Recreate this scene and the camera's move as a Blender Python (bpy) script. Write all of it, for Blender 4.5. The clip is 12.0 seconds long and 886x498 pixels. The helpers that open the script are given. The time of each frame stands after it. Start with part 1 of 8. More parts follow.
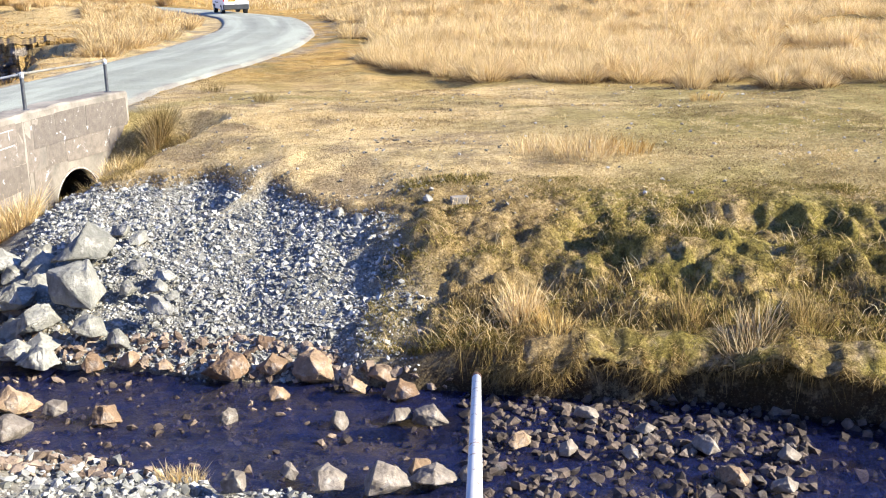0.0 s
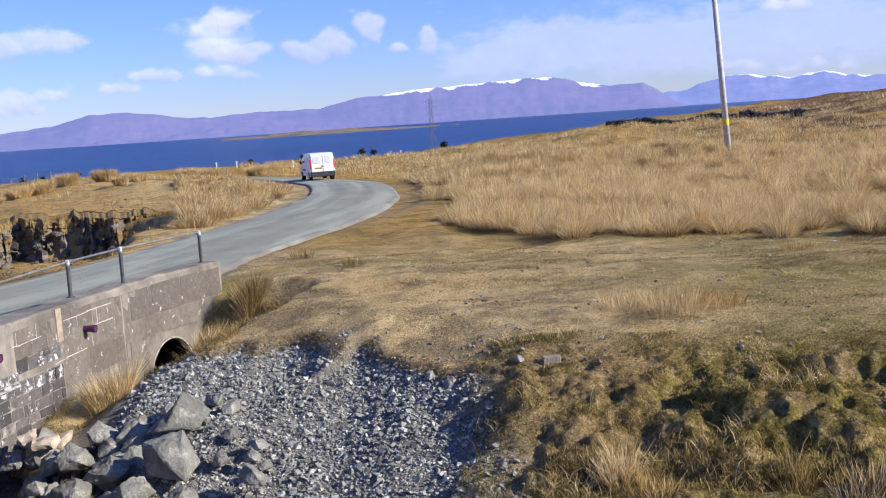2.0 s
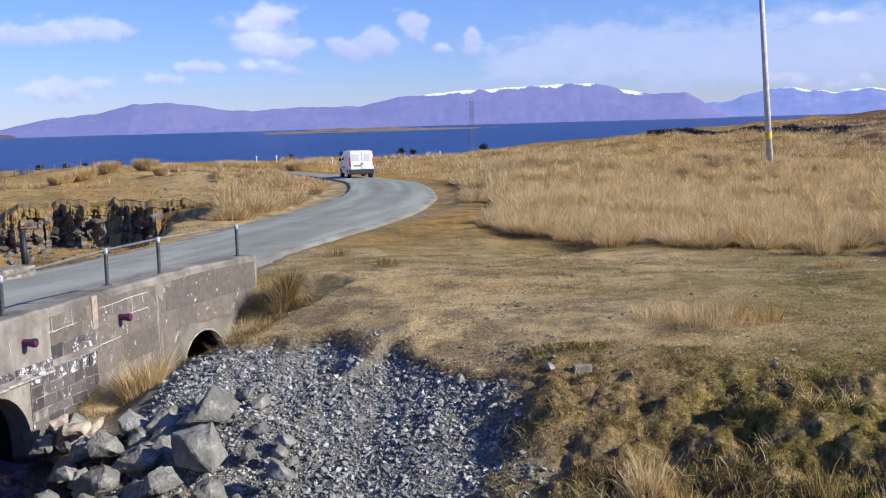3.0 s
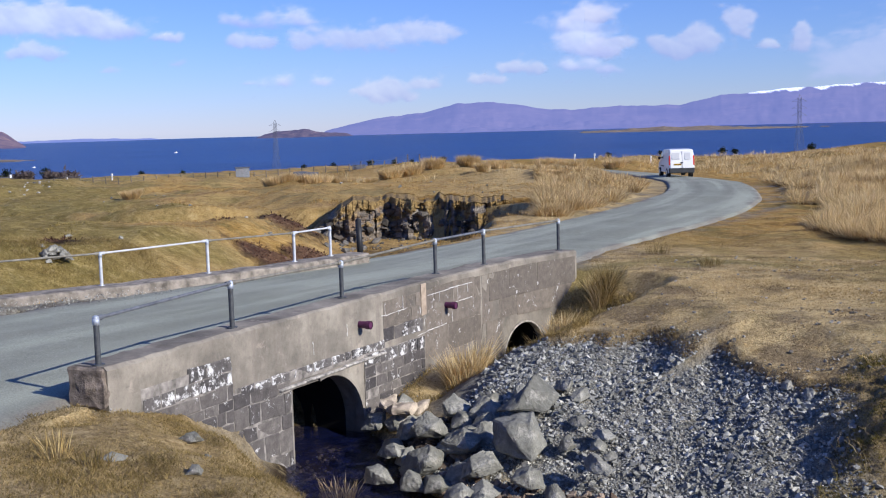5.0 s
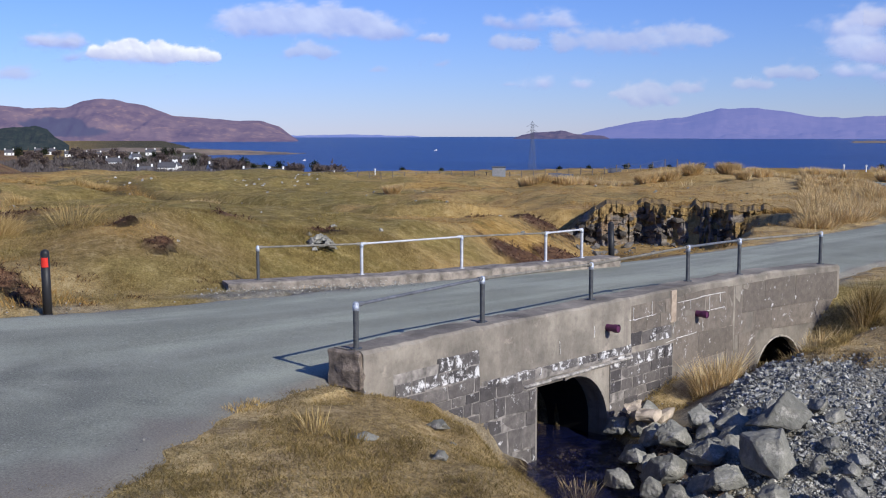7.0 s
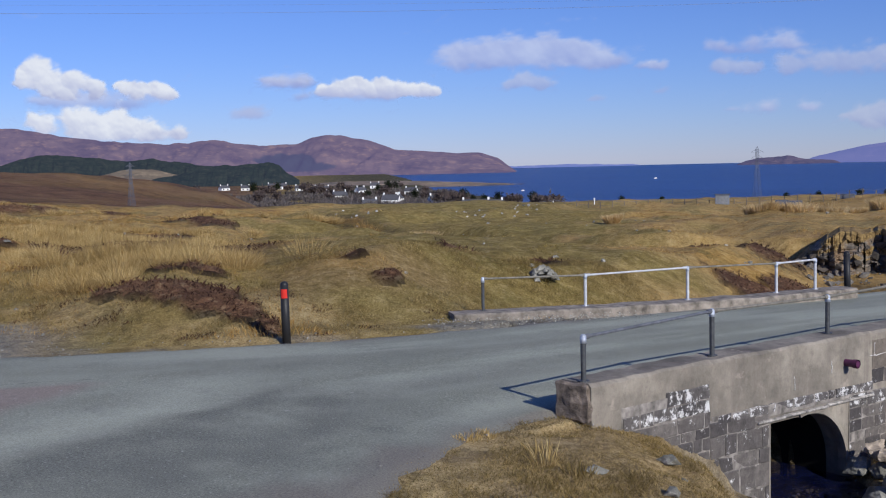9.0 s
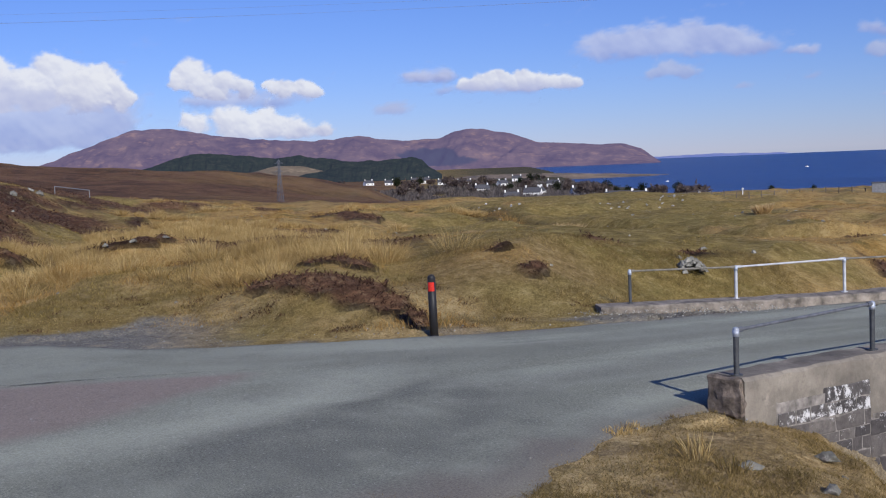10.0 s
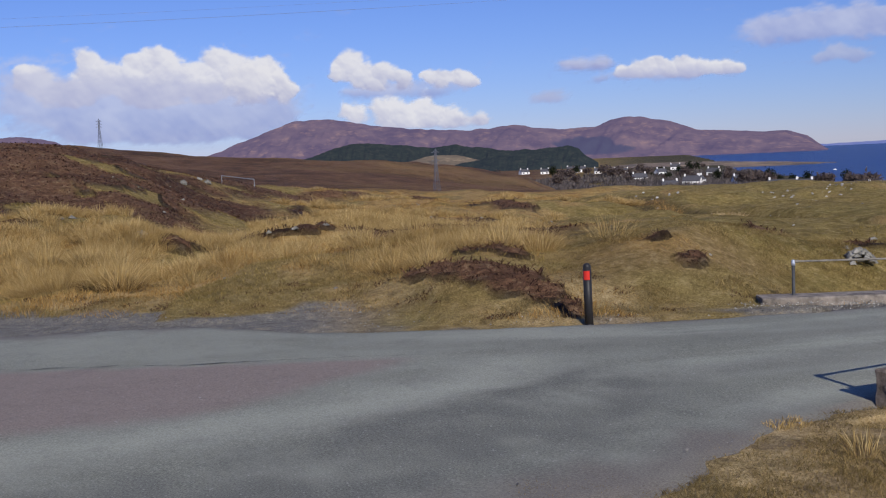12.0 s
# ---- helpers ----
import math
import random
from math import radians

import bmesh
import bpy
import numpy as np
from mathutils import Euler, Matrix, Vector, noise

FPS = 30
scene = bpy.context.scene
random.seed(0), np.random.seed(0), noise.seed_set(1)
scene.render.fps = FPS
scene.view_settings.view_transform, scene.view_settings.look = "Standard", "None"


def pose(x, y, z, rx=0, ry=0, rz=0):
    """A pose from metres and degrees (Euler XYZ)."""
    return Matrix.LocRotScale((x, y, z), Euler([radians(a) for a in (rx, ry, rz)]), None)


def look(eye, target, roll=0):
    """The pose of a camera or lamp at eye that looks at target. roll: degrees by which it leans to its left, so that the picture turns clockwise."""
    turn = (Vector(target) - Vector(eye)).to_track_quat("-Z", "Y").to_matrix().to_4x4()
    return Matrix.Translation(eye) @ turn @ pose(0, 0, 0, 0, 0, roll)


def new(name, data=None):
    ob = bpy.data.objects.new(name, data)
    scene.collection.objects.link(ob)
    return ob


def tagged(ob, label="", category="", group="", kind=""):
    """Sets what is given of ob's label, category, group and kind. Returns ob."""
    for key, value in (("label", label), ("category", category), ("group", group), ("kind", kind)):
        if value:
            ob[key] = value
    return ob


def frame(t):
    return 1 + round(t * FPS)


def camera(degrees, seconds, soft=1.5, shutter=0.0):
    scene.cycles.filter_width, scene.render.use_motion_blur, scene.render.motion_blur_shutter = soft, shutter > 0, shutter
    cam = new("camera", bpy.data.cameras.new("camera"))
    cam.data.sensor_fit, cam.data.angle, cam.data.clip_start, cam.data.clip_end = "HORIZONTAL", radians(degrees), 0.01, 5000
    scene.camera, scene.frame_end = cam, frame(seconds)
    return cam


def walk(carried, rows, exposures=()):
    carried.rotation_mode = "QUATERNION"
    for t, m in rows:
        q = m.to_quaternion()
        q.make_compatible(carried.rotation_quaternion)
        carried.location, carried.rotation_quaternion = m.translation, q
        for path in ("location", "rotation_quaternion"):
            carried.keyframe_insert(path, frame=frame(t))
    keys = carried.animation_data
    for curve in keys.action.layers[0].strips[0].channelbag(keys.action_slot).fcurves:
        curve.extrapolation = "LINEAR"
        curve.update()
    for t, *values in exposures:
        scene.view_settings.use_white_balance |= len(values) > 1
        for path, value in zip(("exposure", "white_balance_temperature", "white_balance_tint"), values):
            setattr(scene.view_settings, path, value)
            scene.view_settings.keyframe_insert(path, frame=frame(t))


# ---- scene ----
cam = camera(43.3, 12.0, 1.1)
PATH = [
    (0, (0.124, 0.069, 2.761), (0.135, 19.384, -2.427), -1.19),
    (0.5, (0.093, 0.093, 2.753), (-0.015, 19.703, -1.176), -2.99),
    (1, (0.035, 0.110, 2.774), (-0.873, 19.786, -0.693), -4.26),
    (1.5, (0.069, 0.164, 2.823), (-1.074, 19.936, 0.036), -3.20),
    (2, (0.079, 0.148, 2.814), (-1.346, 19.953, 0.426), -3.79),
    (2.5, (0.085, 0.141, 2.822), (-1.536, 19.948, 0.575), -2.99),
    (2.7, (0.087, 0.150, 2.844), (-1.622, 19.941, 0.523), -2.25),
    (4.3, (-0.029, 0.188, 2.759), (-5.537, 19.296, 0.627), -1.16),
    (4.5, (-0.037, 0.175, 2.766), (-6.360, 19.000, 0.391), -1.38),
    (5, (-0.049, 0.134, 2.789), (-7.506, 18.561, 0.587), -1.57),
    (5.5, (-0.092, 0.102, 2.796), (-7.721, 18.476, 0.749), -0.85),
    (6, (-0.081, 0.040, 2.791), (-8.588, 18.027, 0.772), -0.32),
    (6.5, (-0.040, 0.010, 2.785), (-10.162, 17.148, 0.829), -0.15),
    (7, (0.007, 0.017, 2.786), (-11.382, 16.322, 0.682), -0.04),
    (7.2, (0.032, -0.022, 2.810), (-11.560, 16.153, 0.804), -0.18),
    (9, (-0.006, -0.118, 2.828), (-14.383, 13.701, 1.299), -1.29),
    (9.5, (-0.002, -0.166, 2.826), (-15.043, 12.924, 1.264), -1.31),
    (10, (-0.011, -0.189, 2.833), (-16.031, 11.681, 1.256), -2.28),
    (10.5, (-0.033, -0.208, 2.831), (-16.813, 10.561, 1.264), -2.88),
    (11, (-0.070, -0.263, 2.848), (-17.219, 9.898, 1.211), -2.72),
    (11.5, (-0.071, -0.278, 2.829), (-17.694, 9.082, 1.481), -3.28),
    (12, (0.013, -0.207, 2.819), (-17.496, 9.316, 1.161), -2.55),
]
EXPOSURES = [(0.0, 1.55, 6800, 6), (0.6, 1.25, 6700, 8), (1.0, 1.0, 6600, 9), (1.5, 0.7, 6500, 10), (2.5, 0.45, 6300, 10), (4.5, 0.3, 6150, 10), (5.5, 0.2, 6100, 10), (7.0, 0.05, 6100, 10), (9.5, -0.26, 6050, 10), (10.5, -0.2, 6300, 13), (11.5, -0.16, 6400, 13), (12.0, -0.33, 6350, 13)]
walk(cam, [(t, look(eye, target, roll)) for t, eye, target, roll in PATH], EXPOSURES)

# ---- world and sun ----
SUN = Vector((1.6, -0.32, 0.88)).normalized()
world = bpy.data.worlds.new("sky")
scene.world = world
world.use_nodes = True
wn = world.node_tree.nodes
sky = wn.new("ShaderNodeTexSky")
sky.sky_type, sky.sun_disc = "NISHITA", False
sky.sun_elevation = math.asin(SUN.z)
sky.sun_rotation = math.atan2(SUN.x, SUN.y)
sky.altitude, sky.air_density, sky.dust_density, sky.ozone_density = 0, 1.0, 0.0, 6.0
tint = wn.new("ShaderNodeMix")
tint.data_type, tint.blend_type = "RGBA", "MULTIPLY"
tint.inputs[0].default_value = 1.0
tint.inputs[7].default_value = (0.84, 0.88, 1.34, 1)
world.node_tree.links.new(sky.outputs[0], tint.inputs[6])
world.node_tree.links.new(tint.outputs[2], wn["Background"].inputs[0])
wn["Background"].inputs[1].default_value = 0.088
sun = new("sun", bpy.data.lights.new("sun", "SUN"))
sun.data.energy, sun.data.angle, sun.data.color = 5.0, radians(0.5), (1.0, 0.93, 0.82)
sun.matrix_world = look(SUN * 50, (0, 0, 0))
scene.view_settings.exposure = 0.0

# ---- materials ----
def shader(name, rough=0.9, metal=0.0, spec=0.3):
    """A material with its node tree, links and principled node."""
    m = bpy.data.materials.new(name)
    m.use_nodes = True
    b = m.node_tree.nodes["Principled BSDF"]
    b.inputs["Roughness"].default_value, b.inputs["Metallic"].default_value = rough, metal
    b.inputs["Specular IOR Level"].default_value = spec
    return m, m.node_tree.nodes, m.node_tree.links, b


def noise_tex(n, l, vec, scale, detail=4.0, rough=0.6, out=0):
    t = n.new("ShaderNodeTexNoise")
    t.inputs["Scale"].default_value, t.inputs["Detail"].default_value = scale, detail
    t.inputs["Roughness"].default_value = rough
    l.new(vec, t.inputs["Vector"])
    return t.outputs[out]


def ramp(n, l, fac, stops):
    r = n.new("ShaderNodeValToRGB")
    e = r.color_ramp.elements
    while len(e) < len(stops):
        e.new(0.5)
    for k, (p, c) in zip(e, stops):
        k.position, k.color = p, (*c, 1) if len(c) == 3 else c
    l.new(fac, r.inputs[0])
    return r.outputs[0]


def mix(n, l, fac, a, b, mode="MIX"):
    m = n.new("ShaderNodeMix")
    m.data_type, m.blend_type = "RGBA", mode
    for k, v in ((0, fac), (6, a), (7, b)):
        if isinstance(v, (int, float)):
            m.inputs[k].default_value = v
        elif isinstance(v, tuple):
            m.inputs[k].default_value = (*v, 1)
        else:
            l.new(v, m.inputs[k])
    return m.outputs[2]


def bump(n, l, b, height, strength=0.5, dist=0.02, after=None):
    k = n.new("ShaderNodeBump")
    k.inputs["Strength"].default_value, k.inputs["Distance"].default_value = strength, dist
    l.new(height, k.inputs["Height"])
    if after:
        l.new(after, k.inputs["Normal"])
    l.new(k.outputs[0], b.inputs["Normal"])
    return k.outputs[0]


def place(n):
    return n.new("ShaderNodeNewGeometry").outputs["Position"]


def plain(name, colour, rough=0.6, metal=0.0, vary=0.25, scale=6.0, bumps=0.15, dist=0.01, spec=0.3):
    """Paint, metal or plastic with blotches and fine relief."""
    m, n, l, b = shader(name, rough, metal, spec)
    at = n.new("ShaderNodeTexCoord").outputs["Object"]
    f = noise_tex(n, l, at, scale, 5)
    dark = tuple(c * (1 - vary) for c in colour)
    light = tuple(min(1, c * (1 + vary)) for c in colour)
    l.new(ramp(n, l, f, [(0.3, dark), (0.7, light)]), b.inputs["Base Color"])
    if bumps:
        bump(n, l, b, noise_tex(n, l, at, scale * 8, 4), bumps, dist)
    return m


def attribute(n, name):
    a = n.new("ShaderNodeAttribute")
    a.attribute_name = name
    return a.outputs["Fac"]


def ground_material():
    m, n, l, b = shader("moor_ground", 0.95, 0, 0.1)
    p = place(n)
    mid, fine = noise_tex(n, l, p, 1.3, 5), noise_tex(n, l, p, 22, 5, 0.7)
    straw = ramp(n, l, fine, [(0.3, (0.33, 0.225, 0.10)), (0.52, (0.58, 0.43, 0.205)), (0.72, (0.74, 0.585, 0.325))])
    olive = ramp(n, l, fine, [(0.3, (0.12, 0.10, 0.03)), (0.7, (0.33, 0.265, 0.10))])
    turf = mix(n, l, ramp(n, l, mix(n, l, 0.5, noise_tex(n, l, p, 0.3, 5, 0.6), mid), [(0.50, (0, 0, 0)), (0.60, (0.65, 0.65, 0.65))]), straw, olive)
    earth = ramp(n, l, mix(n, l, 0.5, noise_tex(n, l, p, 0.45, 5, 0.65), mid), [(0.49, (0, 0, 0)), (0.58, (0.85, 0.85, 0.85))])
    turf = mix(n, l, earth, turf, ramp(n, l, fine, [(0.3, (0.15, 0.105, 0.055)), (0.7, (0.36, 0.27, 0.16))]))
    green = ramp(n, l, mix(n, l, 0.5, fine, mid), [(0.38, (0.09, 0.073, 0.021)), (0.5, (0.225, 0.18, 0.058)), (0.62, (0.38, 0.305, 0.11))])
    turf = mix(n, l, attribute(n, "green"), turf, green)
    mossy = noise_tex(n, l, p, 9, 6, 0.7)
    moss = ramp(n, l, mossy, [(0.3, (0.045, 0.036, 0.010)), (0.5, (0.20, 0.16, 0.04)), (0.7, (0.40, 0.315, 0.09))])
    dead = ramp(n, l, mossy, [(0.3, (0.085, 0.055, 0.025)), (0.5, (0.28, 0.195, 0.085)), (0.7, (0.48, 0.36, 0.18))])
    moss = mix(n, l, ramp(n, l, noise_tex(n, l, p, 1.7, 5, 0.65), [(0.47, (0, 0, 0)), (0.62, (1, 1, 1))]), moss, dead)
    moss = mix(n, l, attribute(n, "dry"), moss, ramp(n, l, mossy, [(0.3, (0.10, 0.065, 0.03)), (0.5, (0.29, 0.20, 0.09)), (0.7, (0.48, 0.36, 0.19))]))
    c = mix(n, l, attribute(n, "moss"), turf, moss)
    clumps = mix(n, l, 0.4, noise_tex(n, l, p, 0.8, 7, 0.7), fine)
    gold = ramp(n, l, clumps, [(0.36, (0.15, 0.082, 0.024)), (0.47, (0.35, 0.208, 0.055)), (0.58, (0.50, 0.318, 0.098)), (0.68, (0.64, 0.43, 0.155))])
    short = mix(n, l, 0.5, noise_tex(n, l, p, 0.16, 5, 0.65), noise_tex(n, l, p, 0.7, 5, 0.65))
    gold = mix(n, l, ramp(n, l, short, [(0.50, (0, 0, 0)), (0.58, (0.8, 0.8, 0.8))]), gold, ramp(n, l, fine, [(0.3, (0.085, 0.066, 0.02)), (0.7, (0.25, 0.195, 0.066))]))
    gold = mix(n, l, ramp(n, l, short, [(0.38, (0.75, 0.75, 0.75)), (0.46, (0, 0, 0))]), gold, ramp(n, l, fine, [(0.3, (0.15, 0.078, 0.032)), (0.7, (0.36, 0.215, 0.09))]))
    c = mix(n, l, attribute(n, "gold"), c, gold)
    heath = ramp(n, l, mix(n, l, 0.5, mid, fine), [(0.35, (0.040, 0.021, 0.015)), (0.65, (0.20, 0.10, 0.060))])
    moor = mix(n, l, 0.4, noise_tex(n, l, p, 0.035, 6, 0.65), noise_tex(n, l, p, 0.2, 6, 0.7))
    heath = mix(n, l, ramp(n, l, moor, [(0.47, (0, 0, 0)), (0.58, (0.7, 0.7, 0.7))]), heath, (0.23, 0.13, 0.072))
    heath = mix(n, l, ramp(n, l, moor, [(0.41, (0.9, 0.9, 0.9)), (0.48, (0, 0, 0))]), heath, (0.05, 0.027, 0.022))
    c = mix(n, l, attribute(n, "heather"), c, heath)
    stone = ramp(n, l, noise_tex(n, l, p, 30, 4, 0.7), [(0.3, (0.11, 0.107, 0.095)), (0.7, (0.35, 0.34, 0.305))])
    c = mix(n, l, attribute(n, "gravel"), c, stone)
    # Near-black soil colour, also painted as shade under the bank and in culverts.
    peat_shade = ramp(n, l, fine, [(0.3, (0.012, 0.008, 0.005)), (0.7, (0.045, 0.03, 0.018))])
    c = mix(n, l, attribute(n, "peat_shade"), c, peat_shade)
    wood = ramp(n, l, noise_tex(n, l, p, 0.05, 5, 0.7), [(0.35, (0.030, 0.034, 0.018)), (0.65, (0.10, 0.085, 0.045))])
    c = mix(n, l, attribute(n, "village"), c, wood)
    speck = noise_tex(n, l, p, 48, 4, 0.75)
    c = mix(n, l, ramp(n, l, speck, [(0.40, (0.6, 0.6, 0.6)), (0.49, (0, 0, 0))]), c, mix(n, l, 0.72, c, (0.03, 0.02, 0.01)))
    c = mix(n, l, ramp(n, l, speck, [(0.56, (0, 0, 0)), (0.66, (0.5, 0.5, 0.5))]), c, mix(n, l, 0.4, c, (0.62, 0.50, 0.30)))
    blot = noise_tex(n, l, p, 3.4, 7, 0.78)
    c = mix(n, l, ramp(n, l, blot, [(0.39, (0.6, 0.6, 0.6)), (0.48, (0, 0, 0))]), c, mix(n, l, 0.6, c, (0.05, 0.03, 0.012)))
    c = mix(n, l, ramp(n, l, blot, [(0.53, (0, 0, 0)), (0.62, (0.42, 0.42, 0.42))]), c, mix(n, l, 0.45, c, (0.80, 0.64, 0.36)))
    l.new(c, b.inputs["Base Color"])
    near = bump(n, l, b, mix(n, l, 0.5, noise_tex(n, l, p, 5, 7, 0.75), fine), 0.9, 0.10)
    bump(n, l, b, mix(n, l, attribute(n, "heather"), (0, 0, 0), noise_tex(n, l, p, 0.3, 7, 0.7)), 0.9, 1.2, near)
    return m


def road_material():
    m, n, l, b = shader("worn_asphalt", 0.85, 0, 0.3)
    p = place(n)
    grain = noise_tex(n, l, p, 46, 4, 0.8)
    blot = noise_tex(n, l, p, 0.55, 5, 0.65)
    c = ramp(n, l, grain, [(0.32, (0.115, 0.12, 0.094)), (0.5, (0.23, 0.238, 0.187)), (0.66, (0.38, 0.393, 0.31))])
    c = mix(n, l, ramp(n, l, blot, [(0.4, (0.0, 0.0, 0.0)), (0.65, (0.55, 0.55, 0.55))]), c, (0.315, 0.325, 0.262))
    c = mix(n, l, mix(n, l, 0.75, (0, 0, 0), attribute(n, "streak")), c, ramp(n, l, grain, [(0.3, (0.25, 0.26, 0.205)), (0.65, (0.48, 0.495, 0.40))]))
    c = mix(n, l, attribute(n, "track"), c, ramp(n, l, grain, [(0.34, (0.09, 0.092, 0.076)), (0.64, (0.25, 0.256, 0.21))]))
    c = mix(n, l, mix(n, l, 0.15, attribute(n, "pink"), (0, 0, 0)), c, ramp(n, l, grain, [(0.3, (0.16, 0.125, 0.105)), (0.66, (0.36, 0.285, 0.245))]))
    c = mix(n, l, ramp(n, l, noise_tex(n, l, p, 33, 2, 0.5), [(0.65, (0, 0, 0)), (0.71, (0.6, 0.6, 0.6))]), c, (0.44, 0.44, 0.39))
    c = mix(n, l, ramp(n, l, noise_tex(n, l, p, 13, 1, 0.4), [(0.75, (0, 0, 0)), (0.79, (0.6, 0.6, 0.6))]), c, (0.42, 0.42, 0.37))
    c = mix(n, l, ramp(n, l, noise_tex(n, l, p, 1.6, 6, 0.75), [(0.52, (0, 0, 0)), (0.68, (0.25, 0.25, 0.25))]), c, (0.125, 0.125, 0.11))
    c = mix(n, l, attribute(n, "edge"), c, ramp(n, l, grain, [(0.3, (0.12, 0.11, 0.09)), (0.7, (0.29, 0.265, 0.22))]))
    l.new(c, b.inputs["Base Color"])
    bump(n, l, b, grain, 0.6, 0.012)
    return m


def sea_material():
    m, n, l, b = shader("sea", 0.35, 0, 0.35)
    p = place(n)
    mp = n.new("ShaderNodeMapping")
    mp.inputs["Scale"].default_value = (0.3, 1.0, 1.0)
    l.new(p, mp.inputs["Vector"])
    f = noise_tex(n, l, mp.outputs[0], 0.01, 6, 0.7)
    l.new(ramp(n, l, f, [(0.35, (0.007, 0.030, 0.14)), (0.65, (0.016, 0.058, 0.215))]), b.inputs["Base Color"])
    bump(n, l, b, noise_tex(n, l, p, 0.12, 6, 0.7), 0.6, 3.0)
    return m


def far_material(name, low, high, haze_glow, strength, scale=0.004, patch=(0.5, 0.5, 0.5), wood=(0.012, 0.02, 0.014)):
    """Distant hillsides: rock and heath, paler patches, plantations, snow, with the haze of the air before them painted
    as emission.
    """
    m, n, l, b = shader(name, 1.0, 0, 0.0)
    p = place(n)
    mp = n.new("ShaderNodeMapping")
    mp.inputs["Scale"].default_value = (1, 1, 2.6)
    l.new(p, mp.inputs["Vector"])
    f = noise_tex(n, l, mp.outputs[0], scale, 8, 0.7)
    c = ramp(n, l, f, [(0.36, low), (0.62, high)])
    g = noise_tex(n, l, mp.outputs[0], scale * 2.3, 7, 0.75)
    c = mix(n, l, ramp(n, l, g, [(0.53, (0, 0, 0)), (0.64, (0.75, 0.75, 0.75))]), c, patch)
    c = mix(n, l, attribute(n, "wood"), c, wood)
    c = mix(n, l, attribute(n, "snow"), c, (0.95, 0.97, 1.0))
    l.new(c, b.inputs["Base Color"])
    # Bluish emission stands in for aerial haze; the hillside itself gives no light.
    b.inputs["Emission Color"].default_value = (*haze_glow, 1)
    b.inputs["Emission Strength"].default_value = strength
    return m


GROUND, ROAD, SEA = ground_material(), road_material(), sea_material()

# ---- numeric noise and plan curves ----
def lattice(i, j, seed):
    h = (i * 374761393 + j * 668265263 + seed * 974634777) & 0xFFFFFFFF
    h = ((h ^ (h >> 13)) * 1274126177) & 0xFFFFFFFF
    return ((h ^ (h >> 16)) & 0xFFFF) / 65535.0


def value_noise(x, y, seed=0):
    x, y = np.asarray(x, float), np.asarray(y, float)
    i, j = np.floor(x).astype(np.int64), np.floor(y).astype(np.int64)
    u, v = x - i, y - j
    u, v = u * u * (3 - 2 * u), v * v * (3 - 2 * v)
    a, b = lattice(i, j, seed), lattice(i + 1, j, seed)
    c, d = lattice(i, j + 1, seed), lattice(i + 1, j + 1, seed)
    return (a * (1 - u) + b * u) * (1 - v) + (c * (1 - u) + d * u) * v - 0.5


def fbm(x, y, octaves=4, seed=0, gain=0.5):
    total, amp = 0.0, 1.0
    for k in range(octaves):
        total = total + amp * value_noise(x * 2**k, y * 2**k, seed + k)
        amp *= gain
    return total


def smooth(a, b, x):
    t = np.clip((x - a) / (b - a), 0, 1)
    return t * t * (3 - 2 * t)


def along(points, x, y):
    """Distance to a polyline, its sign (left is positive) and the position along it in points."""
    x, y = np.asarray(x, float), np.asarray(y, float)
    best, sign, pos = np.full(x.shape, 1e9), np.ones(x.shape), np.zeros(x.shape)
    for k, ((ax, ay), (bx, by)) in enumerate(zip(points[:-1], points[1:])):
        dx, dy = bx - ax, by - ay
        t = np.clip(((x - ax) * dx + (y - ay) * dy) / (dx * dx + dy * dy), 0, 1)
        d = np.hypot(x - ax - t * dx, y - ay - t * dy)
        near = d < best
        best = np.where(near, d, best)
        sign = np.where(near, np.sign(dx * (y - ay) - dy * (x - ax)), sign)
        pos = np.where(near, k + t, pos)
    return best, sign, pos


# road edges, from behind the camera over the bridge and away
ROAD_R = [(-14, -14), (-9.5, -4), (-7.0, 1.5), (-6.85, 5.4), (-7.8, 7.7), (-8.15, 9.4), (-7.75, 12.2), (-7.2, 15.5), (-6.7, 18.5), (-6.2, 22), (-6.3, 26), (-5.9, 30), (-5.2, 34), (-4.7, 39), (-4.8, 46), (-6.0, 54), (-7.7, 63), (-10.7, 71), (-15.8, 83), (-27, 100)]
ROAD_L = [(-34, -12), (-27, -3), (-21.5, 2.0), (-20.0, 5.2), (-17.3, 6.6), (-15.4, 9.4), (-14.0, 11.8), (-13.0, 14.6), (-12.2, 17.3), (-11.2, 21.5), (-10.8, 26), (-10.2, 31), (-9.7, 36.5), (-9.4, 43), (-9.5, 50), (-10.8, 58), (-12.7, 67), (-15.3, 74.5), (-20.2, 86), (-31.5, 103)]
ROAD_C = [((a + c) / 2, (b + d) / 2) for (a, b), (c, d) in zip(ROAD_R, ROAD_L)]
ROAD_W = np.array([math.dist(a, b) / 2 for a, b in zip(ROAD_R, ROAD_L)])
STREAM = [(-11, 17), (-7.1, 13.45), (-6.0, 11.7), (-4.4, 10.6), (-2.6, 10.3), (-1.0, 9.7), (0.5, 9.35), (2.4, 8.9), (4.2, 8.2), (7, 7), (12, 5), (24, 1)]
STREAM_W = np.array([0.7, 0.7, 0.8, 1.0, 1.05, 1.2, 1.3, 1.35, 1.35, 1.4, 1.5, 1.6])
GULLY = [(-12.6, 19.5), (-13.4, 25), (-15, 33), (-18, 39.5), (-24, 41), (-33, 40), (-52, 45), (-80, 60)]
WALL_F = [(-7.72, 9.42), (-7.45, 12.0), (-7.1, 14.5), (-6.72, 17.2), (-6.3, 19.2), (-5.67, 20.85)]
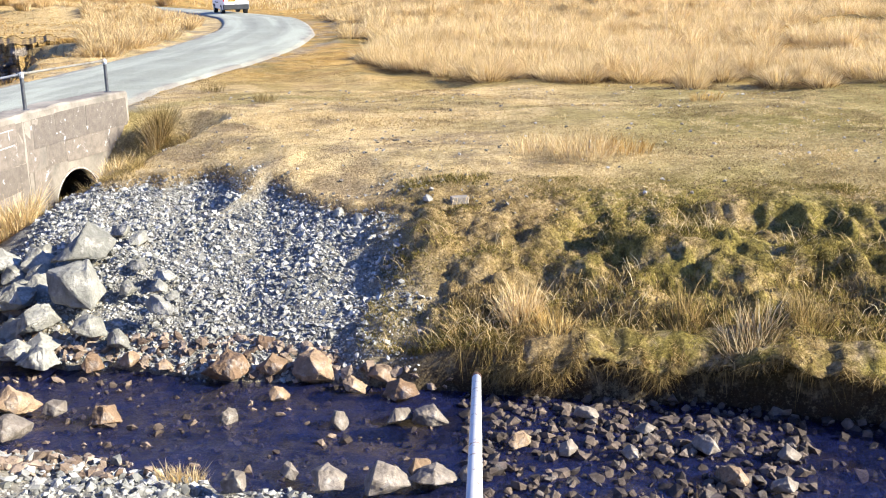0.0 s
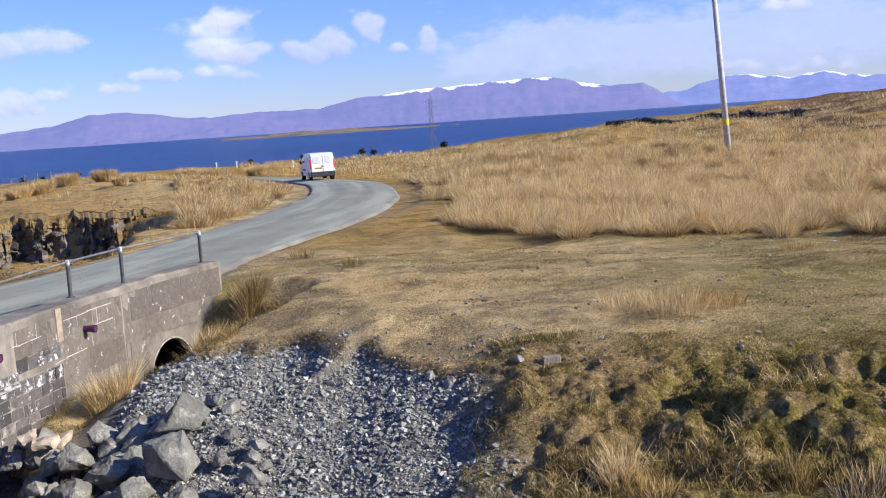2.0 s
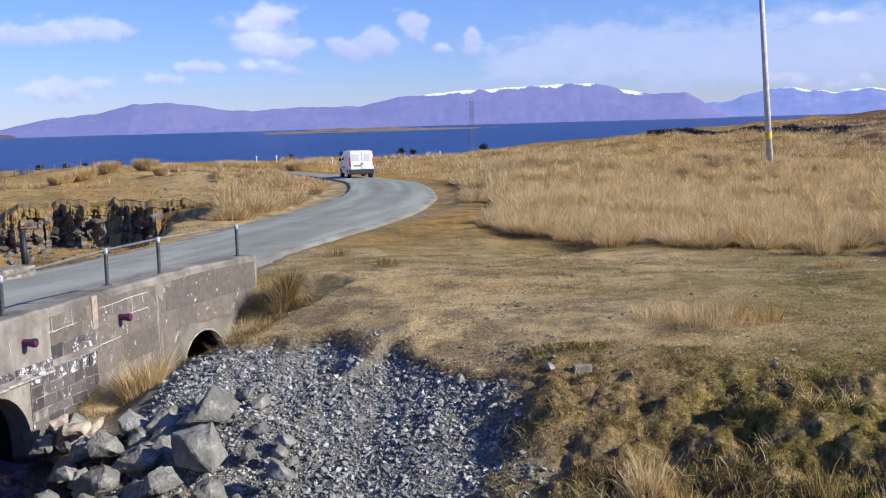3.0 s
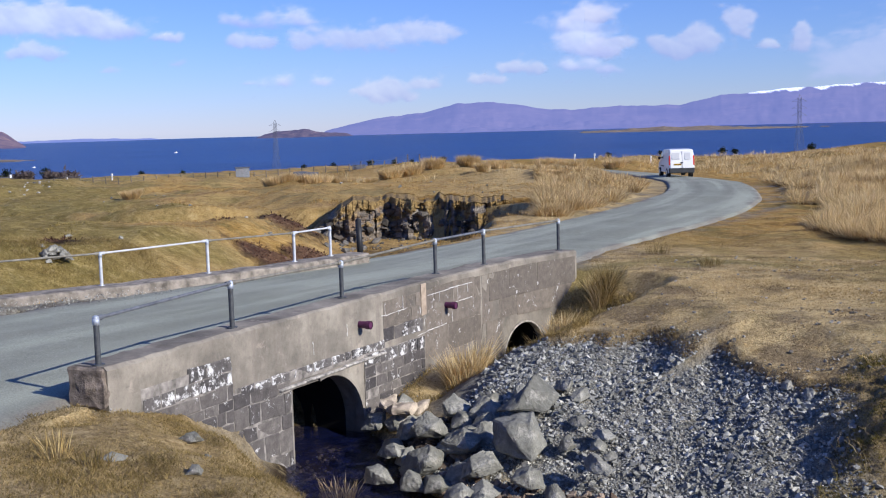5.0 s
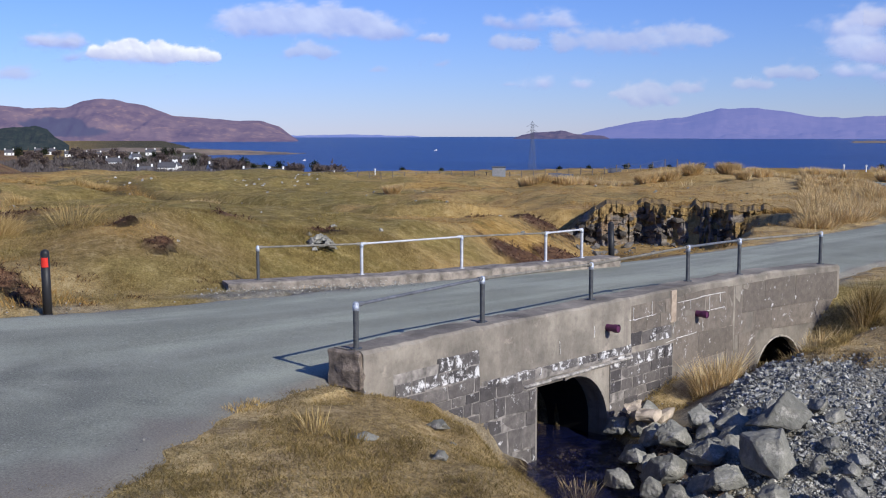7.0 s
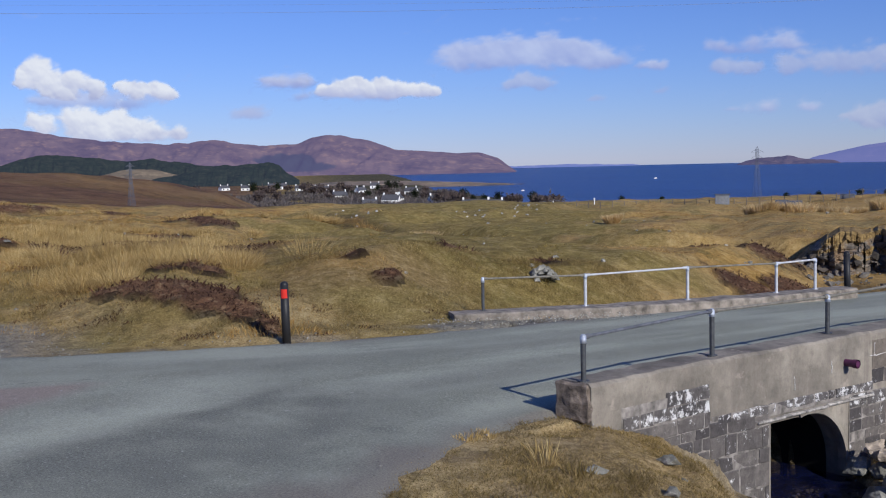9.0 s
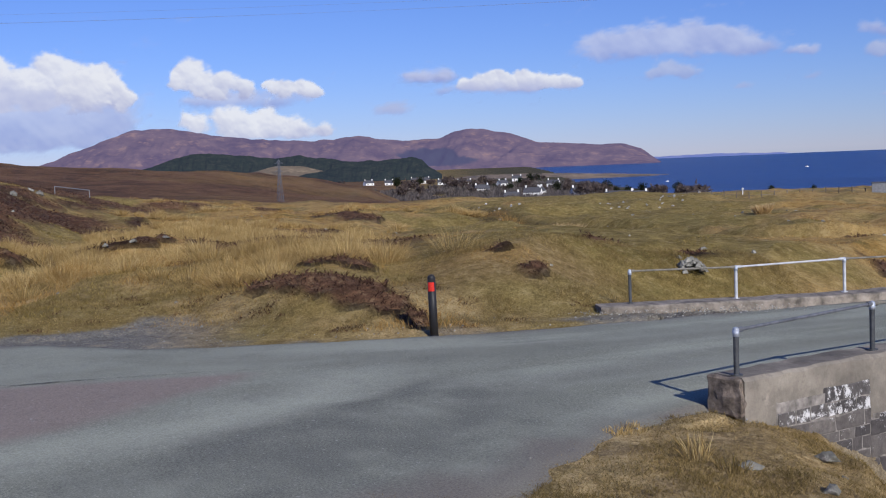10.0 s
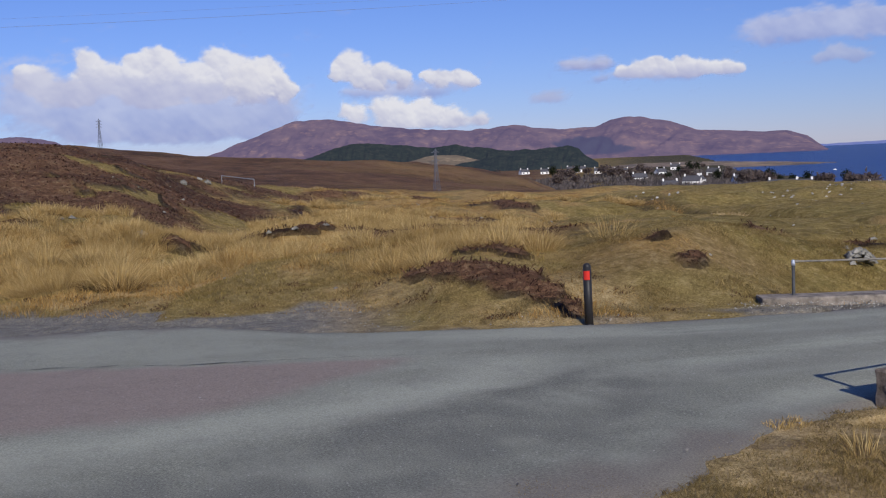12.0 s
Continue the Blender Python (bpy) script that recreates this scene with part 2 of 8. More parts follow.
KERB = [(-14.62, 14.1), (-13.2, 16.3), (-12.25, 18.2), (-11.4, 20.1), (-10.85, 21.9)]
WATER_Z = -1.62
SKY_AZ = [-59.6, -29.6, -17.2, -13.6, -9.6, -4.6, 0.4, 5.4, 10.15, 19.91, 31.91, 45.03, 55.61, 62.5, 67.5, 71.5, 74.5, 77.5, 82.5, 94.5, 119.5]
SKY_EL = [1.37, 0.47, -0.19, -0.63, -0.78, -1.08, -1.58, -1.98, -2.06, -2.05, -2.28, -2.36, -2.32, -2.08, -1.69, -1.34, -0.47, 0.69, 1.05, 1.2, 0.4]


def plateau(r):
    return np.interp(r, [0, 20, 30, 60, 100, 130], [0, -0.05, -0.32, -0.55, -1.1, -1.5])


def base_land(r, az):
    """The broad form of the moor, and the distance and height of its rim."""
    edge = np.interp(az, SKY_AZ, SKY_EL)
    rim = np.interp(az, [-60, 0, 20, 63, 72, 76, 90], [140, 130, 115, 110, 90, 75, 75])
    top = 2.8 + rim * np.tan(np.radians(edge))
    up = np.clip((r - 0.42 * rim) / (0.58 * rim), 0, 1)
    return plateau(r) * (1 - up) + top * up, rim, top


def ground(x, y):
    """Height of the land and its covers: moss, gold, heather, gravel, peat, village."""
    x, y = np.asarray(x, float), np.asarray(y, float)
    r, az = np.hypot(x, y), np.degrees(np.arctan2(-x, y))
    rd, rs, rp = along(ROAD_C, x, y)
    road_gap = rd - np.interp(rp, range(len(ROAD_W)), ROAD_W)
    free = smooth(0.1, 2.5, road_gap)
    far = smooth(25, 70, r)
    # open moor
    z, rim, top = base_land(r, az)
    bumps = fbm(x / 9, y / 9, 4, 3) * (0.9 + 0.15 * smooth(25, 45, az)) * (0.25 + far) + fbm(x / 2.2, y / 2.2, 3, 9) * (0.22 + 0.08 * smooth(20, 35, az))
    bumps *= free * (0.35 + 0.65 * smooth(16, 30, r))
    z = z + np.where(r < rim, bumps, bumps * np.clip(1 - (r - rim) / 40, 0, 1))
    # beyond the rim it falls to the shore
    drop = np.interp(az, [-60, 30, 40, 47, 60, 100], [-23.5, -23.5, -23.2, -19.5, -18, -17])
    fall = smooth(0, 1, np.clip((r - rim) / (640 - rim), 0, 1) ** 0.8)
    z = np.where(r > rim, top * (1 - fall) + drop * fall + bumps * np.clip(1 - (r - rim) / 40, 0, 1), z)
    shore = np.interp(az, [30, 40, 43, 46.7, 48.5, 52], [500, 640, 760, 900, 2200, 6000])
    z = np.where((r > shore) & (az < 52), np.maximum(z - (r - shore) * 0.1, -26), z)
    # brown heather hill
    hill_el = np.interp(az, [54.27, 55.78, 57.1, 60.8, 64.2, 69.9, 74.7, 78.2, 83.4, 99.5], [-3.17, -1.72, -1.26, -0.61, -0.15, 0.33, 0.57, 0.89, 1.16, 1.4])
    hill = 2.8 + 330 * np.tan(np.radians(hill_el)) + fbm(x / 60, y / 60, 4, 21) * 2.5 + fbm(x / 11, y / 11, 3, 22) * 1.0
    k = np.exp(-(((r - 330) / 130) ** 2)) * smooth(53, 58, az)
    z = z * (1 - k) + np.maximum(hill, z) * k
    # knolls on the west side of the road
    for cx, cy, rad, h in ((-21.5, 18, 4.5, 0.75), (-27, 24, 6, 0.7), (-19.5, 10.75, 1.1, 0.30), (-18.3, 11.1, 1.0, 0.22), (-17.1, 11.2, 0.8, 0.12), (-20.6, 12.2, 1.3, 0.42), (-18.6, 17.2, 3.2, 0.45), (-17.7, 14.5, 2.0, 0.45), (-27, 14.5, 3, 0.45), (-24, 12.3, 4.5, 0.55), (-35.9, 11.9, 1.0, 0.32), (-35.4, 13.3, 1.2, 0.45), (-35.8, 14.8, 1.1, 0.4), (-37.0, 8.6, 1.5, 0.45), (-36.2, 9.5, 0.8, 0.15), (-33, 14, 7, 0.5), (-18.5, 26, 4, 0.4)):
        z = z + h * np.exp(-(((x - cx) ** 2 + (y - cy) ** 2) / rad**2)) * free
    # gully above the bridge
    gd, gs, gp = along(GULLY, x, y)
    west = smooth(0.3, 1.0, road_gap) * (rs > 0)
    crag = smooth(2.0, 2.6, gp) * smooth(4.9, 4.3, gp) * (gs < 0)
    bank = np.where(gs > 0, 0.5, 0.75) * (1 - crag) + 2.5 * crag
    floor = -2.0 + np.maximum(gd - 1.1 - 3.6 * crag, 0) * bank - 0.15 * crag + 0.02 * np.maximum(gd - 1.1, 0) * crag
    cut = np.maximum(0, z - floor)
    z = z - cut * west * smooth(7, 5.5, gp)
    # stream below the bridge
    d, s, sp = along(STREAM, x, y)
    w = np.interp(sp, range(len(STREAM_W)), STREAM_W) + fbm(x / 0.9, y / 0.9, 3, 5) * 0.25
    e = d - w
    side = s > 0
    wd, ws, wp = along(WALL_F, x, y)
    u = np.where(ws < 0, wd, -wd)
    east = (rs < 0) | (road_gap > 0)
    rough = fbm(x / 0.7, y / 0.7, 4, 14)
    lip = np.interp(x, [-4.8, -4.2, -3.6, -3.0, -2.2, -1.5, -1.0, -0.5, 0.0], [2.6, 2.9, 3.5, 3.9, 3.85, 3.1, 2.9, 2.8, 2.3]) + fbm(x / 0.35, y * 0, 3, 31) * 0.3
    gravel_z = -1.58 + 1.05 * np.clip(e / lip, 0, 1) ** 0.9 + rough * 0.08 + smooth(-0.02, 0.4, e - lip) * 0.18
    mossy_z = np.interp(e, [0, 0.12, 0.5, 1.2, 2.2, 3.4, 4.5], [-1.62, -1.22, -0.95, -0.78, -0.5, -0.2, -0.12]) + (rough * 0.17 + fbm(x / 1.5, y / 1.5, 2, 19) * 0.24) * smooth(0, 0.5, e) * smooth(3.5, 1.9, e)
    for cx, cy, wx, wy, deep in ((1.95, 12.75, 0.32, 0.45, 0.38), (2.15, 12.0, 0.25, 0.35, 0.25), (2.75, 12.95, 0.55, 0.28, 0.34), (3.45, 12.8, 0.55, 0.3, 0.36), (4.2, 12.5, 0.5, 0.4, 0.42), (2.95, 11.4, 0.35, 0.35, 0.36), (3.2, 10.7, 0.5, 0.3, 0.34), (4.3, 11.3, 0.55, 0.4, 0.45), (1.1, 12.0, 0.22, 0.4, 0.24), (5.2, 12.3, 0.7, 0.4, 0.4)):
        q = np.hypot((x - cx) / wx + 1.3 * rough, (y - cy) / wy + 1.3 * fbm(x / 0.4, y / 0.4, 3, 15))
        mossy_z = mossy_z - (0.36 + 0.25 * rough) * deep * smooth(1.5, 0.5, q)
    mossy_z = mossy_z + (fbm(x / 0.2, y / 0.2, 4, 16, 0.65) * 0.13 + np.abs(fbm(x / 0.6, y / 0.45, 4, 18, 0.6)) * 0.09 * smooth(0.5, 1.0, e)) * smooth(0.1, 0.5, e) * smooth(4.0, 2.4, e)
    right = smooth(-1.15, 0.25, x + 0.35 * rough)
    far_z = gravel_z * (1 - right) + mossy_z * right
    foot = np.interp(y, [13, 14.3, 16.4, 18.5, 19.75, 20.25, 20.9, 22], [-1.6, -1.35, -1.08, -1.3, -1.3, -0.75, -0.22, 0.4])
    trench = foot + np.interp(y, [16.5, 18.5, 19.7, 20.4], [0.5, 0.65, 0.7, 0.5]) * np.maximum(0, u - 0.7) + rough * 0.12
    keep = smooth(5.2, 3.6, e)
    beach = np.interp(e, [0, 0.9, 2.2, 8.5], [-1.6, -1.48, -1.05, 1.2]) + rough * 0.1
    mound = np.interp(e, [0, 0.5, 1.1, 1.9, 3.4], [-1.6, -1.15, -0.4, -0.12, 0.0]) + rough * 0.1 * smooth(0, 1, e)
    m = smooth(-3.2, -5.3, x + 0.2 * (y - 9))
    near_z = beach * (1 - m) + mound * m
    near_z = np.maximum(near_z, np.interp(r + 0.8 * np.abs(fbm(x / 1.7, y / 1.7, 3, 23)), [1.5, 3.7, 7, 8.6, 14], [1.25, 0.70, -1.1, -1.75, -4]))
    near_z = near_z * free + np.minimum(near_z, z) * (1 - free)
    basin = (sp > 0.3) & (road_gap > -0.2) & east & (u > -0.14)
    z = np.where(basin & side & (e > 0) & (u > -0.35), z * (1 - keep) + np.minimum(far_z, z + 0.3) * keep, z)
    z = np.where((u > -0.12) & (y > 12.6) & (y < 24) & side & (e > 0) & (x < 0), np.minimum(z, trench), z)
    nk = np.maximum(smooth(11, 9, r), smooth(4.2, 2.6, e)) * np.maximum(smooth(0, 0.4, road_gap), smooth(10.9, 12.0, y) * (u > -0.13))
    z = np.where(basin & ~side & (e > 0), z * (1 - nk) + near_z * nk, z)
    bed = WATER_Z - 0.03 - 0.14 * np.clip(1 - (d / np.maximum(w, 0.1)) ** 2, 0, 1) + fbm(x / 0.4, y / 0.4, 3, 77) * 0.07
    under = (u < 0.0) & (u > -6.3) & (y > 12.6) & (y < 14.5)
    pipe = (u < 0.0) & (u > -2.4) & (y > 18.6) & (y < 20.0)
    z = np.where(((e <= 0) & basin) | under, bed, z)
    z = np.where((u < -0.1) & (u > -0.5) & (y > 9.3) & (y < 20.9) & ~under, -0.1, z)
    z = np.where(pipe, -1.5, z)
    z = z - 0.06 * (road_gap < 0.15) * ~under
    # covers
    patch2 = fbm(x / 3.0, y / 3.0, 3, 59)
    gravel = basin * side * (1 - right) * smooth(-0.2, 0.1, e) * smooth(0.35, 0.0, e - lip) * smooth(0.3, 1.4, u) * np.maximum(smooth(-4.6, -3.9, x + 0.3 * rough), smooth(13.7, 14.6, y))
    gravel = np.maximum(gravel, basin * side * smooth(0.15, 0.4, 0.2 + rough) * (1 - smooth(-3.2, -1.5, x)) * smooth(17.5, 14.5, y) * smooth(0.6, 1.8, u) * (x > -5.5) * 0.8)
    gravel = np.maximum(gravel, basin * ~side * (1 - m) * smooth(2.0, 1.3, e))
    gravel = np.maximum(gravel, basin * (e <= 0) * 0.35)
    gravel = np.maximum(gravel, 0.55 * smooth(0.9, 0.1, road_gap) * smooth(-0.1, 0.25, fbm(x / 0.8, y / 0.8, 3, 41)) * (r < 60))
    gravel = np.maximum(gravel, smooth(1.0, 0.6, road_gap + 0.9 * fbm(x / 1.6, y / 1.6, 3, 43)) * smooth(63, 70, az) * (rs > 0) * (r < 60))
    kd, _, _ = along(KERB, x, y)
    gravel = np.maximum(gravel, 0.95 * smooth(1.3, 0.9, kd) * (road_gap > -0.3) * (r < 40) * smooth(0.9, 0.5, road_gap))
    moss = basin * side * right * smooth(4.4, 3.0, e) * smooth(0.05, 0.3, e)
    moss = np.maximum(moss, basin * ~side * m * smooth(0.1, 1.0, e) * smooth(4, 2.2, e) * 0.7)
    moss = np.maximum(moss, 0.5 * smooth(4, 8, x + 2.5 * patch2) * smooth(22, 16, y) * (rs < 0) * (y > 8))
    moss = np.maximum(moss, 0.75 * smooth(1.15, 0.75, np.hypot((x + 17.9) / 2.0, (y - 14.7) / 2.2) + 0.7 * patch2) * (rs > 0))
    # First term paints the shade of the overhanging turf along the undercut bank.
    peat_shade = basin * side * right * smooth(0.35, 0.0, e) + basin * side * smooth(0.02, 0.1, e - lip) * smooth(0.35, 0.2, e - lip) * (1 - right) * 0.3
    peat_shade = np.maximum(peat_shade, basin * (e <= 0) * 0.7)
    peat_shade = np.maximum(peat_shade, basin * ~side * m * smooth(0.35, 0.05, e))
    # Culvert floors are coloured near-black for the darkness inside.
    peat_shade = np.maximum(peat_shade, under | pipe)
    peat_shade = np.maximum(peat_shade, west * smooth(2.2, 1.0, gd) * 0.6)
    gold = smooth(14, 24, az) * smooth(14, 18, r) * (rs > 0) * (0.7 + 0.3 * smooth(-0.15, 0.2, fbm(x / 6, y / 6, 3, 57) + (az - 52) / 60))
    pasture = smooth(57, 52, az + 14 * patch2) * smooth(32, 40, az + 10 * patch2) * smooth(20, 24, r) * (rs > 0)
    verge = smooth(8.5, 4.5, road_gap + 5 * patch2 - 11.0 * np.exp(-(((az - 74.3) / 2.6) ** 2))) * (rs > 0) * smooth(40, 46, az)
    slope = smooth(66, 70, az + 8 * patch2) * smooth(40, 46, r + 8 * patch2)
    gold = gold * (1 - np.maximum(0.75 * pasture, np.maximum(0.8 * verge, 0.8 * slope)))
    gold = np.maximum(gold, smooth(22, 34, r) * (rs < 0))
    patch = fbm(x / 5.5, y / 5.5, 4, 55)
    heather = smooth(0.26, 0.34, patch) * smooth(50, 58, az) * smooth(26, 30, r) * (r < rim)
    strips = fbm(x / 6 + 3, y / 3.2, 4, 92)
    bank = smooth(69.5, 74, az + 9 * patch) * smooth(43, 48, r + 9 * patch) * smooth(0.26, 0.14, strips)
    bank = np.maximum(bank, smooth(67, 70, az + 6 * patch) * smooth(62, 66, r + 8 * patch) * smooth(0.02, 0.16, fbm(x / 6, y / 6, 3, 93)))
    heather = np.maximum(heather, bank)
    heather = np.maximum(heather, smooth(-9, -13, az + 6 * patch) * smooth(84, 100, r + 30 * patch) * 0.85)
    heather = np.maximum(heather, smooth(rim * 1.05, rim * 1.3, r) * smooth(53, 57, az) * (0.95 + 0.6 * fbm(x / 25, y / 25, 4, 58)))
    scraps = fbm(x / 1.1, y / 1.1, 3, 94)
    for cx, cy, rad in ((-20.0, 10.4, 0.6), (-19.4, 10.75, 0.75), (-18.6, 11.0, 0.75), (-17.8, 11.15, 0.65), (-17.0, 11.2, 0.55), (-16.3, 11.15, 0.4), (-20.9, 12.0, 0.65), (-20.1, 12.35, 0.6), (-18.4, 15.0, 0.35), (-16.8, 14.5, 0.4), (-15.8, 11.0, 0.3), (-35.9, 11.8, 0.5), (-35.6, 12.6, 0.55), (-35.3, 13.6, 0.65), (-35.6, 14.6, 0.5), (-36.2, 9.5, 0.55), (-36.5, 10.3, 0.35), (-19.6, 22.6, 0.5), (-21, 20.5, 0.5), (-17.2, 28.5, 1.1), (-16.5, 31.5, 1.3), (-21, 35.5, 1.8), (-23.5, 37.5, 1.6)):
        heather = np.maximum(heather, smooth(1.1, 0.7, np.hypot(x - cx, y - cy) / rad + scraps * 0.9))
    green = smooth(1.5, 4.5, x + 2.0 * patch2) * smooth(29, 24, y + 3 * patch2) * (rs < 0) * (y > 10) * (0.75 + 0.5 * patch2)
    green = np.maximum(green, np.maximum(pasture, np.maximum(0.85 * verge * smooth(-0.35, 0.1, patch2), 0.9 * slope)))
    green = np.maximum(green, 0.75 * smooth(-0.05, 0.2, patch2 + 0.25 * smooth(3.5, 0.8, road_gap)) * (rs < 0) * smooth(16, 19, y) * smooth(40, 30, y))
    village = smooth(rim * 1.3, rim * 2, r) * smooth(56, 50, az)
    z = z + heather * (0.04 + 0.20 * np.abs(fbm(x / 0.8, y / 0.8, 3, 95))) * (r < 110) * (rs > 0) * smooth(0.4, 1.2, road_gap)
    dry = smooth(2.1, 0.9, x + 0.9 * rough + 0.8 * patch2) * 0.85
    covers = dict(dry=dry, moss=moss, gold=gold, heather=heather, gravel=gravel, peat_shade=peat_shade, village=village, green=green)
    return z, {k: np.clip(v, 0, 1) for k, v in covers.items()}


def height(x, y):
    return float(ground(np.array([float(x)]), np.array([float(y)]))[0][0])


def sheet(name, xs, ys, zs, material, layers=(), closed=False):
    """A grid of points as one smooth mesh."""
    rows, cols = xs.shape
    idx = np.arange(rows * cols).reshape(rows, cols)
    if closed:
        idx = np.concatenate([idx, idx[:, :1]], 1)
    q = np.stack([idx[:-1, :-1], idx[:-1, 1:], idx[1:, 1:], idx[1:, :-1]], -1).reshape(-1, 4)
    me = bpy.data.meshes.new(name)
    me.vertices.add(rows * cols)
    me.vertices.foreach_set("co", np.stack([xs, ys, zs], -1).astype(np.float32).ravel())
    me.loops.add(q.size)
    me.loops.foreach_set("vertex_index", q.astype(np.int32).ravel())
    me.polygons.add(len(q))
    me.polygons.foreach_set("loop_start", np.arange(0, q.size, 4, dtype=np.int32))
    me.polygons.foreach_set("use_smooth", np.ones(len(q), bool))
    me.update(calc_edges=True)
    for key, v in dict(layers).items():
        me.attributes.new(key, "FLOAT", "POINT").data.foreach_set("value", v.astype(np.float32).ravel())
    me.materials.append(material)
    return new(name, me)


def build_land():
    az = np.radians(np.concatenate([np.arange(-26, 92, 0.22), np.arange(92, 334, 2.5)]))
    r = [0.05, 0.6, 1.2]
    while r[-1] < 3300:
        k = r[-1]
        r.append(k * (1.004 if 9.6 < k < 14.6 else 1.008 if 7 < k < 24 else 1.014 if k < 140 else 1.02 if k < 460 else 1.035))
    rr, aa = np.meshgrid(np.array(r), az, indexing="ij")
    x, y = -rr * np.sin(aa), rr * np.cos(aa) - 0.4 * np.exp(-rr)
    z, covers = ground(x, y)
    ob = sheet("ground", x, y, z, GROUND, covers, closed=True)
    return tagged(ob, "rough moorland of dry grass, moss and heather", "ground", kind="structure")


def build_road():
    n = 700
    s = np.linspace(0, len(ROAD_R) - 1, n)
    k = np.arange(len(ROAD_R))

    def curve(pts):
        p = np.array(pts, float)
        fine = np.linspace(0, len(p) - 1, 1200)
        out = [np.interp(fine, k, p[:, i]) for i in (0, 1)]
        ker = np.hanning(61) / np.hanning(61).sum()
        out = [np.convolve(np.pad(o, 30, mode="reflect", reflect_type="odd"), ker, "valid") for o in out]
        return [np.interp(s, fine, o) for o in out]

    (rx, ry), (lx, ly) = curve(ROAD_R), curve(ROAD_L)
    c = np.linspace(0, 1, 49)[None]
    x, y = rx[:, None] * (1 - c) + lx[:, None] * c, ry[:, None] * (1 - c) + ly[:, None] * c
    wob = fbm(x / 0.5, y / 0.5, 3, 88) * 0.25 * (np.abs(c - 0.5) > 0.47) * np.minimum(1, (14 / np.hypot(x, y)) ** 1.5)
    x = x + wob
    z = base_land(np.hypot(x, y), np.degrees(np.arctan2(-x, y)))[0] + 0.02 + 0.05 * (1 - (2 * c - 1) ** 2)
    z = np.where(np.abs(c - 0.5) > 0.49, z - 0.07, z)
    edge = smooth(0.43, 0.5, np.abs(c - 0.5) + fbm(x, y, 3, 5) * 0.10)
    track = (np.exp(-(((c - 0.3) / 0.07) ** 2)) + np.exp(-(((c - 0.62) / 0.07) ** 2))) * 0.7 * (0.6 + fbm(x / 2, y / 2, 3, 6))
    streak = smooth(-0.25, 0.35, fbm(c * 11 + 0 * x, s[:, None] * 0.8 + c * 0, 4, 90))
    near = smooth(9.5, 7.0, y)
    ragged = fbm(x / 0.9, y / 0.9, 4, 12) * 0.35
    seam, inner = np.interp(y, [-3, 0.9, 2.5, 4.7, 7.0], [-19.5, -17.6, -16.45, -15.05, -13.8]), np.interp(y, [-3, 1.8, 3.6, 4.7, 7.0], [-13.4, -12.6, -12.3, -12.85, -13.8])
    pink = smooth(0.0, 0.25, x + ragged * 0.5 - seam) * smooth(0.4, -0.3, x + ragged - inner) * smooth(7.2, 6.2, y)
    pale, dark = np.interp(y, [-3, 2.4, 4.5, 7.1, 10], [-12.2, -11.5, -11.3, -12.2, -13.4]), np.interp(y, [-3, 2.2, 4.2, 6.6, 10], [-10.6, -10.4, -10.6, -11.3, -12.2])
    streak = streak * (1 - 0.6 * near) + near * np.exp(-(((x + ragged - pale) / 0.55) ** 2)) * 0.95
    track = track * (1 - near) + near * smooth(-0.1, 0.35, x + ragged - dark) * smooth(4.5, 2.0, x - dark) * (0.75 + 1.2 * fbm(x / 0.5, y / 0.5, 3, 8))
    ob = sheet("road", x, y, z + 0 * x, ROAD, dict(edge=edge, track=np.clip(track, 0, 1), pink=pink, streak=streak))
    return tagged(ob, "narrow single-track road of worn grey asphalt", "road", kind="structure")


def build_sea():
    az = np.radians(np.arange(0, 360, 3.0))
    r = np.array([60, 200, 500, 900, 1600, 2600, 3600, 4700.0])
    rr, aa = np.meshgrid(r, az, indexing="ij")
    ob = sheet("sea", -rr * np.sin(aa), rr * np.cos(aa), 0 * rr - 22.0, SEA, closed=True)
    return tagged(ob, "deep blue open sea with small ripples", "water", kind="structure")


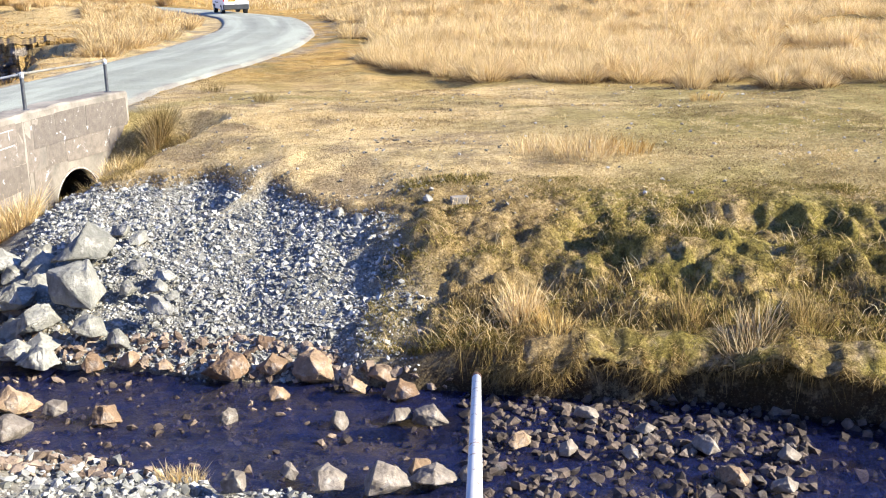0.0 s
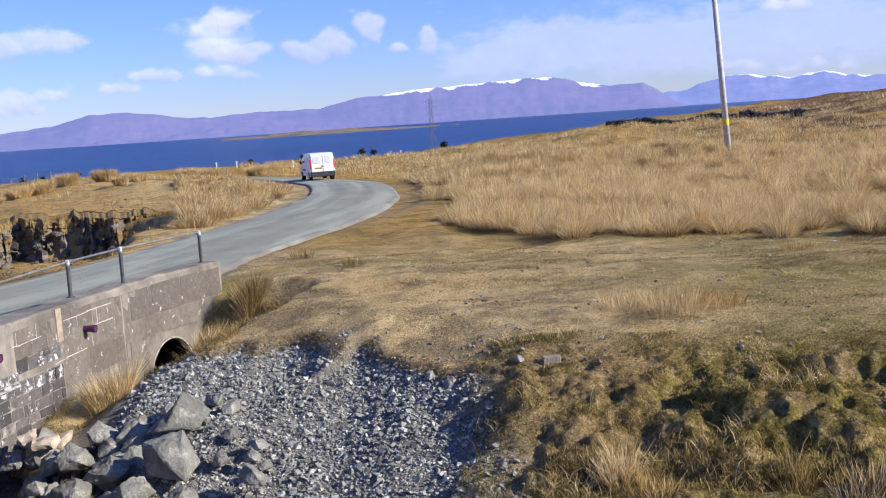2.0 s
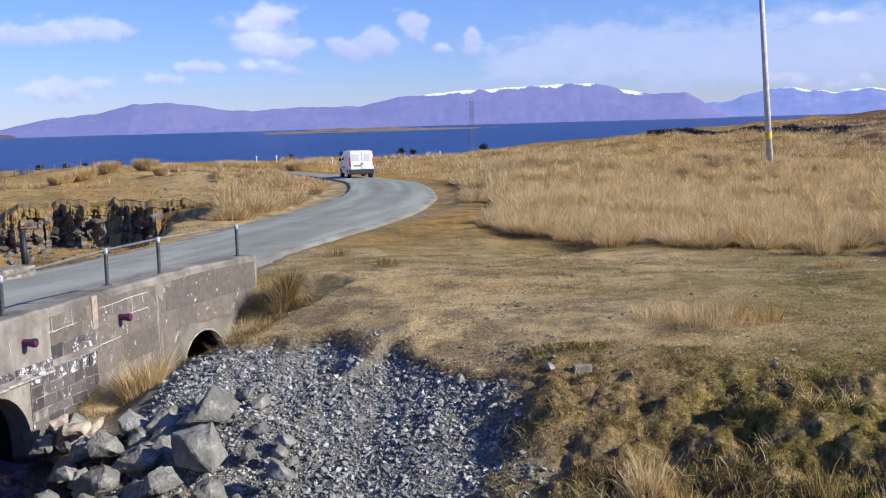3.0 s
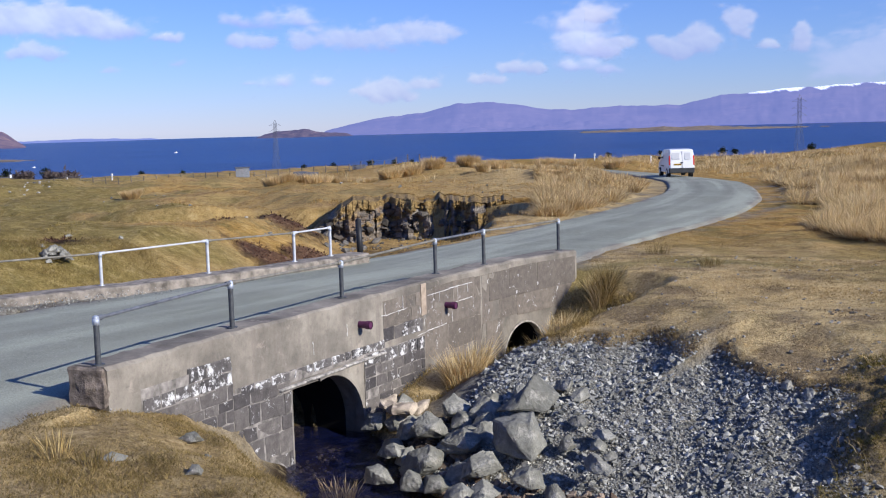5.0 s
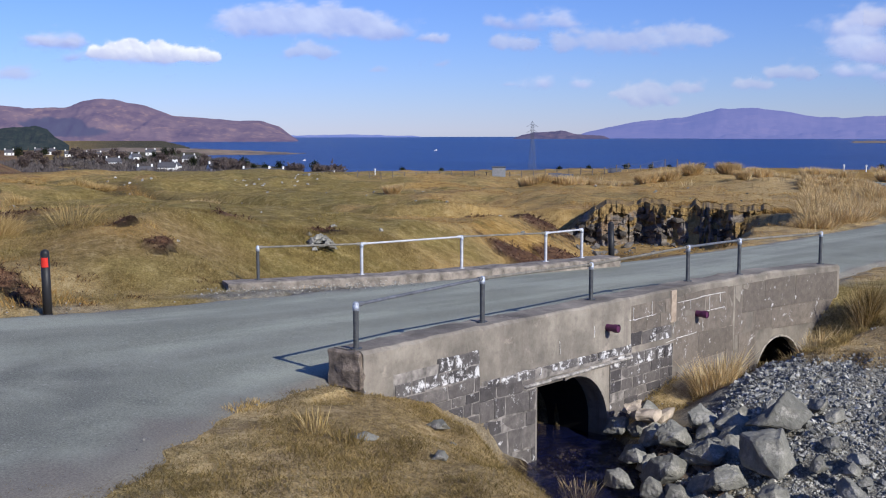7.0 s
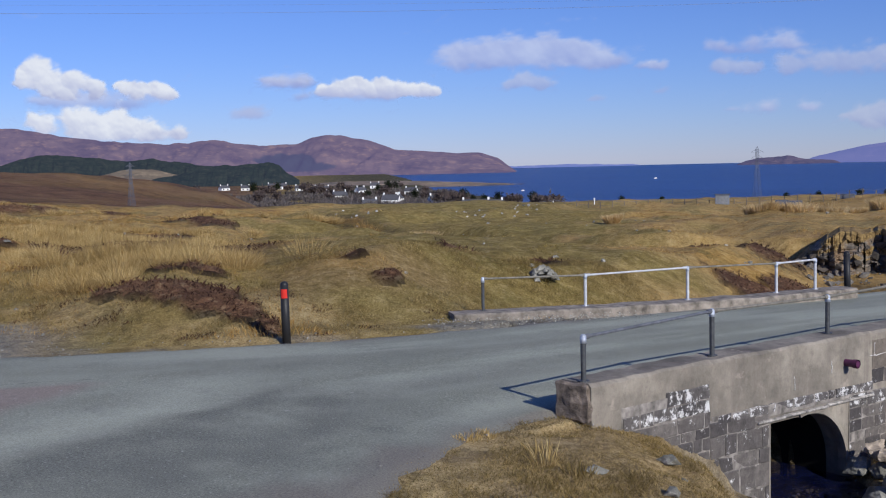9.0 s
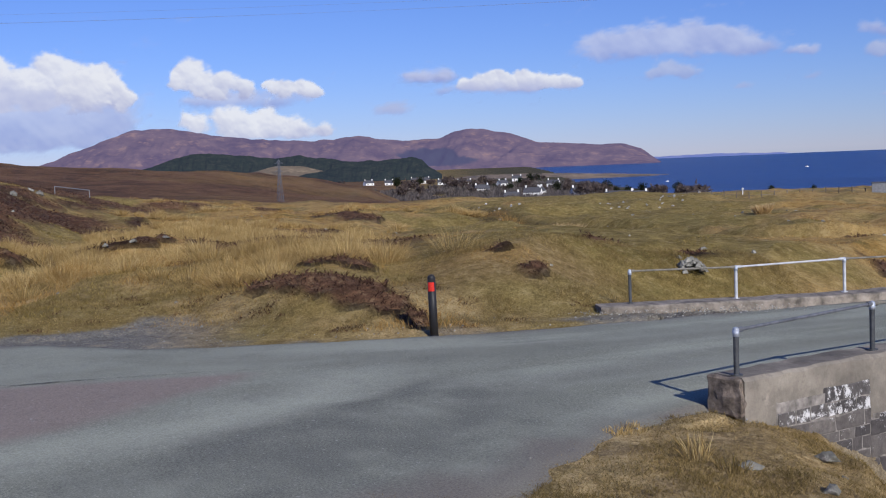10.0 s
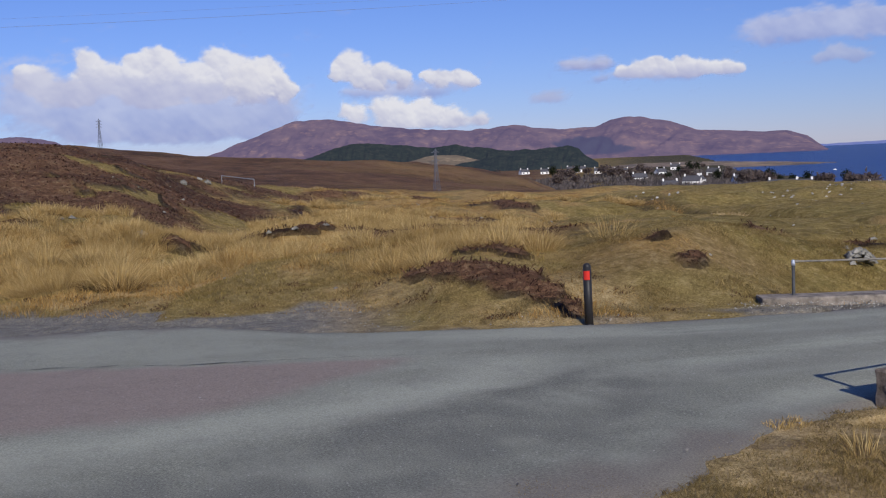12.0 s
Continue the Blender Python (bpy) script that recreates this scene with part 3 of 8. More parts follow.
def ridge(name, label, radius, profile, material, seed, depth=0.1, rough=0.12, base=-23.0, step=0.08, relief=0.02, gullies=0.7, snow=None, wood=None):
    """A range of hills: its skyline in degrees over a bearing, its face cut by gullies, spurs and knolls."""
    p = np.array(profile, float)
    az = np.arange(p[0, 0], p[-1, 0], step)
    el = np.interp(az, p[:, 0], p[:, 1])
    ker = np.hanning(7) / np.hanning(7).sum()
    el = np.convolve(np.pad(el, 3, mode="edge"), ker, "valid") + fbm(az * 1.7, az * 0, 5, seed) * rough
    crest = 2.8 + radius * np.tan(np.radians(el))
    c = np.linspace(-1, 0.6, 49)[:, None]
    a, aa = np.radians(az)[None], az[None] + 0 * c
    cut = 1 - 2.2 * np.abs(fbm(aa * gullies + c * 0.9, c * 1.3 + 0 * aa, 5, seed + 7, 0.55))
    lump = fbm(aa * 1.4, c * 3.0 + 0 * aa, 4, seed + 9)
    window = np.clip(-c * (1 + c) * 4, 0, 1)
    r = radius * (1 + depth * c * (1 + 0.06 * lump))
    shape = np.where(c < 0, (1 + c) ** 0.85, 1 - (c / 0.6) ** 2 * 1.2)
    z = base + (crest[None] - base) * np.clip(shape + (cut - 0.75 + lump * 0.8) * relief * window, -0.3, 1.0)
    cap, trees = 0 * z, 0 * z
    if snow:
        low, high, thick = snow
        streak = fbm(aa * 1.6, c * 2 + 0 * aa, 5, seed + 3)
        inside = smooth(low, low + 1.5, aa) * smooth(high, high - 1.5, aa)
        cap = smooth(0.25, 0.6, inside * (0.85 - (crest[None] - z) / thick + 3.0 * streak)) * (z > base + 40)
    if wood:
        for wa, we, wide, tall in wood:
            e = np.degrees(np.arctan2(z - 2.8, r))
            trees = np.maximum(trees, smooth(1.1, 0.85, np.hypot((aa - wa) / wide, (e - we) / tall) + 0.5 * lump))
    ob = sheet(name, -r * np.sin(a), r * np.cos(a), z, material, dict(snow=cap, wood=trees))
    return tagged(ob, label, "hills", kind="structure")


def road_height(x, y):
    """The cambered surface of the road."""
    d, _, p = along(ROAD_C, x, y)
    w = np.interp(p, range(len(ROAD_W)), ROAD_W)
    return base_land(np.hypot(x, y), np.degrees(np.arctan2(-x, y)))[0] + 0.02 + 0.05 * (1 - np.clip(d / w, 0, 1) ** 2)


def build_crack():
    """A dark crack along the worn edge of the tarmac."""
    pts = [(-17.6, 0.9), (-17.03, 1.72), (-16.35, 2.78), (-15.65, 3.81), (-15.04, 4.85), (-14.6, 5.7), (-13.8, 7.0)]
    k = np.linspace(0, len(pts) - 1, 140)
    x, y = (np.interp(k, range(len(pts)), [p[i] for p in pts]) + 0.10 * fbm(k * 3, 0 * k, 4, 96 + i) for i in (0, 1))
    half = (0.006 + 0.055 * np.abs(fbm(k * 4, 0 * k, 3, 99))) * np.interp(k, [0, 4, 6], [1, 1, 0.3])
    c = np.linspace(-1, 1, 3)[None]
    xs, ys = x[:, None] + half[:, None] * c * 0.85, y[:, None] + half[:, None] * c * 0.5
    zs = road_height(xs, ys) + 0.012
    ob = sheet("road_crack", xs, ys, zs, plain("dark_crack", (0.11, 0.10, 0.09), 0.95, 0, 0.3, 8, 0.2))
    return tagged(ob, "dark crack running along the worn asphalt", "crack", kind="structure")


build_land()
build_road()
build_crack()
build_sea()
# Bluish tints and emission put the haze into each hillside's own material.
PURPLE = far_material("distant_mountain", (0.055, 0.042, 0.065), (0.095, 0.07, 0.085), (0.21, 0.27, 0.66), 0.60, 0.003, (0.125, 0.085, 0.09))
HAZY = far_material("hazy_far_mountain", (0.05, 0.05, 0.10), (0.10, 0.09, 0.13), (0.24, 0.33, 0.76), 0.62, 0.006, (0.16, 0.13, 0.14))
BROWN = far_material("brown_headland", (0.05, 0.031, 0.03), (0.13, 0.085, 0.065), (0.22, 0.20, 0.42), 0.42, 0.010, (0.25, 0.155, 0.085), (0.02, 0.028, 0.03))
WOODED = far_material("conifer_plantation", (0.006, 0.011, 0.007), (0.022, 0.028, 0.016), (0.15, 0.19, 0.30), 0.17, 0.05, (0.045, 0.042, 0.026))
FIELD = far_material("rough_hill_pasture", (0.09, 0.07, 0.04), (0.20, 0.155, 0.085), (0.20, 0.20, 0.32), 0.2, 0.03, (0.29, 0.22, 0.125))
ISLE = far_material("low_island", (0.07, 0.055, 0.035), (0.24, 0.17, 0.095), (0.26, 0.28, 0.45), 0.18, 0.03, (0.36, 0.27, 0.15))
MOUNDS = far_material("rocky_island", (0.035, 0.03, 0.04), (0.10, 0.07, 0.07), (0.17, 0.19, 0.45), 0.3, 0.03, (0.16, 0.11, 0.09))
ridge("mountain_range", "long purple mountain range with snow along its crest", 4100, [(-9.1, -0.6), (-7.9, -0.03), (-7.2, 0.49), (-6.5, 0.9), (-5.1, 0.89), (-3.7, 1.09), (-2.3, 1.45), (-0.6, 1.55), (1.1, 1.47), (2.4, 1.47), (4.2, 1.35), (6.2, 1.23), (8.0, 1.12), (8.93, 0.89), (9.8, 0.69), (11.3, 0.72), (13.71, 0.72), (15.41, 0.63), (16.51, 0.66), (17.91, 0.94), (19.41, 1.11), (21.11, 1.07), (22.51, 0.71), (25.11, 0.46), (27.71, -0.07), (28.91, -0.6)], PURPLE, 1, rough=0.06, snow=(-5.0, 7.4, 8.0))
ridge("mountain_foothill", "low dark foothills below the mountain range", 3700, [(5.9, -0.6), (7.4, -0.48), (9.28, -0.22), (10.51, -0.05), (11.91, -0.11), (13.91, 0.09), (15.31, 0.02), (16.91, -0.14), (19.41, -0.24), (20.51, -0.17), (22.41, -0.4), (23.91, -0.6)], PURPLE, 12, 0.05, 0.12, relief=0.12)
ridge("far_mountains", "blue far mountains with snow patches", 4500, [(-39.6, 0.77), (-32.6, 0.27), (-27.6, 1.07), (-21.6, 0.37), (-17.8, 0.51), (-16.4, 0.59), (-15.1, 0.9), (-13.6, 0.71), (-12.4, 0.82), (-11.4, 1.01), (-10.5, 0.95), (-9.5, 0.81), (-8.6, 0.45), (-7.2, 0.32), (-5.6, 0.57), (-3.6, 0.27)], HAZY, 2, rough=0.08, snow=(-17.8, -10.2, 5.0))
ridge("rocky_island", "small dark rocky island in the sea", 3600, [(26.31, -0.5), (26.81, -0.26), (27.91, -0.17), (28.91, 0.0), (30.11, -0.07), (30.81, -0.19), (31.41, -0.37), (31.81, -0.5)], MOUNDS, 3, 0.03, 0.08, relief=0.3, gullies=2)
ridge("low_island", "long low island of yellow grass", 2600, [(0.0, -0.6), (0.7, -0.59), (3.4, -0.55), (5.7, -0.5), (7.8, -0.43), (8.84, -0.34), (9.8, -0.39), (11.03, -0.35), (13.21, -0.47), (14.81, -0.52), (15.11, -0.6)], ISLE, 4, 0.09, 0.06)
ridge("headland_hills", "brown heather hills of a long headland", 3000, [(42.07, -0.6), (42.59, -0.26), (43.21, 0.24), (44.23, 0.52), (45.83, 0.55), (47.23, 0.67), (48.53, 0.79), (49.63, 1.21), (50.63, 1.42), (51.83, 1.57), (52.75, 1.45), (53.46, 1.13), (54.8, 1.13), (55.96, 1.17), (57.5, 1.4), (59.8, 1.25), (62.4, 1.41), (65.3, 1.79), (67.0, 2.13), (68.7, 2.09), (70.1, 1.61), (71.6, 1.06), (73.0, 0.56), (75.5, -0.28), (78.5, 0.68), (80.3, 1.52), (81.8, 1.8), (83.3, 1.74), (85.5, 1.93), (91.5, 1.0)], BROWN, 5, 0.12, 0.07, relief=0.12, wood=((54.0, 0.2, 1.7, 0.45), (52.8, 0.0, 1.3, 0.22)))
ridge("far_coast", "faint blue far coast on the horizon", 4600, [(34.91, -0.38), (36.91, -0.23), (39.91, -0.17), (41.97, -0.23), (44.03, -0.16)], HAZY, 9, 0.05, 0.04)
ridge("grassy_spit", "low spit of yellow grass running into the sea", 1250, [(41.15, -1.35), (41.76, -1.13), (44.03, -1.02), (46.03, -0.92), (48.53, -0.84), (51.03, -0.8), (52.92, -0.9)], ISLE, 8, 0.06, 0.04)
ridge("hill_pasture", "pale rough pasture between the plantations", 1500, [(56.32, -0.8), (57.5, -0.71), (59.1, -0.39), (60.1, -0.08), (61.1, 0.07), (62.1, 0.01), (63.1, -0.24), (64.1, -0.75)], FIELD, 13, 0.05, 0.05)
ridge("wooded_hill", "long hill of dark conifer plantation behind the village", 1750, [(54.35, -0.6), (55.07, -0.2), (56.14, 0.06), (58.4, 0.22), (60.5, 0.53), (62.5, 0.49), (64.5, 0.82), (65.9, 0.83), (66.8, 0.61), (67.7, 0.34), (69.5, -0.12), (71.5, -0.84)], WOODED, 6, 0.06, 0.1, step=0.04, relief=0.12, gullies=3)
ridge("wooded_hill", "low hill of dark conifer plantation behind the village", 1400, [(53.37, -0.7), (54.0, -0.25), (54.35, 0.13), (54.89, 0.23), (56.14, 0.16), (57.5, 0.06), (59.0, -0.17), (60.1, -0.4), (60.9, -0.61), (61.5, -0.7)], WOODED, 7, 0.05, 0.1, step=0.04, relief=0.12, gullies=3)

# ---- bridge ----
def mesh_of(name, bm, material, smooth_faces=False):
    me = bpy.data.meshes.new(name)
    bm.to_mesh(me)
    bm.free()
    me.materials.append(material)
    if smooth_faces:
        me.polygons.foreach_set("use_smooth", np.ones(len(me.polygons), bool))
    return me


def part(name, bm, material, parent=None, label="", smooth_faces=False):
    """Links a bmesh as one mesh object under a thing or a part."""
    ob = new(name, mesh_of(name, bm, material, smooth_faces))
    if parent:
        ob.parent = parent
    return tagged(ob, label)


def box(bm, centre, size, rz=0.0, bevel=0.0, tilt=(0, 0)):
    m = Matrix.Translation(centre) @ Euler((tilt[0], tilt[1], rz)).to_matrix().to_4x4() @ Matrix.Diagonal((*size, 1))
    made = bmesh.ops.create_cube(bm, size=1, matrix=m)["verts"]
    if bevel:
        edges = list({e for v in made for e in v.link_edges})
        bmesh.ops.bevel(bm, geom=edges, offset=bevel, segments=1, affect="EDGES")


def tube(bm, a, b, r1, r2=None, sides=10, caps=True):
    a, b = Vector(a), Vector(b)
    turn = (b - a).to_track_quat("Z", "Y").to_matrix().to_4x4()
    m = Matrix.Translation((a + b) / 2) @ turn
    bmesh.ops.create_cone(bm, cap_ends=caps, segments=sides, radius1=r1, radius2=r1 if r2 is None else r2, depth=(b - a).length, matrix=m)


def wall_point(y, off=0.0):
    """A point of the bridge wall's face line at y, moved outwards by off."""
    p = np.array(WALL_F)
    x = np.interp(y, p[:, 1], p[:, 0])
    dx = np.interp(y + 0.5, p[:, 1], p[:, 0]) - np.interp(y - 0.5, p[:, 1], p[:, 0])
    n = Vector((1.0, -dx, 0)).normalized()
    return Vector((x, y, 0)) + n * off, n


def opening_top(y):
    """Underside of the wall at y: the two culverts."""
    if 12.74 <= y <= 14.36:
        return -0.62 if y < 13.5 else -0.62 - 0.75 * (1 - math.sqrt(max(0, 1 - ((y - 13.5) / 0.87) ** 2)))
    if 18.64 <= y <= 19.96:
        return -1.45 + 0.62 * math.sqrt(max(0, 1 - ((y - 19.3) / 0.67) ** 2))
    return -2.3


def build_wall(material):
    ys = sorted(set(np.round(np.concatenate([np.arange(9.52, 20.86, 0.06), [12.739, 12.741, 14.359, 14.361, 18.639, 18.641, 19.959, 19.961, 20.85]]), 4)))
    rows = []
    for y in ys:
        lo = opening_top(y)
        f, n = wall_point(y)
        top = 0.35 + 0.03 * float(value_noise(y * 2.2, 0.3, 4)) + 0.02 * float(value_noise(y * 9, 0.3, 8))
        chip = 0.03 + 0.04 * max(0, float(value_noise(y * 5, 0.7, 6)))
        rows.append([(f.x, f.y, lo), (f.x, f.y, top - chip), (f.x - n.x * chip, f.y - n.y * chip, top), (f.x - n.x * 0.45, f.y - n.y * 0.45, top), (f.x - n.x * 0.47, f.y - n.y * 0.47, top - 0.02), (f.x - n.x * 0.47, f.y - n.y * 0.47, min(lo, 0.0) if lo > -2 else -2.3)])
    bm = bmesh.new()
    grid = [[bm.verts.new(p) for p in row] for row in rows]
    for a, b in zip(grid[:-1], grid[1:]):
        for k in range(6):
            bm.faces.new((a[k], b[k], b[(k + 1) % 6], a[(k + 1) % 6]))
    bm.faces.new(grid[0][::-1])
    bm.faces.new(grid[-1])
    bmesh.ops.recalc_face_normals(bm, faces=bm.faces)
    return part("bridge_wall", bm, material)


def concrete_material():
    m, n, l, b = shader("weathered_concrete", 0.92, 0, 0.2)
    p = place(n)
    base = ramp(n, l, noise_tex(n, l, p, 1.1, 7, 0.65), [(0.32, (0.12, 0.108, 0.092)), (0.48, (0.23, 0.205, 0.17)), (0.66, (0.37, 0.33, 0.27))])
    mp = n.new("ShaderNodeMapping")
    mp.inputs["Scale"].default_value = (5, 5, 0.6)
    l.new(p, mp.inputs["Vector"])
    streak = noise_tex(n, l, mp.outputs[0], 1.0, 5, 0.6)
    c = mix(n, l, ramp(n, l, streak, [(0.5, (0, 0, 0)), (0.72, (0.6, 0.6, 0.6))]), base, (0.16, 0.135, 0.118))
    c = mix(n, l, ramp(n, l, noise_tex(n, l, p, 6, 8, 0.8), [(0.52, (0, 0, 0)), (0.66, (0.45, 0.45, 0.45))]), c, (0.12, 0.107, 0.092))
    pale = noise_tex(n, l, p, 2.6, 6, 0.7)
    c = mix(n, l, ramp(n, l, pale, [(0.6, (0, 0, 0)), (0.68, (0.6, 0.6, 0.6))]), c, (0.42, 0.36, 0.30))
    l.new(c, b.inputs["Base Color"])
    bump(n, l, b, noise_tex(n, l, p, 18, 6, 0.7), 0.6, 0.02)
    return m


def masonry_material(name, dark, light, lime):
    """Dressed stone, each piece of its own shade, with runs of white lime."""
    m, n, l, b = shader(name, 0.9, 0, 0.25)
    p = place(n)
    info = n.new("ShaderNodeObjectInfo").outputs["Random"]
    c = mix(n, l, info, dark, light)
    c = mix(n, l, ramp(n, l, noise_tex(n, l, p, 9, 6, 0.7), [(0.35, (0, 0, 0)), (0.7, (0.6, 0.6, 0.6))]), c, tuple(v * 0.45 for v in dark))
    w = noise_tex(n, l, p, 5.5, 8, 0.8)
    c = mix(n, l, ramp(n, l, w, [(lime, (0, 0, 0)), (lime + 0.05, (0.9, 0.9, 0.9))]), c, (0.72, 0.71, 0.70))
    l.new(c, b.inputs["Base Color"])
    bump(n, l, b, noise_tex(n, l, p, 25, 6, 0.7), 0.7, 0.02)
    return m


CONCRETE = concrete_material()
STONE_DARK = masonry_material("dark_masonry", (0.075, 0.068, 0.068), (0.19, 0.17, 0.155), 0.585)
STONE_LIMED = masonry_material("limed_masonry", (0.07, 0.064, 0.064), (0.18, 0.165, 0.155), 0.51)
STONE_CAST = masonry_material("cast_block", (0.16, 0.137, 0.115), (0.235, 0.20, 0.165), 0.60)
MORTAR = plain("pale_lime_mortar", (0.22, 0.20, 0.18), 0.95, 0, 0.8, 5, 0.4)
LIME = plain("white_limewash", (0.62, 0.60, 0.57), 0.9, 0, 0.4, 9, 0.4)
PURPLE_PIPE = plain("purple_plastic", (0.10, 0.028, 0.075), 0.45, 0, 0.15, 12, 0.05)
# Near-black stone colour stands in for the darkness inside the culverts.
TUNNEL_SHADE = plain("tunnel_shade_stone", (0.012, 0.011, 0.010), 0.95, 0, 0.3, 4, 0.4)
wall = tagged(build_wall(CONCRETE), "weathered concrete and stone bridge wall with two culverts", "bridge", kind="structure")


def wall_block(y0, y1, z0, z1, proud, material, name="stone"):
    (p, n), (q, _) = wall_point(y0), wall_point(y1)
    c = (p + q) / 2 + n * (proud / 2 - 0.01)
    rng = random.Random(int(y0 * 1000 + z0 * 77))
    bm = bmesh.new()
    box(bm, (0, 0, 0), ((q - p).length, proud + 0.02, z1 - z0), 0, min(0.012, proud * 0.6))
    for v in bm.verts:
        v.co += Vector((rng.uniform(-1, 1), rng.uniform(-0.3, 0.3), rng.uniform(-1, 1))) * min(0.02, (z1 - z0) * 0.09)
    ob = part(name, bm, material, wall)
    ob.matrix_world = Matrix.Translation((c.x, c.y, (z0 + z1) / 2)) @ Matrix.Rotation(math.atan2(q.y - p.y, q.x - p.x), 4, "Z")
    return ob


def courses(y0, y1, z_top, z_bot, row, length, gap, proud, pick, skip=lambda y, z: False):
    rng = random.Random(int(y0 * 100))
    z, k = z_top, 0
    while z - row * 0.6 > z_bot:
        h = row * rng.uniform(0.75, 1.25)
        y = y0 + (0.0 if k % 2 else -length * 0.4)
        while y < y1:
            w = length * rng.uniform(0.5, 1.5)
            a, b = max(y, y0), min(y + w, y1)
            if b - a > 0.1 and not skip((a + b) / 2, z - h / 2):
                wall_block(a + gap / 2, b - gap / 2, z - h + gap, z, proud * rng.uniform(0.6, 1.2), pick((a + b) / 2, z))
            y += w
        z -= h
        k += 1


courses(10.0, 11.55, 0.06, -0.9, 0.155, 0.34, 0.012, 0.016, lambda y, z: STONE_LIMED if z > -0.15 else STONE_DARK, lambda y, z: z > 0.06 - (11.55 - y) * 0.12)
courses(11.55, 12.70, -0.42, -2.0, 0.25, 0.38, 0.014, 0.02, lambda y, z: STONE_DARK)
courses(11.6, 15.0, -0.36, -0.52, 0.14, 0.30, 0.022, 0.02, lambda y, z: STONE_LIMED)
courses(14.42, 16.1, -0.50, -1.5, 0.17, 0.40, 0.012, 0.016, lambda y, z: STONE_DARK if z < -0.6 else STONE_LIMED)
courses(14.95, 16.08, 0.21, -0.44, 0.21, 0.42, 0.012, 0.004, lambda y, z: STONE_DARK if z < 0 else STONE_CAST)
courses(15.45, 16.08, -0.20, -0.46, 0.11, 0.17, 0.012, 0.012, lambda y, z: STONE_LIMED)
courses(16.15, 17.9, 0.22, -1.5, 0.40, 0.85, 0.010, 0.003, lambda y, z: STONE_CAST)
courses(17.95, 18.58, -0.62, -1.5, 0.42, 0.6, 0.010, 0.003, lambda y, z: STONE_CAST)
courses(17.95, 20.8, 0.22, -0.80, 0.42, 1.1, 0.010, 0.003, lambda y, z: STONE_CAST)


def build_lintel():
    bm = bmesh.new()
    for y0, y1 in ((12.45, 13.0), (13.0, 13.9), (13.9, 14.95)):
        (p, n), (q, _) = wall_point(y0), wall_point(y1)
        c = (p + q) / 2 + n * 0.02
        box(bm, (c.x, c.y, -0.575 + 0.015 * (y0 - 12)), ((q - p).length, 0.07, 0.035), math.atan2(q.y - p.y, q.x - p.x), 0.012)
    return part("lintel", bm, plain("stained_lintel", (0.36, 0.335, 0.30), 0.92, 0, 0.75, 11, 0.5, 0.02), wall, "white-stained stone lintel ledge")


def build_pilaster():
    bm = bmesh.new()
    p, n = wall_point(16.1)
    box(bm, (p.x + n.x * 0.006, p.y, 0.08), (0.03, 0.15, 0.50), math.atan2(n.y, n.x), 0.005)
    part("joint_strip", bm, plain("tan_mortar", (0.37, 0.295, 0.225), 0.9, 0, 0.35, 9, 0.4), wall, "tan mortar strip over a joint")
    bm = bmesh.new()
    box(bm, (0, 0, 0), (0.44, 0.12, 0.42), 0, 0.02)
    bmesh.ops.subdivide_edges(bm, edges=bm.edges, cuts=5, use_grid_fill=True)
    for v in bm.verts:
        k = float(fbm(v.co.x * 9 + v.co.y * 5, v.co.z * 9, 3, 9))
        v.co += v.co.normalized() * k * 0.06
    ob = part("end_block", bm, plain("broken_concrete", (0.19, 0.155, 0.125), 0.95, 0, 0.7, 9, 0.6, 0.03), wall, "rough broken end of the parapet")
    ob.matrix_world = Matrix.Translation((-7.93, 9.49, 0.13)) @ Matrix.Rotation(0.12, 4, "Z")


def barrel(name, yc, zc, radius, deep, material, arch=math.pi, legs=0.0, label="", front=0.0):
    """A vaulted culvert running back under the road."""
    bm = bmesh.new()
    n_seg = 18
    angles = [(-arch / 2) + arch * k / n_seg + math.pi / 2 for k in range(n_seg + 1)]
    prof = [(math.cos(a) * radius, math.sin(a) * radius) for a in angles]
    if legs:
        prof = [(prof[0][0], prof[0][1] - legs), *prof, (prof[-1][0], prof[-1][1] - legs)]
    p, n = wall_point(yc)
    side = Vector((-n.y, n.x, 0))
    rings = []
    for d in (front, -deep * 0.5, -deep):
        for grow in (0.0,):
            rings.append([bm.verts.new(p + n * d + side * (-u * (1 + grow / radius)) + Vector((0, 0, zc + v * (1 + grow / radius)))) for u, v in prof])
    for a, b in zip(rings[:-1], rings[1:]):
        for k in range(len(prof) - 1):
            bm.faces.new((a[k], b[k], b[k + 1], a[k + 1]))
    bm.faces.new(rings[-1])
    bmesh.ops.recalc_face_normals(bm, faces=bm.faces)
    return part(name, bm, material, wall, label)


def build_outlets():
    for y, z in ((14.34, -0.02), (16.81, -0.12)):
        p, n = wall_point(y)
        bm = bmesh.new()
        a, b = p + Vector((0, 0, z)) - n * 0.05, p + Vector((0, 0, z)) + n * 0.19
        tube(bm, a, b, 0.052, caps=False, sides=16)
        tube(bm, b - n * 0.06, b, 0.062, caps=False, sides=16)
        tube(bm, b, a + n * 0.1, 0.045, caps=True, sides=16)
        ob = part("outlet_pipe", bm, PURPLE_PIPE, None)
        tagged(ob, "short purple plastic drain pipe set in the bridge wall", "pipe", "drain pipes of the bridge")


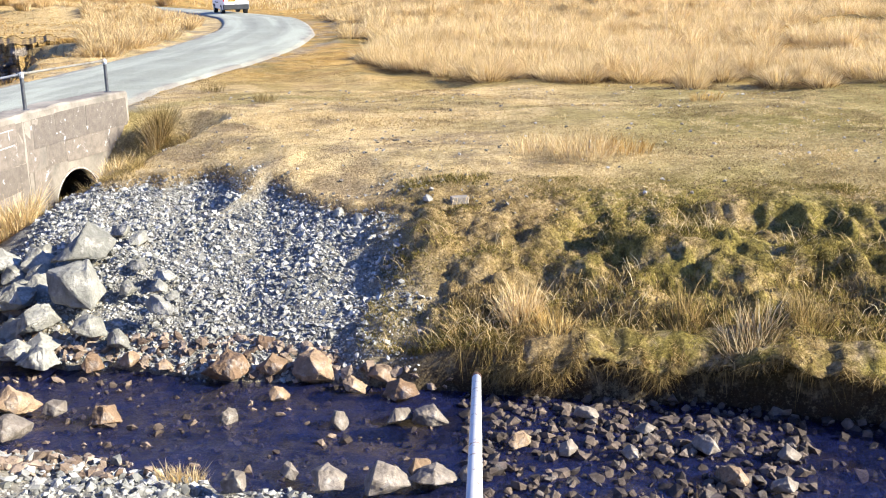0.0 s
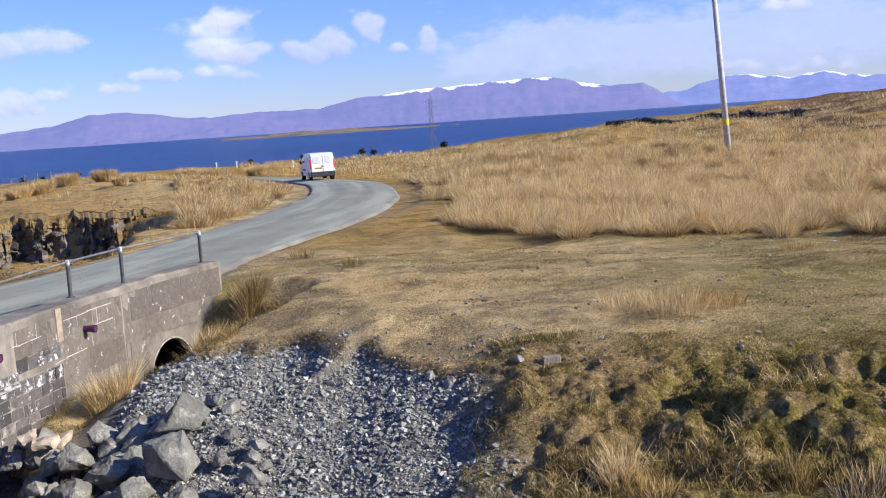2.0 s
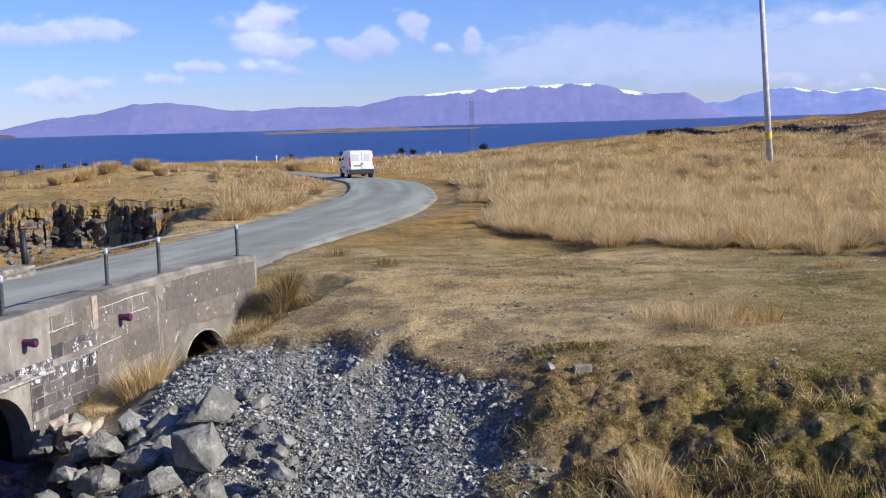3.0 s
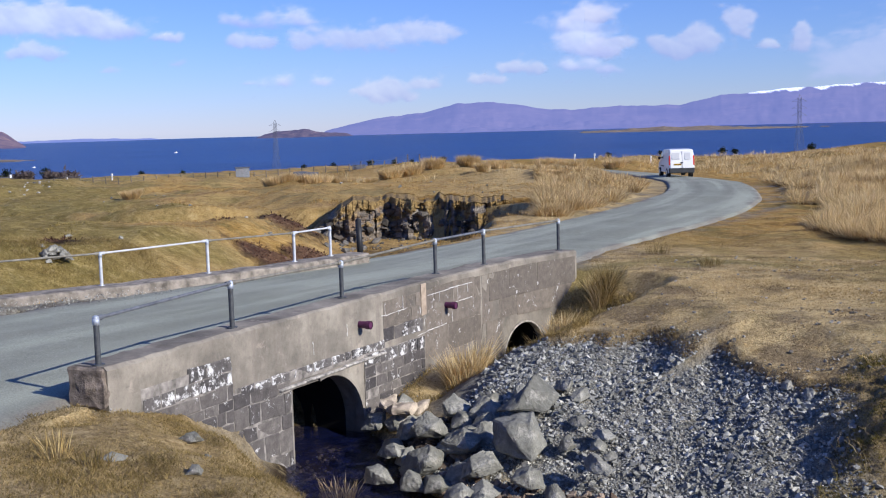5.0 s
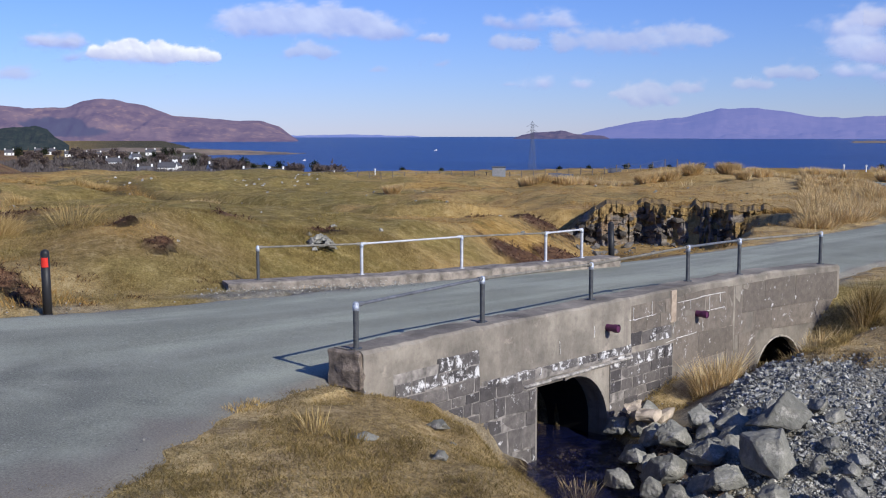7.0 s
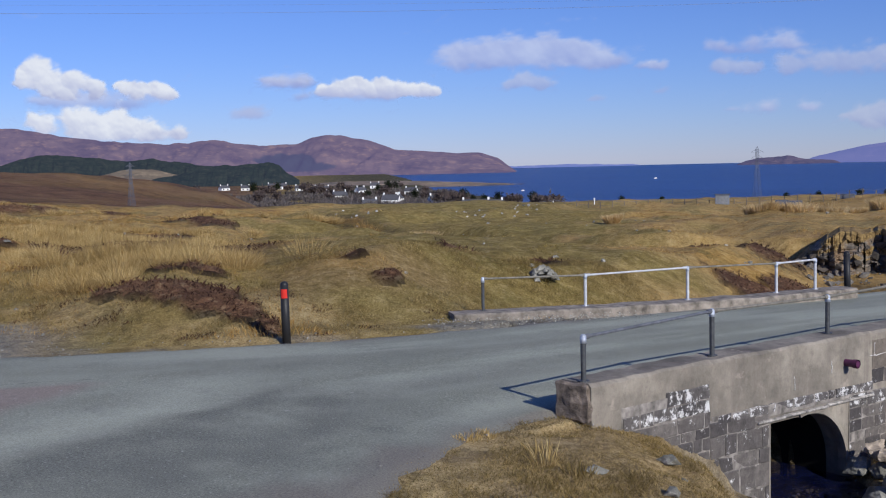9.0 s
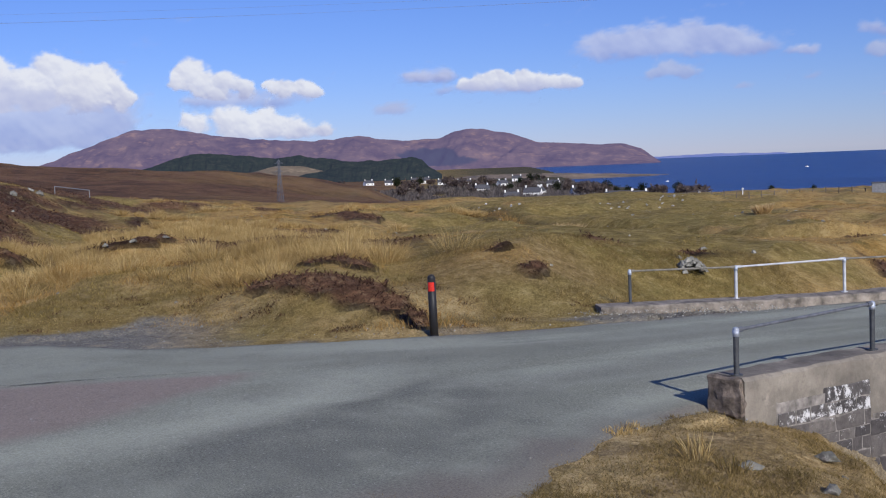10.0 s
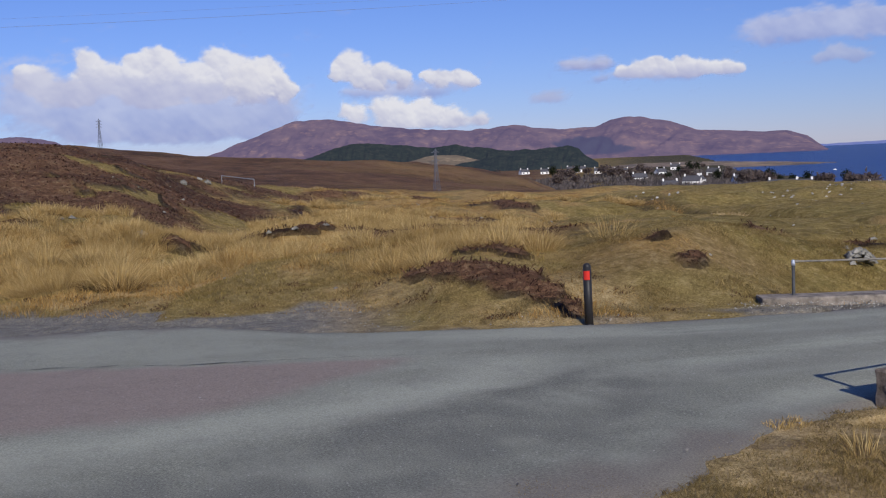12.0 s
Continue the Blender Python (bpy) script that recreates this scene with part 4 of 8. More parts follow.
def seams():
    """White lime lines over the joints of the wall."""
    for run in (((16.22, 0.12), (17.6, 0.14)), ((17.2, 0.14), (17.2, -0.10)), ((17.5, 0.14), (17.5, 0.0)), ((16.9, -0.12), (17.6, -0.10)), ((16.15, -0.15), (16.1, -0.34)), ((15.0, 0.2), (15.0, 0.0)), ((15.5, 0.22), (15.5, 0.02)), ((14.9, 0.0), (15.6, 0.02)), ((15.9, -0.46), (16.8, -0.42)), ((17.0, -0.25), (17.0, -0.42)), ((16.6, 0.12), (16.6, -0.02)), ((14.02, 0.05), (14.02, -0.12)), ((13.22, -0.06), (13.22, -0.24))):
        bm = bmesh.new()
        for (y0, z0), (y1, z1) in zip(run[:-1], run[1:]):
            n = 6
            for k in range(n):
                a, b = k / n, (k + 1.15) / n
                p, _ = wall_point(y0 + (y1 - y0) * a + random.uniform(-0.01, 0.01), 0.008)
                q, _ = wall_point(y0 + (y1 - y0) * b + random.uniform(-0.01, 0.01), 0.008)
                p.z, q.z = z0 + (z1 - z0) * a + random.uniform(-0.012, 0.012), z0 + (z1 - z0) * b
                tube(bm, p, q, random.uniform(0.002, 0.007), random.uniform(0.002, 0.006), 5)
        part("mortar_seam", bm, LIME, wall, "white lime seam")


build_lintel()
build_pilaster()
seams()
for row in ((10.0, 11.55, -0.98, 0.0), (11.56, 12.70, -2.0, -0.42), (11.6, 14.98, -0.51, -0.37), (14.42, 16.1, -1.5, -0.5)):
    wall_block(*row, 0.006, MORTAR, "mortar_bed")
barrel("culvert_vault", 13.52, -1.42, 0.82, 6.0, TUNNEL_SHADE, math.pi, 0.7, "stone culvert vault coloured black as tunnel shade", -0.3)
barrel("culvert_pipe", 19.3, -1.45, 0.64, 2.3, TUNNEL_SHADE, math.pi * 1.2, 0.0, "round culvert pipe coloured black as tunnel shade")
build_outlets()


def build_ledge():
    """The broken concrete apron under the arch's springing."""
    bm = bmesh.new()
    for dx, dy, dz, size, turn in ((0, 0, 0, (0.36, 0.32, 0.13), 0.2), (0.18, 0.22, -0.04, (0.26, 0.22, 0.12), -0.4), (-0.22, 0.12, 0.02, (0.22, 0.26, 0.10), 0.6)):
        box(bm, (dx, dy, dz), size, turn, 0.025, (0.12, -0.1))
    bmesh.ops.subdivide_edges(bm, edges=bm.edges, cuts=2, use_grid_fill=True)
    for v in bm.verts:
        v.co += Vector((1, 0.8, 0.8)) * 0.12 * float(fbm(v.co.x * 7 + v.co.z * 5, v.co.y * 7, 3, 12))
    ob = part("broken_ledge", bm, plain("tan_broken_concrete", (0.42, 0.35, 0.27), 0.95, 0, 0.5, 7, 0.6, 0.03), wall, "broken tan concrete ledge at the culvert mouth")
    ob.matrix_world = Matrix.Translation((-6.42, 14.15, -1.16)) @ Matrix.Rotation(0.25, 4, "Z")


build_ledge()


def arch_ring(name, yc, zc, radius, a0, a1, wide, label, material):
    """A thin collar round the mouth of a culvert."""
    p, n = wall_point(yc)
    side = Vector((-n.y, n.x, 0))
    bm = bmesh.new()
    rows = []
    for k in range(25):
        a = a0 + (a1 - a0) * k / 24
        u = side * -math.cos(a) + Vector((0, 0, math.sin(a)))
        c = p + Vector((0, 0, zc))
        w = wide * (1 + 0.25 * float(value_noise(k * 0.7, 0.5, 8)))
        rows.append([bm.verts.new(c + u * r + n * d) for r, d in ((radius - 0.004, -0.1), (radius - 0.004, 0.035), (radius + w, 0.035), (radius + w, -0.1))])
    for a, b in zip(rows[:-1], rows[1:]):
        for k in range(4):
            bm.faces.new((a[k], b[k], b[(k + 1) % 4], a[(k + 1) % 4]))
    bm.faces.new(rows[0][::-1])
    bm.faces.new(rows[-1])
    bmesh.ops.recalc_face_normals(bm, faces=bm.faces)
    part(name, bm, material, wall, label)


arch_ring("arch_ring", 13.52, -1.42, 0.82, math.pi * 0.42, math.pi * 0.98, 0.05, "grey concrete collar of the culvert", CONCRETE)
arch_ring("arch_ring", 19.3, -1.45, 0.64, -0.2, math.pi + 0.2, 0.022, "pale stained collar of the pipe culvert", plain("stained_collar", (0.34, 0.31, 0.27), 0.92, 0, 0.7, 9, 0.5, 0.02))

GALV = plain("galvanised_steel", (0.30, 0.31, 0.32), 0.55, 0.6, 0.3, 14, 0.1)
DARK_STEEL = plain("dark_grey_steel", (0.10, 0.105, 0.11), 0.55, 0.5, 0.3, 14, 0.1)
RAIL_GREY = plain("dull_grey_rail", (0.17, 0.18, 0.20), 0.5, 0.4, 0.3, 14, 0.1)
RAIL_OLD = plain("weathered_rail", (0.22, 0.205, 0.17), 0.6, 0.3, 0.4, 9, 0.1)
KNUCKLE = plain("blue_grey_fitting", (0.42, 0.46, 0.54), 0.5, 0.3, 0.25, 14, 0.1)
PALE_PAINT = plain("pale_grey_paint", (0.55, 0.56, 0.58), 0.5, 0.2, 0.2, 10, 0.1)


def railing(name, label, posts, height_m, post_mat, rail_mats, fit_mat, radius=0.032):
    """Posts with rounded knuckles and tubes between them."""
    root = tagged(new(name), label, "railing")
    root.location = posts[0]
    base = Vector(posts[0])
    tops = []
    for k, p in enumerate(posts):
        q = Vector(p) - base
        top = q + Vector((0, 0, height_m[k]))
        bm = bmesh.new()
        tube(bm, q - Vector((0, 0, 0.05)), top, radius, sides=12)
        tube(bm, q, q + Vector((0, 0, 0.02)), radius * 2.1, sides=12)
        post = part("post", bm, post_mat[k % len(post_mat)], root)
        bm = bmesh.new()
        bmesh.ops.create_uvsphere(bm, u_segments=12, v_segments=8, radius=radius * 1.15, matrix=Matrix.Translation(top))
        tube(bm, top - Vector((0, 0, 0.07)), top, radius * 1.18, sides=12)
        part("knuckle", bm, fit_mat, post, "pale rounded tube fitting", True)
        tops.append(top)
    for k, (a, b) in enumerate(zip(tops[:-1], tops[1:])):
        bm = bmesh.new()
        way = (b - a).normalized()
        tube(bm, a + way * 0.02, b - way * 0.02, radius * 0.62, sides=10)
        tube(bm, a + way * 0.02, a + way * 0.09, radius * 0.95, sides=10)
        tube(bm, b - way * 0.09, b - way * 0.02, radius * 0.95, sides=10)
        part("rail", bm, rail_mats[k % len(rail_mats)], root)
    return root


railing("bridge_railing", "grey steel tube railing with six posts along the bridge wall", [(-7.88, 9.60, 0.34), (-7.68, 11.90, 0.34), (-7.42, 14.40, 0.34), (-7.05, 17.08, 0.34), (-6.66, 18.36, 0.34), (-5.98, 20.7, 0.34)], [0.51, 0.57, 0.52, 0.57, 0.60, 0.58], [DARK_STEEL], [RAIL_GREY, RAIL_OLD, RAIL_OLD], KNUCKLE)
railing("roadside_railing", "painted steel tube railing beside the road, partly white", [(-14.34, 14.66, 0.07), (-13.24, 16.3, 0.07), (-12.25, 18.21, 0.07), (-11.44, 20.13, 0.07), (-11.16, 21.19, 0.07)], [0.61, 0.60, 0.64, 0.61, 0.62], [DARK_STEEL, PALE_PAINT, PALE_PAINT, PALE_PAINT, PALE_PAINT], [RAIL_OLD, PALE_PAINT, RAIL_OLD, PALE_PAINT], KNUCKLE, 0.03)


def build_kerb():
    bm = bmesh.new()
    fine = np.linspace(0, 4, 60)
    px, py = np.interp(fine, range(5), [p[0] for p in KERB]), np.interp(fine, range(5), [p[1] for p in KERB])
    rows = []
    for k, (x, y) in enumerate(zip(px, py)):
        j = min(k, len(px) - 2)
        t = Vector((px[j + 1] - px[j], py[j + 1] - py[j], 0)).normalized()
        n = Vector((t.y, -t.x, 0))
        h = 0.08 + 0.04 * float(value_noise(k / 3.0, 0.5, 3))
        rows.append([bm.verts.new(Vector((x, y, 0)) + n * o + Vector((0, 0, z))) for o, z in ((0.32, -0.9), (0.32, h - 0.03), (0.29, h), (-0.24, h), (-0.26, h - 0.03), (-0.26, -0.9))])
    for a, b in zip(rows[:-1], rows[1:]):
        for k in range(6):
            bm.faces.new((a[k], b[k], b[(k + 1) % 6], a[(k + 1) % 6]))
    bm.faces.new(rows[0])
    bm.faces.new(rows[-1][::-1])
    bmesh.ops.recalc_face_normals(bm, faces=bm.faces)
    return tagged(part("kerb", bm, plain("grimy_concrete", (0.24, 0.21, 0.175), 0.92, 0, 0.6, 5, 0.5, 0.02)), "low worn concrete kerb wall beside the road", "kerb", kind="structure")


build_kerb()

# ---- water, stones and rocks ----
def soup(name, verts, faces, material, flat=True):
    """One mesh out of arrays of points and triangles."""
    me = bpy.data.meshes.new(name)
    f = np.asarray(faces, np.int32)
    me.vertices.add(len(verts))
    me.vertices.foreach_set("co", np.asarray(verts, np.float32).ravel())
    me.loops.add(f.size)
    me.loops.foreach_set("vertex_index", f.ravel())
    me.polygons.add(len(f))
    me.polygons.foreach_set("loop_start", np.arange(0, f.size, 3, dtype=np.int32))
    me.polygons.foreach_set("use_smooth", np.full(len(f), not flat))
    me.update(calc_edges=True)
    me.materials.append(material)
    return me


def hull(rng, count, squash, flat=0.0):
    """A broken stone: the hull of a few random points, sharp-edged."""
    p = rng.normal(size=(count, 3))
    p /= np.linalg.norm(p, axis=1)[:, None]
    for _ in range(12):
        away = p[:, None] - p[None]
        far = (away**2).sum(-1) + 1e-3
        p = p + 0.03 * (away / far[..., None]).sum(1)
        p /= np.linalg.norm(p, axis=1)[:, None]
    p *= rng.uniform(0.78, 1.12, (count, 1))
    p[:, 2] = np.where(p[:, 2] < -0.6 + flat, -0.6 + flat, p[:, 2])
    bm = bmesh.new()
    for q in p * np.array(squash) * rng.uniform(0.8, 1.2, 3):
        bm.verts.new(q)
    out = bmesh.ops.convex_hull(bm, input=bm.verts)
    bmesh.ops.delete(bm, geom=[v for v in bm.verts if not v.link_faces], context="VERTS")
    return bm


def arrays(bm):
    bmesh.ops.triangulate(bm, faces=bm.faces)
    bm.verts.index_update()
    v = np.array([p.co[:] for p in bm.verts])
    f = np.array([[p.index for p in q.verts] for q in bm.faces])
    bm.free()
    return v, f


def stone_shape(rng, count=9, squash=(1.0, 0.8, 0.6)):
    return arrays(hull(rng, count, squash))


def rock_material(name, dark, light, by_object=False, lichen=0.0, scale=7.0, rough=0.85):
    m, n, l, b = shader(name, rough, 0, 0.35)
    at = n.new("ShaderNodeTexCoord").outputs["Object"] if by_object else place(n)
    rnd = n.new("ShaderNodeObjectInfo").outputs["Random"] if by_object else n.new("ShaderNodeNewGeometry").outputs["Random Per Island"]
    c = mix(n, l, ramp(n, l, rnd, [(0.1, (0, 0, 0)), (0.95, (1, 1, 1))]), dark, light)
    c = mix(n, l, ramp(n, l, noise_tex(n, l, at, scale, 7, 0.7), [(0.35, (0.75, 0.75, 0.75)), (0.62, (0, 0, 0))]), c, tuple(v * 0.45 for v in dark))
    if lichen:
        c = mix(n, l, ramp(n, l, noise_tex(n, l, at, scale * 1.6, 6, 0.8), [(0.5, (0, 0, 0)), (0.58, (lichen * 0.5, lichen * 0.5, lichen * 0.5))]), c, tuple(v * 0.5 for v in dark))
        c = mix(n, l, ramp(n, l, noise_tex(n, l, at, scale * 0.7, 7, 0.75), [(0.55, (0, 0, 0)), (0.66, (lichen, lichen, lichen))]), c, (0.50, 0.47, 0.41))
    l.new(c, b.inputs["Base Color"])
    bump(n, l, b, noise_tex(n, l, at, scale * 4, 7, 0.7), 0.6, 0.03)
    return m


def crag_material():
    """Dark bedded rock, ochre and grey where it is split, with turf and moss on its ledges."""
    m, n, l, b = shader("bedded_crag_rock", 0.9, 0, 0.25)
    p = place(n)
    mp = n.new("ShaderNodeMapping")
    mp.inputs["Scale"].default_value = (1, 1, 4)
    l.new(p, mp.inputs["Vector"])
    c = ramp(n, l, noise_tex(n, l, mp.outputs[0], 1.1, 7, 0.7), [(0.36, (0.055, 0.048, 0.042)), (0.5, (0.17, 0.145, 0.12)), (0.64, (0.33, 0.29, 0.245))])
    c = mix(n, l, ramp(n, l, noise_tex(n, l, p, 0.8, 6, 0.7), [(0.5, (0, 0, 0)), (0.6, (0.7, 0.7, 0.7))]), c, (0.26, 0.165, 0.085))
    c = mix(n, l, ramp(n, l, noise_tex(n, l, p, 2.4, 6, 0.75), [(0.6, (0, 0, 0)), (0.68, (0.7, 0.7, 0.7))]), c, (0.36, 0.34, 0.31))
    moss = ramp(n, l, noise_tex(n, l, p, 5, 6, 0.75), [(0.35, (0.10, 0.062, 0.024)), (0.5, (0.25, 0.165, 0.062)), (0.65, (0.42, 0.30, 0.12))])
    c = mix(n, l, attribute(n, "turf"), c, moss)
    l.new(c, b.inputs["Base Color"])
    bump(n, l, b, noise_tex(n, l, mp.outputs[0], 4, 8, 0.75), 0.9, 0.12)
    return m


CHIPPINGS = rock_material("grey_chippings", (0.20, 0.20, 0.178), (0.64, 0.625, 0.565))
BED_STONES = rock_material("brown_bed_stones", (0.055, 0.042, 0.032), (0.30, 0.225, 0.165), rough=0.5)
BOULDER = rock_material("grey_boulder", (0.20, 0.195, 0.165), (0.36, 0.35, 0.30), True, 0.75, 5.0)
RUSTY = rock_material("rust_brown_stone", (0.20, 0.125, 0.072), (0.43, 0.31, 0.195), True, 0.5, 5.0)
CRAG = rock_material("dark_crag_rock", (0.05, 0.045, 0.04), (0.16, 0.13, 0.10), False, 0.4, 1.6)
CRAG_FACE = crag_material()


def road_gap_of(x, y):
    d, s, p = along(ROAD_C, x, y)
    return d - np.interp(p, range(len(ROAD_W)), ROAD_W), s


def scatter_stones(name, label, xy, size, material, seed, sub=9, sink=0.15, squash=(1.0, 0.8, 0.62), zs=None):
    rng = np.random.default_rng(seed)
    shapes = [stone_shape(rng, sub, squash) for _ in range(24)]
    z = ground(xy[:, 0], xy[:, 1])[0] if zs is None else zs
    vs, fs, base = [], [], 0
    for (x, y), s, zz in zip(xy, size, z):
        v, f = shapes[rng.integers(24)]
        m = np.array(Euler(rng.uniform(-0.8, 0.8, 2).tolist() + [rng.uniform(0, 6.28)]).to_matrix())
        vs.append(v @ m.T * s + (x, y, zz + s * (0.4 - sink)))
        fs.append(f + base)
        base += len(v)
    ob = new(name, soup(name, np.concatenate(vs), np.concatenate(fs), material))
    return tagged(ob, label, "stones", kind="stuff")


def build_water():
    m, n, l, b = shader("peaty_water", 0.06, 0, 0.5)
    p = place(n)
    b.inputs["Base Color"].default_value = (0.008, 0.011, 0.045, 1)
    b.inputs["IOR"].default_value = 1.42
    l.new(ramp(n, l, noise_tex(n, l, p, 1.6, 3), [(0.35, (0.45, 0.45, 0.45)), (0.65, (0.88, 0.88, 0.88))]), b.inputs["Alpha"])
    bump(n, l, b, noise_tex(n, l, p, 6, 5), 1.0, 0.08)
    k = np.linspace(0.2, len(STREAM) - 1, 260)
    px = np.interp(k, range(len(STREAM)), [a for a, _ in STREAM])
    py = np.interp(k, range(len(STREAM)), [c for _, c in STREAM])
    w = np.interp(k, range(len(STREAM)), STREAM_W) + 0.3
    tx, ty = np.gradient(px), np.gradient(py)
    ln = np.hypot(tx, ty)
    c = np.linspace(-1, 1, 17)[None]
    x = px[:, None] - (ty / ln * w)[:, None] * c
    y = py[:, None] + (tx / ln * w)[:, None] * c
    ob = sheet("stream_water", x, y, np.full_like(x, WATER_Z) + fbm(x * 3, y * 3, 2, 8) * 0.006, m)
    return tagged(ob, "shallow dark peaty stream over stones", "water", kind="structure")


def pick_where(seed, n, x0, x1, y0, y1, test):
    """Random spots of a stretch of the plan where the test of covers and height says so."""
    rng = np.random.default_rng(seed)
    x, y = rng.uniform(x0, x1, n * 6), rng.uniform(y0, y1, n * 6)
    z, cov = ground(x, y)
    ok = test(x, y, z, cov, rng)
    return np.stack([x[ok], y[ok]], 1)[:n], z[ok][:n]


build_water()
xy, z = pick_where(1, 30000, -5.6, 0.6, 10.4, 17.2, lambda x, y, z, c, r: (c["gravel"] > r.uniform(0.25, 0.95, len(x))) & (z > -1.64))
rng = np.random.default_rng(5)
scatter_stones("gravel_slope", "loose grey stone chippings on the broken bank", xy, 0.011 + 0.017 * rng.random(len(xy)) ** 2.0 + 0.055 * rng.random(len(xy)) ** 16, CHIPPINGS, 2, sub=7, zs=z)
xy, z = pick_where(2, 3000, -5.5, 3.0, 6.4, 10.2, lambda x, y, z, c, r: (c["gravel"] > 0.45) & (z > -1.62))
scatter_stones("gravel_beach", "pale grey stones on the near shore of the stream", xy, 0.02 + 0.06 * rng.random(len(xy)) ** 3, CHIPPINGS, 3, zs=z)
xy, z = pick_where(3, 2600, -7.5, 7.0, 5.8, 14.0, lambda x, y, z, c, r: (z < -1.6) & ((x > 0.4) | (r.random(len(x)) < 0.55)))
scatter_stones("stream_stones", "wet brown stones in the bed of the stream", xy, 0.025 + np.where(xy[:, 0] > 0.5, 0.085, 0.04) * rng.random(len(xy)) ** 2.0, BED_STONES, 4, zs=z)
xy, z = pick_where(17, 700, -6.4, -3.7, 10.6, 13.9, lambda x, y, z, c, r: (c["gravel"] < 0.5) & (z > -1.62))
scatter_stones("rubble", "dark brown rubble between the boulders", xy, 0.03 + 0.10 * rng.random(len(xy)) ** 2.2, rock_material("brown_rubble", (0.07, 0.052, 0.038), (0.30, 0.23, 0.165)), 18, zs=z)
# stones standing out of the shallow water
xy, z = pick_where(7, 1100, 0.3, 7.0, 5.8, 11.0, lambda x, y, z, c, r: (z < -1.6) & (value_noise(x / 0.6, y / 0.6, 7) > r.uniform(-0.6, 0.3, len(x)) + 0.35 * smooth(2.6, 3.8, x)))
scatter_stones("shoal_stones", "brown and grey stones standing out of the shallows", xy, 0.03 + 0.07 * rng.random(len(xy)) ** 1.8, rock_material("wet_brown_stone", (0.045, 0.033, 0.026), (0.20, 0.15, 0.115), lichen=0.25), 9, sink=0.3, zs=np.full(len(xy), WATER_Z))
xy, z = pick_where(8, 800, -6.8, 0.3, 8.8, 13.5, lambda x, y, z, c, r: (z < -1.40) & (z > -1.63))
scatter_stones("bank_stones", "brown and pale stones along the water's edge", xy, 0.03 + 0.07 * rng.random(len(xy)) ** 1.5, rock_material("pale_edge_stone", (0.13, 0.088, 0.06), (0.46, 0.36, 0.27)), 6, zs=z)
xy, z = pick_where(10, 150, -6.5, 0.3, 8.8, 11.5, lambda x, y, z, c, r: (z < -1.64) & (x < r.uniform(-5.0, 1.0, len(x))))
scatter_stones("midstream_stones", "brown stones scattered in the stream", xy, 0.025 + 0.06 * rng.random(len(xy)) ** 2, rock_material("tan_stone", (0.06, 0.042, 0.03), (0.34, 0.25, 0.175)), 16, sink=0.42, zs=np.full(len(xy), WATER_Z))


def block_shape(rng, sub, squash):
    """A rock split along rough planes, its edges a little broken, its faces pitted."""
    bm = hull(rng, 10 if sub > 3 else 11, squash, 0.1)
    bmesh.ops.bevel(bm, geom=list(bm.edges), offset=0.035, segments=1, affect="EDGES", clamp_overlap=True)
    bmesh.ops.triangulate(bm, faces=bm.faces)
    for _ in range(3):
        long = [e for e in bm.edges if e.calc_length() > (0.16 if sub > 3 else 0.22)]
        bmesh.ops.subdivide_edges(bm, edges=long, cuts=1)
        bmesh.ops.triangulate(bm, faces=bm.faces)
    v, f = arrays(bm)
    return roughen(v, rng), f


def roughen(v, rng):
    """Fractures and pits over a rock."""
    push = np.zeros(len(v))
    for freq, amp in ((3.0, 0.05), (7.0, 0.032), (15.0, 0.02)):
        for _ in range(3):
            k = rng.normal(size=3) * freq
            push += amp * np.abs(np.sin(v @ k + rng.uniform(0, 6.28))) - amp * 0.6
    return v * (1 + push)[:, None]


def rocks(name, label, group, spots, material, seed, sub=3, sink=0.25):
    """Single rocks: x, y, half length, flatness, and how deep they sit."""
    rng = np.random.default_rng(seed)
    for x, y, z, s, tall in spots:
        v, f = block_shape(rng, sub, (1.12, 0.92, max(tall, 0.7) * 0.98))
        m = np.array(Euler((rng.uniform(-0.3, 0.3), rng.uniform(-0.3, 0.3), rng.uniform(0, 6.28))).to_matrix())
        v = v @ m.T * s * (1.0 if s > 0.25 else 0.95)
        v[:, :2] *= (1.0 - 0.32 * v[:, 2:] / np.abs(v[:, 2]).max())
        ob = new(name, soup(name, v, f, material))
        ob.location = (x, y, z if z is not None else height(x, y) + s * sink)
        tagged(ob, label, "rock", group)


rocks("boulder", "large angular grey boulder heaped on the stream bank", "boulders below the bridge", [(-4.14, 12.5, -0.92, 0.46, 1.05), (-4.28, 13.45, -0.70, 0.42, 0.7), (-5.44, 13.71, -0.98, 0.27, 0.9), (-4.93, 13.62, -0.92, 0.26, 0.75), (-5.55, 13.1, -1.12, 0.34, 0.75), (-4.92, 12.68, -1.13, 0.28, 1.0), (-5.33, 12.42, -1.30, 0.34, 0.75), (-5.89, 12.74, -1.32, 0.20, 0.9), (-4.49, 12.15, -1.22, 0.23, 1.1), (-4.03, 14.15, -0.68, 0.22, 0.8), (-3.07, 12.06, -1.05, 0.20, 0.75), (-3.87, 11.95, -1.25, 0.20, 1.1), (-4.65, 13.05, -1.15, 0.34, 0.8)], BOULDER, 11, 4)
